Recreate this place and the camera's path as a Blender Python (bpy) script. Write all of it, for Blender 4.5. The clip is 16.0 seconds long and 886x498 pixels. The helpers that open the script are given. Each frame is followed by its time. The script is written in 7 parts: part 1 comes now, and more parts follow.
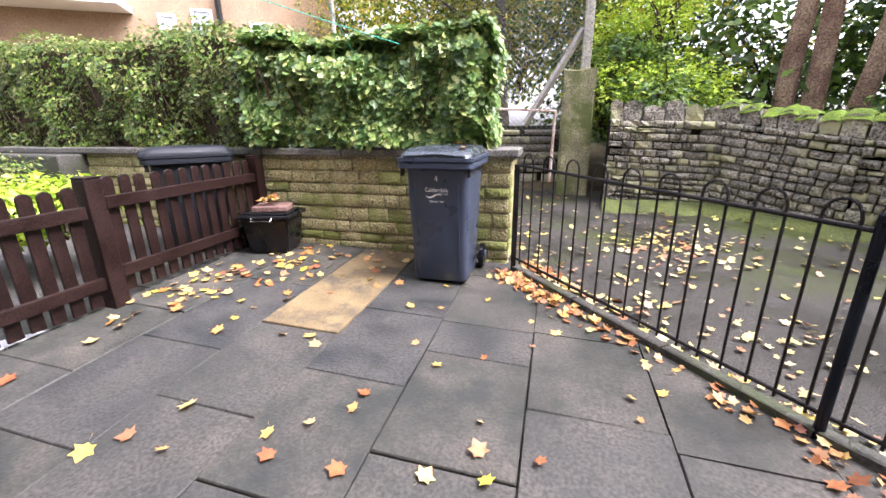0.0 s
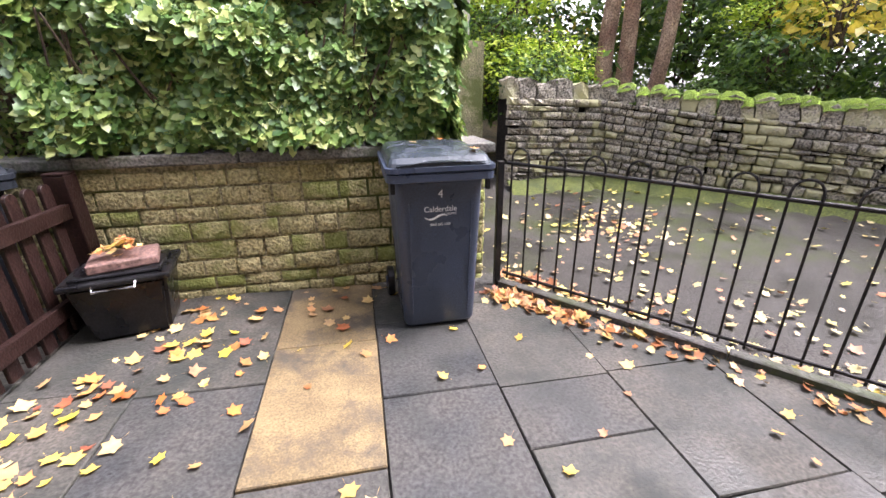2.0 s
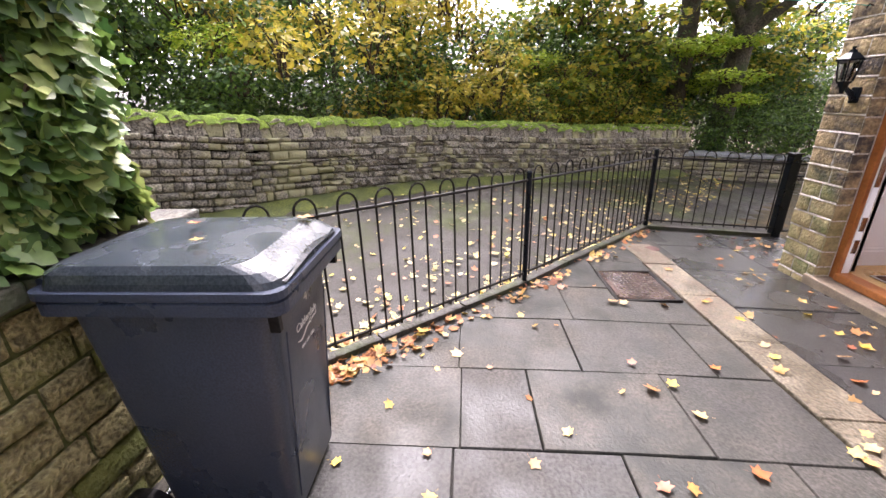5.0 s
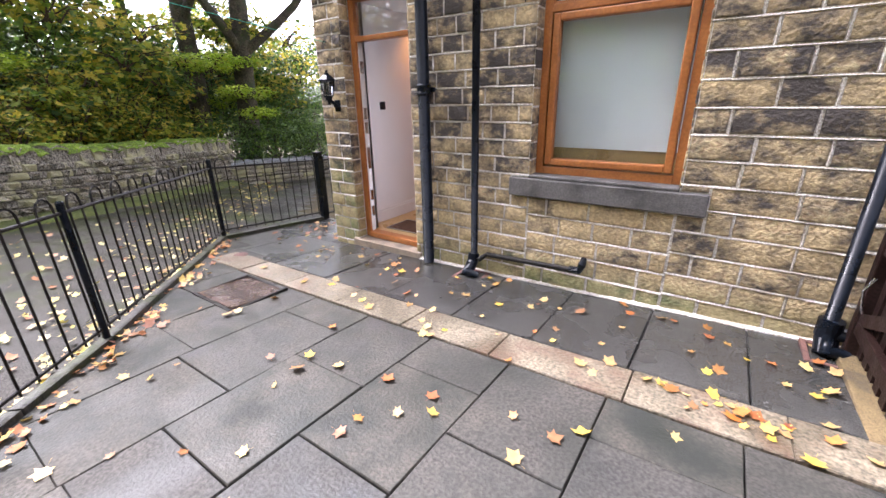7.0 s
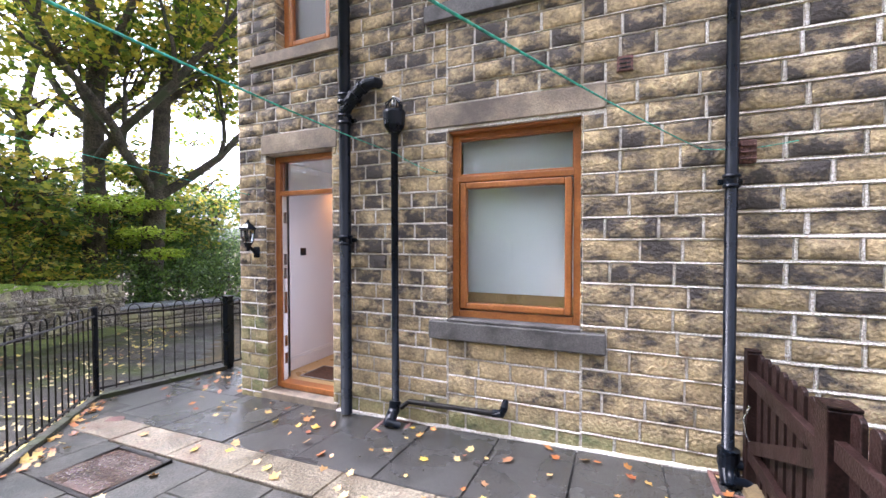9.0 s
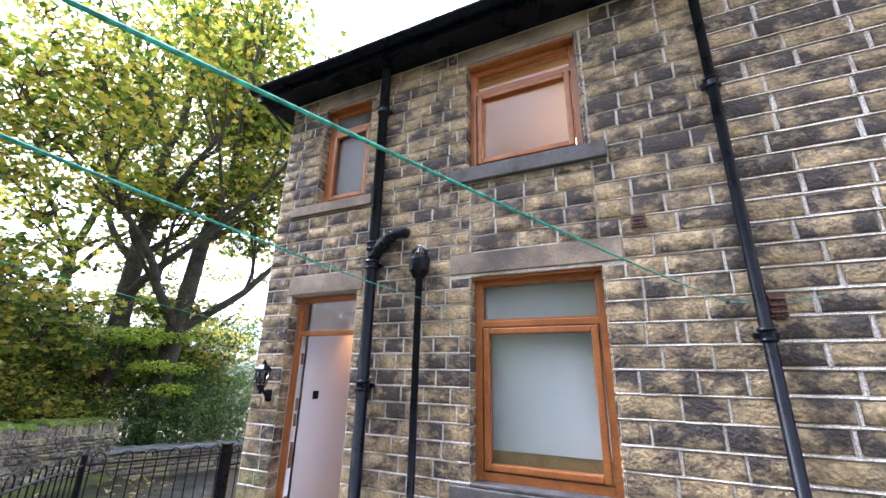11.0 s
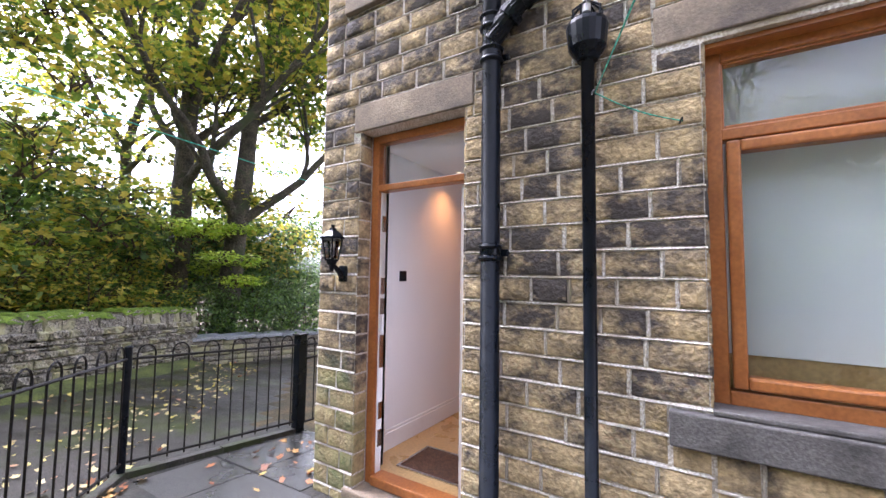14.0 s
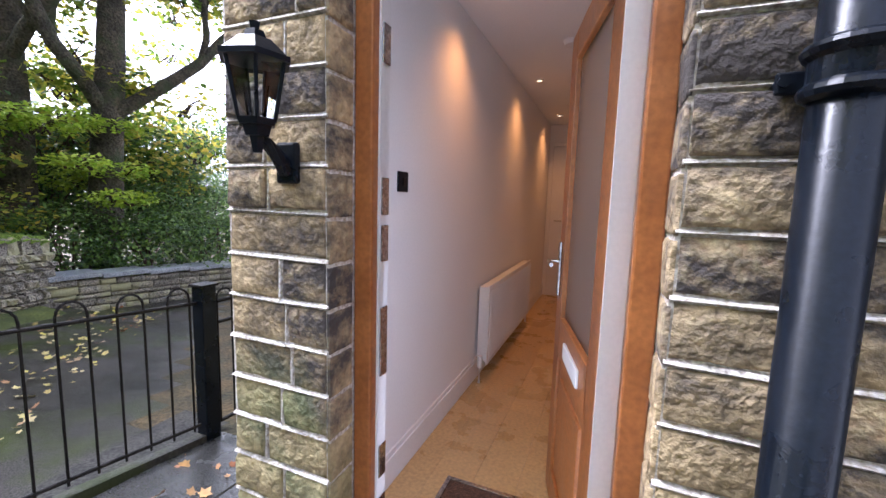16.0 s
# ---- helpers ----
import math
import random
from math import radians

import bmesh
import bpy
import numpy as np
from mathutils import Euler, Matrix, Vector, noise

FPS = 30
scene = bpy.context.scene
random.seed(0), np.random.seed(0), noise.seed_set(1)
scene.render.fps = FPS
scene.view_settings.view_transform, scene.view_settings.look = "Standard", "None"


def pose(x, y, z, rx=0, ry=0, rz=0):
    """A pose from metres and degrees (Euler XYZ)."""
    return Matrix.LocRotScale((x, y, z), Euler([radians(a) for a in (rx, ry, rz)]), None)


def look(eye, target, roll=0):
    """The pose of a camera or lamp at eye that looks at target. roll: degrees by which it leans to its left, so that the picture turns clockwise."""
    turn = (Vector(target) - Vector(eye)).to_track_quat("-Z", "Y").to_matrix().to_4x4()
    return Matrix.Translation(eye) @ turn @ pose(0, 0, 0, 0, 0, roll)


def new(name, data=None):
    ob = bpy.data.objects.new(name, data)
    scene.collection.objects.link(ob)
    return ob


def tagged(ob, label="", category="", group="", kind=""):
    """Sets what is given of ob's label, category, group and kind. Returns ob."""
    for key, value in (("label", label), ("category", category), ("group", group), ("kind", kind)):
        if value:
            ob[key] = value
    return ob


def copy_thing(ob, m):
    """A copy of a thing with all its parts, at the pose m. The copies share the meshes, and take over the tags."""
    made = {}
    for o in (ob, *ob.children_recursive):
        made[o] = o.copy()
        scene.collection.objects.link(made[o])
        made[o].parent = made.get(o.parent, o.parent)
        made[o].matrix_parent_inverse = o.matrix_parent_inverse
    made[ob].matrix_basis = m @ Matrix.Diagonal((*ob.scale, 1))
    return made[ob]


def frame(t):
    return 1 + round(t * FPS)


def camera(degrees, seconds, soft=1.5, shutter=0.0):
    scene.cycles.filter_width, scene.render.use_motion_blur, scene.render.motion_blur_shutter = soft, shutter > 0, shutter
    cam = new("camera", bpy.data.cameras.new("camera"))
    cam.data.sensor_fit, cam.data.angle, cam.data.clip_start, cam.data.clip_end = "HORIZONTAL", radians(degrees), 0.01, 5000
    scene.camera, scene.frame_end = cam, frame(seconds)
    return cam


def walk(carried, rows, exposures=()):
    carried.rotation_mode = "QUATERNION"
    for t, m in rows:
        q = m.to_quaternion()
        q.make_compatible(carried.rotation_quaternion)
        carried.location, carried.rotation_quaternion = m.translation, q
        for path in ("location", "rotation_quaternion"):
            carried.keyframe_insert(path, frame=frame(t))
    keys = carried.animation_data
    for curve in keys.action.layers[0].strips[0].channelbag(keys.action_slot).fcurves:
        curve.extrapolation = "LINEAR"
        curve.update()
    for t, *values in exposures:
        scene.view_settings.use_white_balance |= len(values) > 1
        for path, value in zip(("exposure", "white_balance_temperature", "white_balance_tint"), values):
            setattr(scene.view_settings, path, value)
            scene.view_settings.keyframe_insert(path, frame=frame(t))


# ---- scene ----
cam = camera(95.6, 16.0)
PATH = [
    (0, (-0.026, 0.004, 1.099), (-0.533, 1.849, 0.516), -0.6),
    (0.5, (-0.318, 0.182, 1.102), (-0.686, 2.031, 0.433), -0.7),
    (1, (-0.612, 0.338, 1.144), (-0.83, 2.19, 0.422), -0.7),
    (1.5, (-0.899, 0.502, 1.181), (-0.863, 2.367, 0.458), -0.8),
    (2, (-1.152, 0.743, 1.214), (-0.784, 2.572, 0.493), -0.9),
    (2.5, (-1.385, 0.971, 1.234), (-0.712, 2.713, 0.518), -1.1),
    (3, (-1.594, 1.219, 1.27), (-0.498, 2.732, 0.555), -1.1),
    (3.2, (-1.665, 1.342, 1.265), (-0.451, 2.761, 0.548), -1.1),
    (5.3, (-1.882, 2.16, 1.342), (-0.023, 1.977, 0.626), -0.9),
    (5.5, (-1.878, 2.195, 1.328), (-0.053, 1.796, 0.614), -0.2),
    (6, (-1.877, 2.223, 1.309), (-0.235, 1.323, 0.607), -0.6),
    (6.5, (-1.907, 2.218, 1.3), (-0.542, 0.934, 0.602), -0.9),
    (7, (-1.917, 2.214, 1.297), (-0.839, 0.681, 0.599), -1.1),
    (7.5, (-1.914, 2.212, 1.298), (-1.068, 0.538, 0.603), -1.0),
    (8, (-1.915, 2.212, 1.305), (-1.152, 0.462, 0.707), -0.9),
    (8.5, (-1.93, 2.229, 1.35), (-1.152, 0.417, 1.016), -0.6),
    (9, (-1.935, 2.27, 1.37), (-1.143, 0.434, 1.327), -0.1),
    (9.5, (-1.933, 2.283, 1.402), (-1.134, 0.456, 1.557), 0.2),
    (10, (-1.939, 2.302, 1.432), (-1.136, 0.5, 1.764), 0.7),
    (10.2, (-1.921, 2.315, 1.44), (-1.123, 0.526, 1.844), 0.8),
    (12.3, (-1.701, 2.178, 1.446), (-0.826, 0.534, 2.174), 1.1),
    (12.5, (-1.622, 2.079, 1.421), (-0.713, 0.417, 2.062), 1.1),
    (13, (-1.366, 1.838, 1.362), (-0.354, 0.158, 1.755), 0.9),
    (13.5, (-1.007, 1.556, 1.32), (0.064, -0.115, 1.565), 0.8),
    (14, (-0.659, 1.235, 1.253), (0.42, -0.444, 1.384), 0.8),
    (14.5, (-0.286, 0.94, 1.215), (0.803, -0.737, 1.199), 0.9),
    (15, (0.044, 0.634, 1.213), (1.106, -1.057, 1.094), 1.4),
    (15.5, (0.328, 0.379, 1.187), (1.272, -1.374, 1.001), 1.5),
    (16, (0.57, 0.16, 1.165), (1.331, -1.675, 0.93), 1.7),
]
walk(cam, [(t, look(eye, target, roll)) for t, eye, target, roll in PATH],
     [(0, 3.05, 6050, 25), (1.5, 3.05, 6150, 26), (3.2, 2.95, 6200, 24), (5.5, 2.95, 6450, 28), (7.0, 3.05, 6050, 24), (8.5, 3.2, 5850, 24), (9.5, 3.15, 5600, 24), (12.5, 3.05, 5450, 22), (14.5, 3.25, 5750, 26), (16, 3.1, 5500, 23)])

# ---- world, sun, exposure ----
wld = bpy.data.worlds.new("sky")
scene.world = wld
wld.use_nodes = True
wn = wld.node_tree.nodes
wl = wld.node_tree.links
bg = wn["Background"]
sky = wn.new("ShaderNodeTexSky")
sky.sky_type = "NISHITA"
sky.sun_disc = False
SUN_EL, SUN_ROT = radians(54), radians(92)
sky.sun_elevation, sky.sun_rotation = SUN_EL, SUN_ROT
sky.dust_density = 4.0
grey = wn.new("ShaderNodeRGBToBW")
cloud = wn.new("ShaderNodeMix")
cloud.data_type = "RGBA"
cloud.inputs[0].default_value = 0.86
wl.new(sky.outputs[0], grey.inputs[0])
wl.new(sky.outputs[0], cloud.inputs[6])
wl.new(grey.outputs[0], cloud.inputs[7])
wl.new(cloud.outputs[2], bg.inputs[0])
bg.inputs[1].default_value = 0.15
sun = new("sun", bpy.data.lights.new("sun", "SUN"))
sun.data.energy, sun.data.angle, sun.data.color = 1.4, radians(30), (1.0, 0.97, 0.92)
sun.matrix_world = look((20 * math.sin(SUN_ROT) * math.cos(SUN_EL), 20 * math.cos(SUN_ROT) * math.cos(SUN_EL), 20 * math.sin(SUN_EL)), (0, 0, 0))


# ---- materials ----
def material(name, low, high, rough=0.8, scale=6.0, fine=60.0, bump=0.3, metal=0.0, dark=None, dark_amt=0.5, random_by="", wet=0.0, spread=0.5, coat=0.0, dscale=1.7, bump_dist=0.01, grain=0.55, soft=0.0, vary=0.28, washed=0.0, stretch=1.0, moss=0.0):
    """Two tones mixed by coarse noise, a fine grain over them, optional dark stains, and bump."""
    m = bpy.data.materials.new(name)
    m.use_nodes = True
    n, l = m.node_tree.nodes, m.node_tree.links
    b = n["Principled BSDF"]
    tc = n.new("ShaderNodeTexCoord")
    src = tc.outputs["Object"]
    rnd = None
    if random_by:
        if random_by == "object":
            rnd = n.new("ShaderNodeObjectInfo").outputs["Random"]
            geo = n.new("ShaderNodeNewGeometry")
            src = geo.outputs["Position"]
        else:
            rnd = n.new("ShaderNodeNewGeometry").outputs["Random Per Island"]
    n1 = n.new("ShaderNodeTexNoise")
    n1.inputs["Scale"].default_value, n1.inputs["Detail"].default_value = scale, 5
    n2 = n.new("ShaderNodeTexNoise")
    n2.inputs["Scale"].default_value, n2.inputs["Detail"].default_value = fine, 3
    l.new(src, n1.inputs["Vector"])
    l.new(src, n2.inputs["Vector"])
    r = n.new("ShaderNodeMapRange")
    r.inputs[1].default_value, r.inputs[2].default_value = 0.3, 0.7
    l.new(n1.outputs[0], r.inputs[0])
    fac = r.outputs[0]
    if rnd is not None:
        a = n.new("ShaderNodeMix")
        a.inputs[0].default_value = spread
        l.new(fac, a.inputs[2])
        l.new(rnd, a.inputs[3])
        fac = a.outputs[0]
    mix = n.new("ShaderNodeMix")
    mix.data_type = "RGBA"
    mix.inputs[6].default_value, mix.inputs[7].default_value = (*low, 1), (*high, 1)
    l.new(fac, mix.inputs[0])
    col = mix.outputs[2]
    g = n.new("ShaderNodeMix")
    g.data_type, g.blend_type = "RGBA", "OVERLAY"
    g.inputs[0].default_value = grain
    l.new(col, g.inputs[6])
    gr = n.new("ShaderNodeMapRange")
    gr.inputs[1].default_value, gr.inputs[2].default_value = 0.33, 0.67
    l.new(n2.outputs[0], gr.inputs[0])
    l.new(gr.outputs[0], g.inputs[7])
    col = g.outputs[2]
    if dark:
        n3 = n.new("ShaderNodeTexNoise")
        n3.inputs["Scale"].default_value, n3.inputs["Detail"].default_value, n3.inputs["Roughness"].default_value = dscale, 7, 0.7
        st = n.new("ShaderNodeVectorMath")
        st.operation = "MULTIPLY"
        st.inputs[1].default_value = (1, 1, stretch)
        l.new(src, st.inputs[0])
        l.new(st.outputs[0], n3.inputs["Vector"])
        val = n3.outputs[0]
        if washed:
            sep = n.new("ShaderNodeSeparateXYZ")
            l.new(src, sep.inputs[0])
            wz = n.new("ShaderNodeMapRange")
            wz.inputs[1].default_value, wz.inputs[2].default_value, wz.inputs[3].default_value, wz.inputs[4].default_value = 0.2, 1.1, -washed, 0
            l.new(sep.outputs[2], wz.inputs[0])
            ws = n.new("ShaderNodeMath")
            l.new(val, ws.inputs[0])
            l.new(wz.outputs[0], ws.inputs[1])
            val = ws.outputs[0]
        if rnd is not None:
            ad = n.new("ShaderNodeMath")
            ad.operation = "MULTIPLY_ADD"
            ad.inputs[1].default_value, ad.inputs[2].default_value = vary, -vary / 2
            l.new(rnd, ad.inputs[0])
            s = n.new("ShaderNodeMath")
            l.new(val, s.inputs[0])
            l.new(ad.outputs[0], s.inputs[1])
            val = s.outputs[0]
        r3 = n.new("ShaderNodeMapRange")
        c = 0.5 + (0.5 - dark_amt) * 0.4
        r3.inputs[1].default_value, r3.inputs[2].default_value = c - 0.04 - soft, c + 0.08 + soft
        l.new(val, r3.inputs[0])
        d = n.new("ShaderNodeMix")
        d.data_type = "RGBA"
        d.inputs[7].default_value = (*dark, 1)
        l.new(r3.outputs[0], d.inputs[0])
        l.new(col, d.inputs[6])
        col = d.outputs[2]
    if moss:
        # green algae low on the wall, higher up on the exposed corner
        sp = n.new("ShaderNodeSeparateXYZ")
        l.new(src, sp.inputs[0])
        mz, mx_ = n.new("ShaderNodeMapRange"), n.new("ShaderNodeMapRange")
        mx_.inputs[1].default_value, mx_.inputs[2].default_value, mx_.inputs[3].default_value, mx_.inputs[4].default_value = 1.1, 1.35, 0.0, -0.62
        l.new(sp.outputs[0], mx_.inputs[0])
        za = n.new("ShaderNodeMath")
        l.new(sp.outputs[2], za.inputs[0])
        l.new(mx_.outputs[0], za.inputs[1])
        mz.inputs[1].default_value, mz.inputs[2].default_value, mz.inputs[3].default_value, mz.inputs[4].default_value = -0.05, 0.12, 0.75, 0.0
        l.new(za.outputs[0], mz.inputs[0])
        mm = n.new("ShaderNodeMath")
        mm.operation = "MULTIPLY"
        l.new(mz.outputs[0], mm.inputs[0])
        l.new(fac, mm.inputs[1])
        gm = n.new("ShaderNodeMix")
        gm.data_type = "RGBA"
        gm.inputs[7].default_value = (0.2, 0.25, 0.09, 1)
        l.new(mm.outputs[0], gm.inputs[0])
        l.new(col, gm.inputs[6])
        col = gm.outputs[2]
    l.new(col, b.inputs["Base Color"])
    rr = n.new("ShaderNodeMapRange")
    rr.inputs[1].default_value, rr.inputs[2].default_value = 0.35, 0.62
    rr.inputs[3].default_value, rr.inputs[4].default_value = max(rough - wet, 0.08), min(rough + 0.08, 1)
    l.new(n1.outputs[0], rr.inputs[0])
    l.new(rr.outputs[0], b.inputs["Roughness"])
    b.inputs["Metallic"].default_value = metal
    b.inputs["Coat Weight"].default_value = coat
    bp = n.new("ShaderNodeBump")
    bp.inputs["Strength"].default_value, bp.inputs["Distance"].default_value = bump, bump_dist
    bh = n.new("ShaderNodeMath")
    l.new(n2.outputs[0], bh.inputs[0])
    l.new(n1.outputs[0], bh.inputs[1])
    l.new(bh.outputs[0], bp.inputs["Height"])
    l.new(bp.outputs[0], b.inputs["Normal"])
    return m


def leafy(name, tones, rough=0.5, trans=0.25, fine=30.0):
    """Leaves: a tone per leaf from a ramp, with some light let through."""
    m = bpy.data.materials.new(name)
    m.use_nodes = True
    n, l = m.node_tree.nodes, m.node_tree.links
    b = n["Principled BSDF"]
    geo = n.new("ShaderNodeNewGeometry")
    ramp = n.new("ShaderNodeValToRGB")
    els = ramp.color_ramp.elements
    while len(els) < len(tones):
        els.new(0.5)
    for i, c in enumerate(tones):
        els[i].position = i / (len(tones) - 1)
        els[i].color = (*c, 1)
    l.new(geo.outputs["Random Per Island"], ramp.inputs[0])
    tc = n.new("ShaderNodeTexCoord")
    ns = n.new("ShaderNodeTexNoise")
    ns.inputs["Scale"].default_value = fine
    l.new(tc.outputs["Object"], ns.inputs["Vector"])
    mx = n.new("ShaderNodeMix")
    mx.data_type, mx.blend_type = "RGBA", "OVERLAY"
    mx.inputs[0].default_value = 0.5
    l.new(ramp.outputs[0], mx.inputs[6])
    l.new(ns.outputs[0], mx.inputs[7])
    l.new(mx.outputs[2], b.inputs["Base Color"])
    b.inputs["Roughness"].default_value = rough
    tr = n.new("ShaderNodeBsdfTranslucent")
    l.new(mx.outputs[2], tr.inputs[0])
    ms = n.new("ShaderNodeMixShader")
    ms.inputs[0].default_value = trans
    l.new(b.outputs[0], ms.inputs[1])
    l.new(tr.outputs[0], ms.inputs[2])
    l.new(ms.outputs[0], n["Material Output"].inputs[0])
    return m


def glass(name, tint=(0.9, 0.95, 0.95), rough=0.0):
    m = bpy.data.materials.new(name)
    m.use_nodes = True
    b = m.node_tree.nodes["Principled BSDF"]
    b.inputs["Base Color"].default_value = (*tint, 1)
    b.inputs["Transmission Weight"].default_value = 1.0
    b.inputs["Roughness"].default_value = rough
    b.inputs["IOR"].default_value = 1.45
    return m


def glow(name, color, strength):
    m = bpy.data.materials.new(name)
    m.use_nodes = True
    b = m.node_tree.nodes["Principled BSDF"]
    b.inputs["Emission Color"].default_value = (*color, 1)
    b.inputs["Emission Strength"].default_value = strength
    return m


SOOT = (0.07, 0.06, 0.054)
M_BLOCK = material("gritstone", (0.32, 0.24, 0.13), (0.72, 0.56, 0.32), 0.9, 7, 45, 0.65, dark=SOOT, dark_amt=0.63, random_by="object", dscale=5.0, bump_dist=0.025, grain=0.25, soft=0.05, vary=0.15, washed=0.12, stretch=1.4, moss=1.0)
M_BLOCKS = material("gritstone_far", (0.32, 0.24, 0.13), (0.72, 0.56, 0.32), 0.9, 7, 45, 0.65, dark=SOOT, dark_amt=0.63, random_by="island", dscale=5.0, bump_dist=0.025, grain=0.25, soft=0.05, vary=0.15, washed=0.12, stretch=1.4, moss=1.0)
M_DRESSED = material("dressed_stone", (0.26, 0.2, 0.14), (0.44, 0.36, 0.26), 0.85, 3, 90, 0.4, dark=(0.12, 0.1, 0.085), dark_amt=0.55, dscale=1.6, grain=0.2, soft=0.07)
M_SILL = material("sill_stone", (0.1, 0.095, 0.092), (0.17, 0.16, 0.15), 0.7, 3, 90, 0.4, dark=(0.05, 0.048, 0.046), dark_amt=0.5, dscale=3, grain=0.25, soft=0.05)
M_MORTAR = material("mortar", (0.5, 0.465, 0.41), (0.7, 0.66, 0.6), 0.95, 5, 90, 0.5, dark=(0.36, 0.31, 0.24), dark_amt=0.35)
M_GARDEN = material("garden_wall_stone", (0.25, 0.225, 0.1), (0.47, 0.41, 0.22), 0.9, 6, 60, 0.9, dark=(0.2, 0.22, 0.06), dark_amt=0.4, random_by="object", dscale=2.0, bump_dist=0.02, grain=0.45)
M_GMORTAR = material("garden_mortar", (0.24, 0.21, 0.12), (0.36, 0.32, 0.2), 0.95, 5, 60, 0.6, dark=(0.12, 0.14, 0.05), dark_amt=0.45)
M_COPE = material("coping_stone", (0.06, 0.06, 0.055), (0.16, 0.15, 0.13), 0.8, 5, 70, 0.6, dark=(0.05, 0.07, 0.03), dark_amt=0.4, wet=0.3)
M_KERB = material("damp_kerb_stone", (0.025, 0.024, 0.021), (0.06, 0.056, 0.048), 0.7, 8, 60, 0.6, dark=(0.035, 0.045, 0.015), dark_amt=0.45, wet=0.2)
M_RUBBLE = material("rubble_stone", (0.13, 0.122, 0.1), (0.36, 0.33, 0.26), 0.88, 7, 50, 0.9, dark=(0.36, 0.35, 0.2), dark_amt=0.35, random_by="object", spread=0.6, bump_dist=0.02, grain=0.8)
M_RUBBLES = material("rubble_stone_far", (0.13, 0.122, 0.1), (0.36, 0.33, 0.26), 0.88, 7, 50, 0.9, dark=(0.36, 0.35, 0.2), dark_amt=0.35, random_by="island", spread=0.6, bump_dist=0.02, grain=0.8)
# near-black filling of the rubble walls, seen in the gaps between stones
M_CORE = material("near_black_core", (0.01, 0.009, 0.008), (0.025, 0.022, 0.018), 0.95, 6, 50, 0.6)
M_MOSS = material("moss", (0.07, 0.12, 0.012), (0.2, 0.3, 0.03), 0.95, 9, 120, 1.0, bump_dist=0.02)
M_PILLAR = material("gate_pillar_stone", (0.15, 0.14, 0.08), (0.3, 0.28, 0.16), 0.9, 5, 60, 0.7, dark=(0.09, 0.11, 0.03), dark_amt=0.5)
M_SLAB = material("yorkstone_slab", (0.024, 0.027, 0.029), (0.1, 0.088, 0.07), 0.66, 3.5, 70, 0.45, dark=(0.026, 0.029, 0.025), dark_amt=0.47, random_by="object", spread=0.62, wet=0.22, dscale=2.6, bump_dist=0.008, grain=0.42, vary=0.2, soft=0.09)
M_WETSLAB = material("wet_slab", (0.03, 0.03, 0.03), (0.06, 0.06, 0.056), 0.36, 2.5, 150, 0.4, random_by="object", wet=0.26, bump_dist=0.004, grain=0.6)
M_GOLD = material("gold_slab", (0.11, 0.078, 0.036), (0.2, 0.145, 0.068), 0.7, 5, 120, 0.4, dark=(0.06, 0.05, 0.035), dark_amt=0.42, dscale=2.6, grain=0.3)
M_STRIP = material("concrete_strip", (0.1, 0.085, 0.06), (0.2, 0.17, 0.12), 0.6, 4, 60, 0.7, dark=(0.13, 0.075, 0.05), dark_amt=0.27, wet=0.3, dscale=3, grain=0.5, soft=0.06)
M_BED = material("bedding", (0.022, 0.022, 0.02), (0.06, 0.056, 0.048), 0.9, 8, 60, 0.5)
M_ASPHALT = material("asphalt", (0.026, 0.025, 0.022), (0.054, 0.05, 0.044), 0.6, 1.5, 110, 0.7, dark=(0.04, 0.052, 0.014), dark_amt=0.4, wet=0.3, dscale=0.7, bump_dist=0.006, grain=0.6)
M_VERGE = material("mossy_verge", (0.045, 0.06, 0.014), (0.11, 0.13, 0.028), 0.9, 4, 60, 0.9)
M_SOIL = material("woodland_floor", (0.03, 0.03, 0.015), (0.1, 0.07, 0.03), 0.95, 3, 40, 0.9)
M_BROWN = material("brown_stained_timber", (0.009, 0.0042, 0.0034), (0.02, 0.009, 0.007), 0.5, 6, 90, 0.35, wet=0.15)
M_ORANGE = material("woodgrain_plastic", (0.3, 0.1, 0.025), (0.42, 0.155, 0.04), 0.35, 8, 60, 0.06, coat=0.2, grain=0.15)
M_BLACK = material("black_paint", (0.0025, 0.0045, 0.008), (0.006, 0.009, 0.015), 0.3, 6, 90, 0.15, wet=0.08, coat=0.0, grain=0.25)
M_IRON = material("black_iron", (0.006, 0.006, 0.006), (0.02, 0.017, 0.015), 0.45, 12, 120, 0.4)
M_BIN = material("grey_bin_plastic", (0.032, 0.043, 0.07), (0.045, 0.059, 0.092), 0.36, 3, 150, 0.15, wet=0.12, grain=0.25)
M_LID = material("bin_lid_plastic", (0.028, 0.036, 0.044), (0.045, 0.055, 0.065), 0.25, 5, 120, 0.1, wet=0.17, grain=0.3)
M_TUB = material("black_plastic", (0.004, 0.004, 0.005), (0.009, 0.009, 0.01), 0.35, 6, 80, 0.1, wet=0.15)
M_PAINTW = material("white_paint", (0.72, 0.72, 0.72), (0.8, 0.8, 0.8), 0.6, 2, 80, 0.05, grain=0.08)
M_PLASTER = material("white_plaster", (0.78, 0.78, 0.79), (0.82, 0.82, 0.82), 0.8, 1.5, 90, 0.05, grain=0.08)
# upper room walls: the warm lamplight is put into the wall colour
M_LAMPAMBER = material("lamplight_amber_wall", (0.6, 0.42, 0.19), (0.66, 0.47, 0.23), 0.8, 1.5, 90, 0.05, grain=0.08)
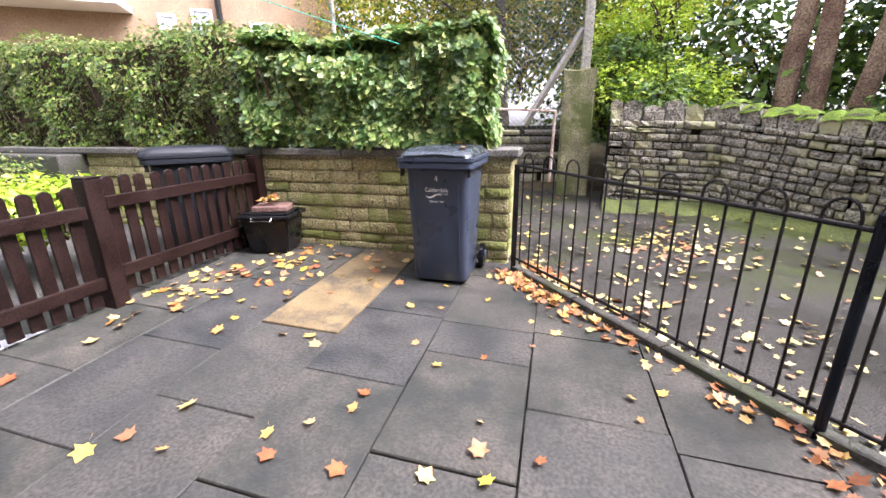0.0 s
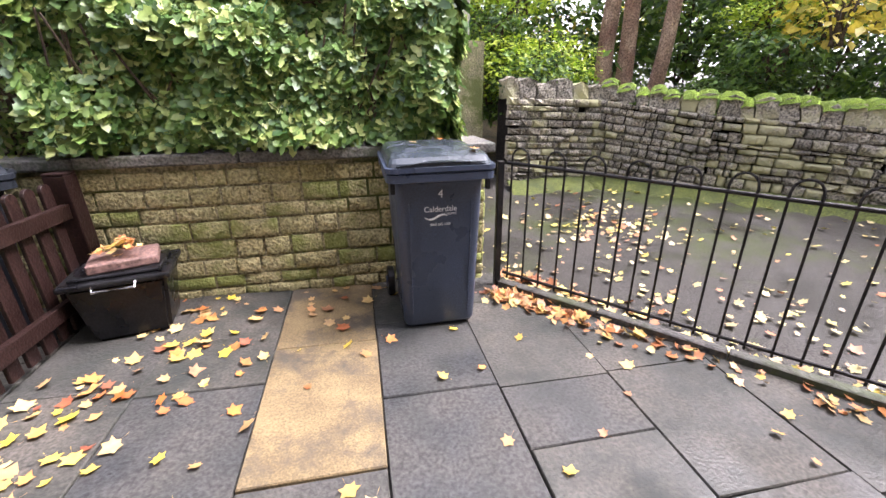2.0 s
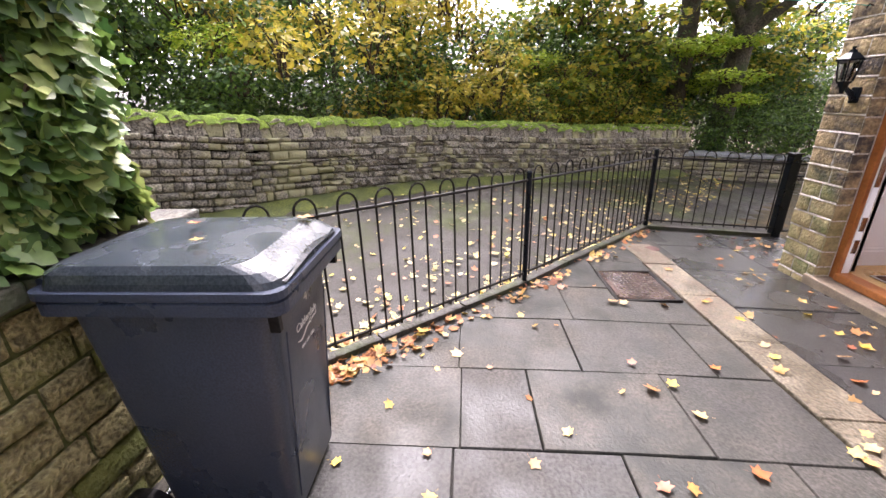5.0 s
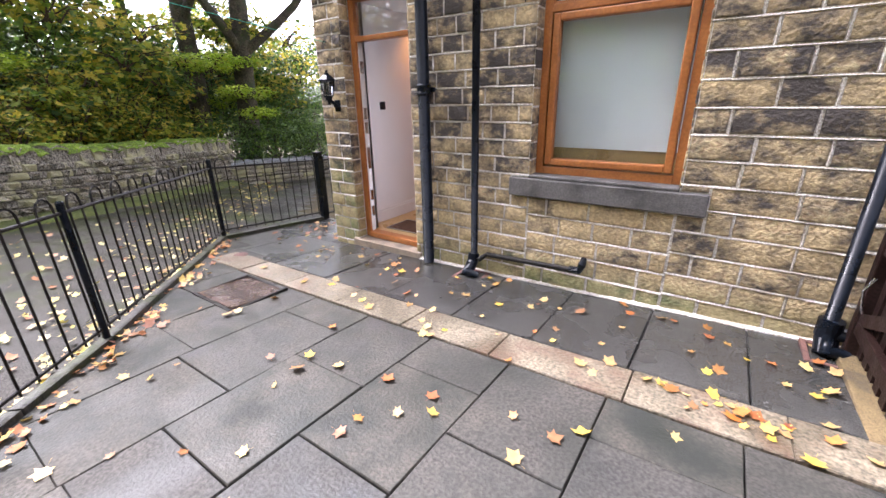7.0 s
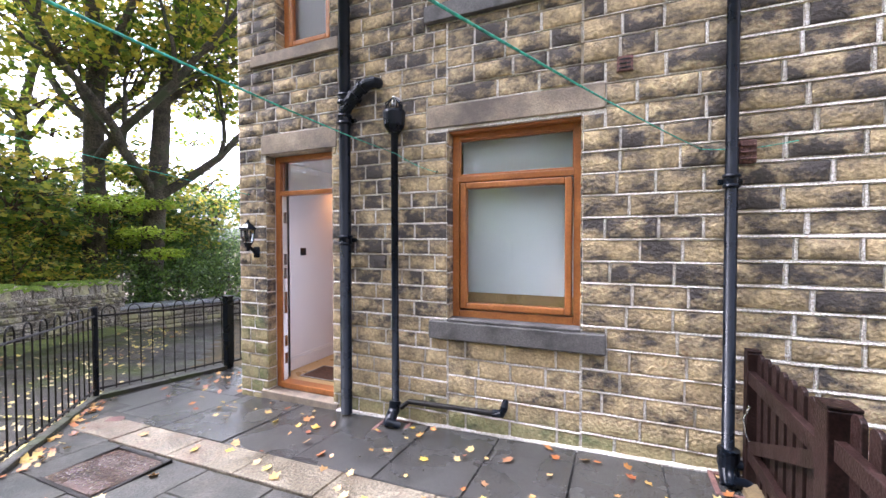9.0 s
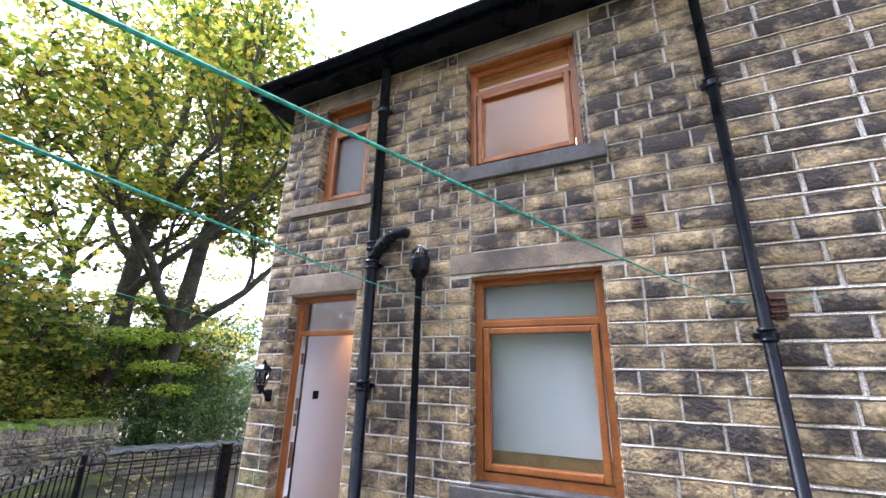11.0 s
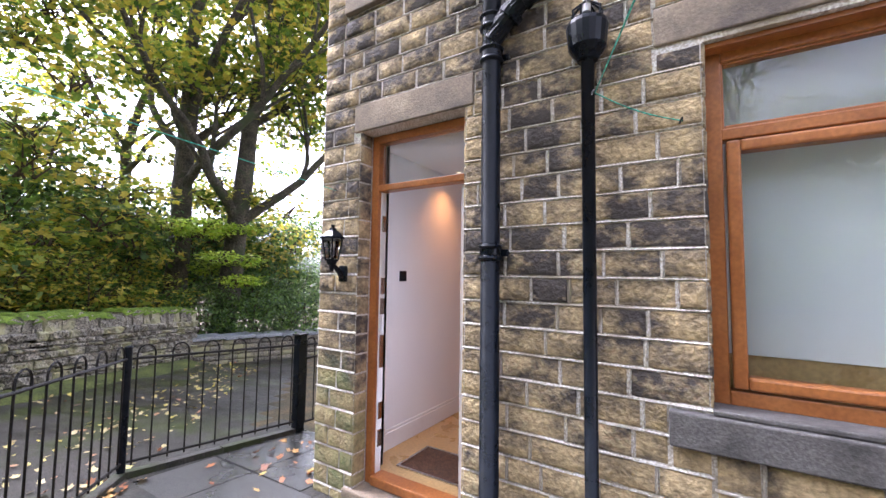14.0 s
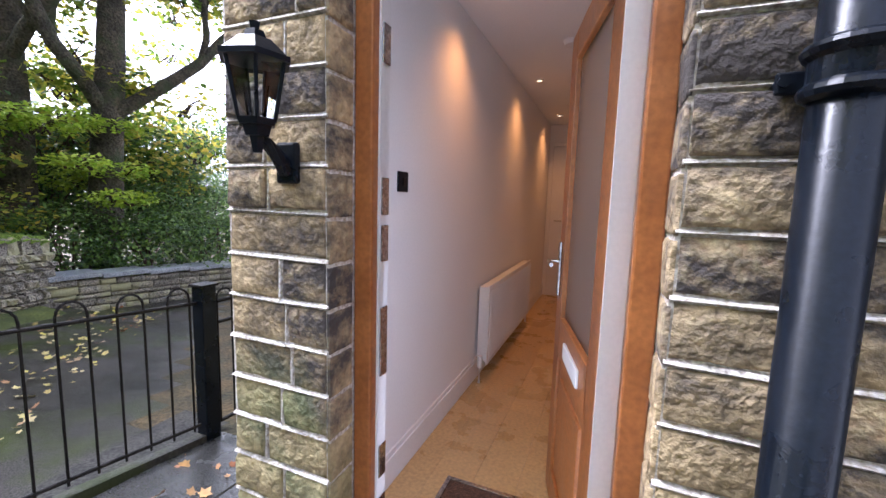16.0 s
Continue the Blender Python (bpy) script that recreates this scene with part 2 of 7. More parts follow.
M_DARKIN = material("room_paint", (0.3, 0.27, 0.24), (0.36, 0.33, 0.3), 0.85, 2, 60, 0.05, grain=0.08)
M_OAK = material("laminate_oak", (0.42, 0.28, 0.12), (0.58, 0.4, 0.18), 0.3, 5, 60, 0.05, random_by="object", wet=0.08, grain=0.15)
M_MAT = material("coir_mat", (0.07, 0.035, 0.02), (0.13, 0.07, 0.04), 0.95, 30, 150, 1.0)
M_CHROME = material("chrome", (0.5, 0.5, 0.5), (0.62, 0.62, 0.62), 0.15, 8, 90, 0.02, metal=1.0)
M_BLIND = material("white_blind", (0.74, 0.76, 0.75), (0.8, 0.82, 0.81), 0.8, 2, 150, 0.1, grain=0.08)
M_TERRA = material("terracotta", (0.1, 0.05, 0.042), (0.16, 0.08, 0.065), 0.8, 8, 80, 0.4)
M_GREENW = material("green_line", (0.02, 0.3, 0.2), (0.05, 0.42, 0.3), 0.5, 8, 80, 0.05)
M_BARK = material("bark", (0.03, 0.028, 0.02), (0.1, 0.085, 0.06), 0.95, 4, 30, 1.0, dark=(0.05, 0.065, 0.03), dark_amt=0.4, bump_dist=0.04)
M_REDBARK = material("smooth_red_bark", (0.16, 0.085, 0.055), (0.4, 0.29, 0.2), 0.85, 2.5, 40, 0.8, bump_dist=0.03)
M_RENDER = material("sandy_render", (0.24, 0.16, 0.1), (0.32, 0.22, 0.14), 0.9, 1.5, 60, 0.3)
M_LEAD = material("grey_slate_coping", (0.2, 0.22, 0.24), (0.34, 0.37, 0.39), 0.45, 5, 80, 0.3, wet=0.15)
M_ROOF = material("slate", (0.04, 0.042, 0.045), (0.08, 0.08, 0.08), 0.6, 5, 70, 0.4)
M_CONC = material("concrete_post", (0.25, 0.24, 0.2), (0.4, 0.38, 0.32), 0.9, 5, 80, 0.4)
M_WHITEV = material("white_sticker", (0.76, 0.76, 0.76), (0.84, 0.84, 0.84), 0.6, 20, 90, 0.1)
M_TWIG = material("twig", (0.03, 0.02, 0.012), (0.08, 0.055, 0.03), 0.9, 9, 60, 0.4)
M_GLASS = glass("clear_glass")
M_FROST = glass("frosted_glass", (0.8, 0.8, 0.76), 0.35)
L_IVY = leafy("ivy_leaf", [(0.03, 0.08, 0.02), (0.08, 0.16, 0.035), (0.17, 0.28, 0.06), (0.09, 0.18, 0.05), (0.26, 0.35, 0.09), (0.46, 0.52, 0.18)], 0.42, 0.25)
L_PRIVET = leafy("privet_leaf", [(0.04, 0.08, 0.015), (0.08, 0.15, 0.02), (0.15, 0.25, 0.03), (0.12, 0.13, 0.04), (0.36, 0.38, 0.1)], 0.4, 0.3)
L_LIME = leafy("lime_shrub_leaf", [(0.22, 0.38, 0.02), (0.36, 0.5, 0.03), (0.45, 0.55, 0.06)], 0.5, 0.35)
L_AUT = leafy("autumn_leaf", [(0.04, 0.09, 0.015), (0.09, 0.16, 0.02), (0.2, 0.27, 0.03), (0.38, 0.38, 0.04), (0.58, 0.44, 0.06), (0.18, 0.28, 0.04)], 0.55, 0.6)
L_GREEN = leafy("woodland_leaf", [(0.02, 0.05, 0.012), (0.04, 0.1, 0.018), (0.09, 0.18, 0.025), (0.16, 0.28, 0.035), (0.05, 0.09, 0.025)], 0.55, 0.3)
L_YELLOW = leafy("yellow_leaf", [(0.35, 0.34, 0.04), (0.6, 0.5, 0.05), (0.5, 0.4, 0.06), (0.2, 0.25, 0.03)], 0.55, 0.4)
L_FALL = leafy("fallen_leaf", [(0.62, 0.46, 0.04), (0.62, 0.4, 0.1), (0.3, 0.11, 0.03), (0.6, 0.42, 0.16), (0.5, 0.16, 0.03), (0.22, 0.07, 0.04), (0.62, 0.46, 0.18), (0.42, 0.24, 0.1), (0.65, 0.48, 0.04)], 0.5, 0.1)
L_RUSSET = leafy("russet_fallen_leaf", [(0.5, 0.3, 0.12), (0.3, 0.11, 0.04), (0.42, 0.17, 0.06), (0.58, 0.44, 0.12), (0.2, 0.07, 0.035), (0.5, 0.2, 0.06), (0.6, 0.4, 0.15)], 0.5, 0.1)
L_PALE = leafy("pale_fallen_leaf", [(0.6, 0.5, 0.25), (0.5, 0.42, 0.2), (0.65, 0.55, 0.1), (0.35, 0.25, 0.14), (0.4, 0.15, 0.06)], 0.5, 0.1)


for m_, s_ in ((M_BLACK, 0.22), (M_IRON, 0.2), (M_BROWN, 0.22), (M_SLAB, 0.35), (M_TUB, 0.3), (M_ASPHALT, 0.2)):
    m_.node_tree.nodes["Principled BSDF"].inputs["Specular IOR Level"].default_value = s_
M_BLACK.node_tree.nodes["Bump"].inputs["Strength"].default_value = 0.04


# ---- helpers ----
FY = -0.72   # the face of the house


def g(x, y):
    """Height of the paving: it falls gently towards the house and the gate."""
    return -0.03 * (x + 1) - 0.02 * (3 - y) - 0.035 * max(0.0, 1.2 - y)


FENCE = [(-0.28, 3.12), (1.05, 1.65), (2.86, -0.03), (2.72, -1.39)]


def lane_d(x, y):
    return (x - 1.05) * 0.70 + (y - 1.65) * 0.714


RUB = [(0.6, 5.5, 1.37), (1.75, 5.38, 1.32), (2.7, 4.66, 1.15), (3.74, 3.7, 1.05), (4.65, 2.5, 0.97), (6.0, 0.05, 0.72), (7.6, -2.8, 0.52)]


def ground_h(x, y):
    d = lane_d(x, y)
    z = g(x, max(y, -6)) - 0.05
    if d > 0 and y > -3 and x > -0.5:
        z += 0.05 + 0.07 * min(d, 3.6) - 0.03
    return z


def part(name, bm, mat, parent, label="", smooth=False):
    me = bpy.data.meshes.new(name)
    bm.to_mesh(me)
    bm.free()
    me.materials.append(mat)
    if smooth:
        me.shade_smooth()
    ob = new(name, me)
    ob.parent = parent
    if label:
        tagged(ob, label)
    return ob


def thing(name, label, category, group="", kind="", at=(0, 0, 0), rz=0):
    e = new(name)
    e.matrix_world = pose(*at, 0, 0, rz)
    e.empty_display_size = 0.1
    return tagged(e, label, category, group, kind)


def box(bm, x0, x1, y0, y1, z0, z1, bevel=0.0, m=None):
    vs = [bm.verts.new((x, y, z)) for x in (x0, x1) for y in (y0, y1) for z in (z0, z1)]
    f = [(0, 1, 3, 2), (4, 6, 7, 5), (0, 4, 5, 1), (2, 3, 7, 6), (0, 2, 6, 4), (1, 5, 7, 3)]
    fs = [bm.faces.new([vs[i] for i in q]) for q in f]
    if m is not None:
        bmesh.ops.transform(bm, matrix=m, verts=vs)
    if bevel:
        es = list({e for fc in fs for e in fc.edges})
        bmesh.ops.bevel(bm, geom=es, offset=bevel, segments=2, affect="EDGES", profile=0.5)
    return vs


def mbox(name, dims, mat, parent=None, bevel=0.004, label="", category="", kind="", m=None, smooth=False):
    bm = bmesh.new()
    box(bm, *dims, bevel=bevel, m=m)
    ob = part(name, bm, mat, parent, smooth=smooth)
    return tagged(ob, label, category, "", kind)


def tube(bm, pts, r, seg=10, closed_ends=True):
    """A round bar through pts; r may be a list of radii."""
    pts = [Vector(p) for p in pts]
    rs = r if isinstance(r, (list, tuple)) else [r] * len(pts)
    rings = []
    up = Vector((0, 0, 1))
    for i, p in enumerate(pts):
        a = pts[max(i - 1, 0)]
        b = pts[min(i + 1, len(pts) - 1)]
        d = (b - a).normalized()
        s = d.cross(up if abs(d.z) < 0.95 else Vector((1, 0, 0))).normalized()
        t = d.cross(s).normalized()
        rings.append([bm.verts.new(p + rs[i] * (math.cos(2 * math.pi * k / seg) * s + math.sin(2 * math.pi * k / seg) * t)) for k in range(seg)])
    for a, b in zip(rings, rings[1:]):
        best = min(range(seg), key=lambda o: (a[0].co - b[o].co).length)
        for k in range(seg):
            try:
                bm.faces.new((a[k], a[(k + 1) % seg], b[(k + 1 + best) % seg], b[(k + best) % seg]))
            except ValueError:
                pass
    if closed_ends:
        bm.faces.new(rings[0])
        bm.faces.new(list(reversed(rings[-1])))


def ngon_prism(bm, pts2, z0, z1, m=None):
    lo = [bm.verts.new((x, y, z0)) for x, y in pts2]
    hi = [bm.verts.new((x, y, z1)) for x, y in pts2]
    n = len(pts2)
    bm.faces.new(list(reversed(lo)))
    bm.faces.new(hi)
    for i in range(n):
        bm.faces.new((lo[i], lo[(i + 1) % n], hi[(i + 1) % n], hi[i]))
    if m is not None:
        bmesh.ops.transform(bm, matrix=m, verts=lo + hi)


def stone_mesh(name, rng, mat, rough=0.25, nx=5, nz=3, inset=0.07):
    """A unit stone: 1 wide, 1 high, face towards +y from 0 to 1, with a rough, uneven face."""
    bm = bmesh.new()
    grid = []
    for j in range(nz + 1):
        row = []
        for i in range(nx + 1):
            u, v = i / nx - 0.5, j / nz - 0.5
            edge = i in (0, nx) or j in (0, nz)
            yy = 0.35 + 0.1 * rng.random() if edge else 0.75 + rng.uniform(-rough, rough)
            du = 0 if i in (0, nx) else rng.uniform(-0.03, 0.03)
            if i in (1, nx - 1):
                u = math.copysign(0.5 - inset * 0.5, u)
            if j in (1, nz - 1) and nz > 2:
                v = math.copysign(0.5 - inset * 1.2, v)
            if edge:
                du += rng.uniform(-0.008, 0.008)
            row.append(bm.verts.new((u + du, yy, v + (rng.uniform(-0.02, 0.02) if edge else 0))))
        grid.append(row)
    for j in range(nz):
        for i in range(nx):
            bm.faces.new((grid[j][i], grid[j][i + 1], grid[j + 1][i + 1], grid[j + 1][i]))
    rim = [grid[0][i] for i in range(nx + 1)] + [grid[j][nx] for j in range(1, nz + 1)] + [grid[nz][i] for i in range(nx - 1, -1, -1)] + [grid[j][0] for j in range(nz - 1, 0, -1)]
    back = [bm.verts.new((v.co.x, -0.6, v.co.z)) for v in rim]
    for k in range(len(rim)):
        k2 = (k + 1) % len(rim)
        bm.faces.new((rim[k2], rim[k], back[k], back[k2]))
    bmesh.ops.recalc_face_normals(bm, faces=bm.faces)
    me = bpy.data.meshes.new(name)
    bm.to_mesh(me)
    bm.free()
    me.materials.append(mat)
    me.shade_smooth()
    return me


def mesh_arrays(me):
    n = len(me.vertices)
    co = np.empty(n * 3)
    me.vertices.foreach_get("co", co)
    return co.reshape(-1, 3), [tuple(p.vertices) for p in me.polygons]


def place_stones(name, slots, meshes, far_mat, parent, rng, limit=300, label="", smooth=True):
    """slots: (priority, matrix). The first by priority become parts, the rest one mesh."""
    slots = sorted(slots, key=lambda s: s[0])
    for _, m in slots[:limit]:
        ob = new(name, rng.choice(meshes))
        ob.matrix_world = m
        ob.parent = parent
    rest = slots[limit:]
    if rest:
        arrs = [mesh_arrays(me) for me in meshes]
        vs, fs, o = [], [], 0
        for _, m in rest:
            co, faces = rng.choice(arrs)
            mm = np.array(m)
            vs.append(co @ mm[:3, :3].T + mm[:3, 3])
            fs += [tuple(i + o for i in f) for f in faces]
            o += len(co)
        me = bpy.data.meshes.new(name + "_work")
        me.from_pydata(np.concatenate(vs).tolist(), [], fs)
        me.materials.append(far_mat)
        if smooth:
            me.shade_smooth()
        ob = new(name + "_work", me)
        ob.parent = parent
        tagged(ob, label or "rest of the coursed stonework", "", "", "stuff")


LEAF = {
    "oval": ([(0, 0, 0), (0.3, 0.35, 0.06), (0, 0.5, -0.02), (-0.3, 0.35, 0.06), (0, 1, 0.02)], [(0, 1, 2), (0, 2, 3), (1, 4, 2), (2, 4, 3)]),
    "ivy": ([(0, 0, 0), (0.3, -0.12, 0.03), (0.52, 0.18, 0.06), (0.26, 0.36, 0.0), (0.3, 0.62, 0.04), (0, 0.98, 0.06), (-0.3, 0.62, 0.04), (-0.26, 0.36, 0.0), (-0.52, 0.18, 0.02), (-0.3, -0.12, 0.03), (0, 0.4, -0.05)],
            [(0, 1, 10), (1, 2, 10), (2, 3, 10), (3, 4, 10), (4, 5, 10), (5, 6, 10), (6, 7, 10), (7, 8, 10), (8, 9, 10), (9, 0, 10)]),
    "maple": ([(0, -0.25, 0.02), (0.2, -0.1, 0.03), (0.46, -0.12, 0.1), (0.38, 0.1, 0.02), (0.6, 0.36, 0.14), (0.3, 0.42, 0.02), (0.05, 0.8, 0.14), (-0.28, 0.44, 0.02), (-0.58, 0.4, 0.02), (-0.36, 0.12, 0.02), (-0.5, -0.1, 0.12), (-0.18, -0.1, 0.03), (0, 0.2, 0.0), (0.012, -0.65, 0.1), (-0.012, -0.65, 0.1)],
              [(1, 2, 12), (2, 3, 12), (3, 4, 12), (4, 5, 12), (5, 6, 12), (6, 7, 12), (7, 8, 12), (8, 9, 12), (9, 10, 12), (10, 11, 12), (11, 0, 12), (0, 1, 12), (0, 13, 14)]),
}


def leaf_cloud(name, kind, pos, nrm, size, mat, rs, up=None, parent=None):
    """Many leaves as one mesh: pos, nrm (n,3), size (n)."""
    tv, tf = LEAF[kind]
    tv = np.array(tv, float)
    n = len(pos)
    nrm = nrm / (np.linalg.norm(nrm, axis=1, keepdims=True) + 1e-9)
    h = rs.normal(size=(n, 3)) if up is None else up + rs.normal(size=(n, 3)) * 0.5
    t = np.cross(nrm, h)
    t /= np.linalg.norm(t, axis=1, keepdims=True) + 1e-9
    b = np.cross(t, nrm)
    v = pos[:, None, :] + size[:, None, None] * (tv[None, :, 0:1] * t[:, None] + tv[None, :, 1:2] * b[:, None] + tv[None, :, 2:3] * nrm[:, None])
    v = v.reshape(-1, 3)
    k = len(tv)
    f = (np.array(tf)[None] + (np.arange(n) * k)[:, None, None]).reshape(-1, 3)
    me = bpy.data.meshes.new(name)
    me.vertices.add(len(v))
    me.vertices.foreach_set("co", v.ravel())
    me.loops.add(f.size)
    me.loops.foreach_set("vertex_index", f.ravel())
    me.polygons.add(len(f))
    me.polygons.foreach_set("loop_start", np.arange(0, f.size, 3))
    me.polygons.foreach_set("loop_total", np.full(len(f), 3))
    me.update(calc_edges=True)
    me.materials.append(mat)
    ob = new(name, me)
    ob.parent = parent
    return ob


# ---- ground ----
def make_ground():
    def steps(a, b, lo, hi, fine, grow):
        out = [a]
        while out[-1] < b:
            x = out[-1]
            d = max(lo - x, x - hi, 0)
            out.append(x + fine + d * grow)
        return out
    xs = steps(-400, 400, -7, 10, 0.3, 0.35)
    ys = steps(-400, 400, -7, 9, 0.3, 0.35)
    vs, cols = [], []
    for y in ys:
        for x in xs:
            z = ground_h(x, y)
            beyond = (x - 3.2) * 0.72 + (y - 4.2) * 0.69
            if y > 5.6 and x < 1.5:
                beyond = max(beyond, y - 5.6)
            if beyond > 0.5 and lane_d(x, y) > 2:
                z = z + min(beyond - 0.5, 3) * 0.12
            far = max(abs(x), abs(y))
            if far > 15:
                z = z * max(0, 1 - (far - 15) / 20) - 0.3
            vs.append((x, y, z))
            cols.append(beyond)
    nx = len(xs)
    fs, mi = [], []
    for j in range(len(ys) - 1):
        for i in range(nx - 1):
            a = j * nx + i
            fs.append((a, a + 1, a + 1 + nx, a + nx))
            cx, cy = (xs[i] + xs[i + 1]) / 2, (ys[j] + ys[j + 1]) / 2
            bey = (cols[a] + cols[a + 1 + nx]) / 2
            lane = lane_d(cx, cy) > -0.6 and bey < 0.4 and cx > -0.6 and cx < 12
            mi.append(1 if lane else 0)
    me = bpy.data.meshes.new("ground")
    me.from_pydata(vs, [], fs)
    me.materials.append(M_SOIL)
    me.materials.append(M_ASPHALT)
    me.polygons.foreach_set("material_index", mi)
    me.shade_smooth()
    tagged(new("ground", me), "damp asphalt lane and woodland soil with moss and fallen leaves", "ground", "", "structure")


make_ground()


def sloped_slab(name, x0, x1, y0, y1, mat, parent=None, lift=0.0, rng=random):
    """A paving slab that follows the fall of the yard, with worn edges."""
    bm = bmesh.new()
    c = 0.004
    j = lambda: rng.uniform(-0.002, 0.002)
    t = rng.uniform(-0.0025, 0.0025)
    ring = [[], [], []]
    for (x, y, sx, sy) in ((x0, y0, 1, 1), (x1, y0, -1, 1), (x1, y1, -1, -1), (x0, y1, 1, -1)):
        z = g(x, y) + lift + t + j()
        x, y = x + j(), y + j()
        ring[0].append(bm.verts.new((x, y, z - 0.05)))
        ring[1].append(bm.verts.new((x, y, z - 0.006)))
        ring[2].append(bm.verts.new((x + sx * c, y + sy * c, z)))
    for a, b in zip(ring, ring[1:]):
        for k in range(4):
            bm.faces.new((a[k], a[(k + 1) % 4], b[(k + 1) % 4], b[k]))
    bm.faces.new(ring[2])
    return part(name, bm, mat, parent)


def fence_y(x):
    """The kerb line under the railing."""
    for (xa, ya), (xb, yb) in zip(FENCE, FENCE[1:3]):
        if xa <= x <= xb:
            return ya + (yb - ya) * (x - xa) / (xb - xa)
    return 3.12 if x < FENCE[0][0] else -0.03


def patio():
    rng = random.Random(4)
    bed = bmesh.new()
    pts = [(-7, -0.78), (2.8, -0.78), (2.78, -1.6), (3.2, -1.6), (2.95, -0.0), (1.08, 1.72), (-0.25, 3.2), (-0.25, 3.3), (-7, 3.3)]
    bed.faces.new([bed.verts.new((x, y, g(x, y) - 0.008)) for x, y in pts])
    ob = part("patio_bed", bed, M_BED, None)
    tagged(ob, "dark bedding in the open joints of the paved yard", "paving bed", "", "structure")
    root = thing("pavement", "worn grey stone paving slabs with dark open joints, damp near the house", "paving", "", "structure")
    cols = [
        (-3.25, -2.72, [0.5, 1.2, 2.0, 2.7, 3.28], {}),
        (-2.72, -2.19, [0.5, 1.15, 1.78, 2.42, 3.28], {}),
        (-2.19, -1.655, [0.5, 0.81, 1.5, 2.35, 3.28], {}),
        (-1.655, -1.145, [0.5, 1.125, 1.813, 2.6, 3.28], {}),
        (-1.145, -0.62, [0.5, 0.83, 1.48, 2.16, 2.75, 3.28], {}),
        (-0.62, -0.075, [0.5, 1.098, 1.79, 2.135, 2.9, 3.28], {}),
        (-0.075, 0.49, [0.5, 0.78, 1.49, 2.15, 3.0], {}),
        (0.49, 1.02, [0.5, 1.40, 2.2], {}),
        (1.02, 1.62, [0.5, 1.0, 1.65], {}),
        (1.62, 2.3, [0.1, 0.75, 1.1], {}),
        (2.3, 2.85, [-0.05, 0.45], {}),
    ]
    for x0, x1, ys, _ in cols:
        for y0, y1 in zip(ys, ys[1:]):
            # cut the slab back to the kerb
            ymax = min(y1, min(fence_y(x0 + 0.004), fence_y(x1)) - 0.04) if x1 > -0.28 else y1
            ja = 0.0025
            gold = x0 == -1.655 and y0 > 1.8
            lift = 0.004 if gold else 0.0
            mat = M_GOLD if gold else M_SLAB
            if ymax >= y1 - 0.01:
                sloped_slab("slab", x0 + ja, x1 - ja, y0 + ja, y1 - ja, mat, root, lift, rng)
            else:
                bm = bmesh.new()
                top = []
                poly = [(x0 + ja, y0 + ja), (x1 - ja, y0 + ja)]
                fa, fb = fence_y(x1) - 0.05, fence_y(x0) - 0.05
                if fa < y0 + ja and fb < y0 + ja:
                    bm.free()
                    continue
                if fa < y0 + ja:
                    xx = x0 + (x1 - x0) * (fb - y0) / (fb - fa)
                    poly = [(x0 + ja, y0 + ja), (xx, y0 + ja), (x0 + ja, min(fb, y1 - ja))]
                else:
                    ra, rb = min(fa, y1 - ja), min(fb, y1 - ja)
                    poly += [(x1 - ja, ra)]
                    if fb > y1 - ja > fa:
                        poly += [(x0 + (x1 - x0) * (fb - y1) / (fb - fa), y1 - ja)]
                    poly += [(x0 + ja, rb)]
                lo = [bm.verts.new((x, y, g(x, y) - 0.05)) for x, y in poly]
                hi = [bm.verts.new((x, y, g(x, y))) for x, y in poly]
                bm.faces.new(hi)
                for k in range(len(poly)):
                    bm.faces.new((lo[k], lo[(k + 1) % len(poly)], hi[(k + 1) % len(poly)], hi[k]))
                bmesh.ops.recalc_face_normals(bm, faces=bm.faces)
                part("slab", bm, mat, root)
    # between the strip and the house
    xs = [-3.3, -2.76, -2.22, -1.69, -1.13, -0.55, 0.1, 0.78, 1.52, 2.2, 2.72]
    for x0, x1 in zip(xs, xs[1:]):
        y0 = FY + 0.005 if x1 < 1.63 else -1.5
        if x0 > 1.5:
            sloped_slab("slab", x0 + 0.0035, x1 - 0.0035, -0.62, 0.19, M_WETSLAB, root, 0, rng)
            sloped_slab("slab", max(x0, 1.66) + 0.0035, x1 - 0.0035, -1.5, -0.632, M_WETSLAB, root, 0, rng)
        else:
            sloped_slab("slab", x0 + 0.0035, x1 - 0.0035, FY + 0.03, 0.185, M_WETSLAB, root, 0, rng)
    # the concrete strip over the drain, in lengths
    xs = [-3.3, -2.35, -1.72, -1.0, -0.35, 0.3, 0.95, 1.6, 2.18]
    for x0, x1 in zip(xs, xs[1:]):
        sloped_slab("strip_length", x0 + 0.002, x1 - 0.003, 0.198, 0.488, M_STRIP, root, 0.004, rng)


patio()


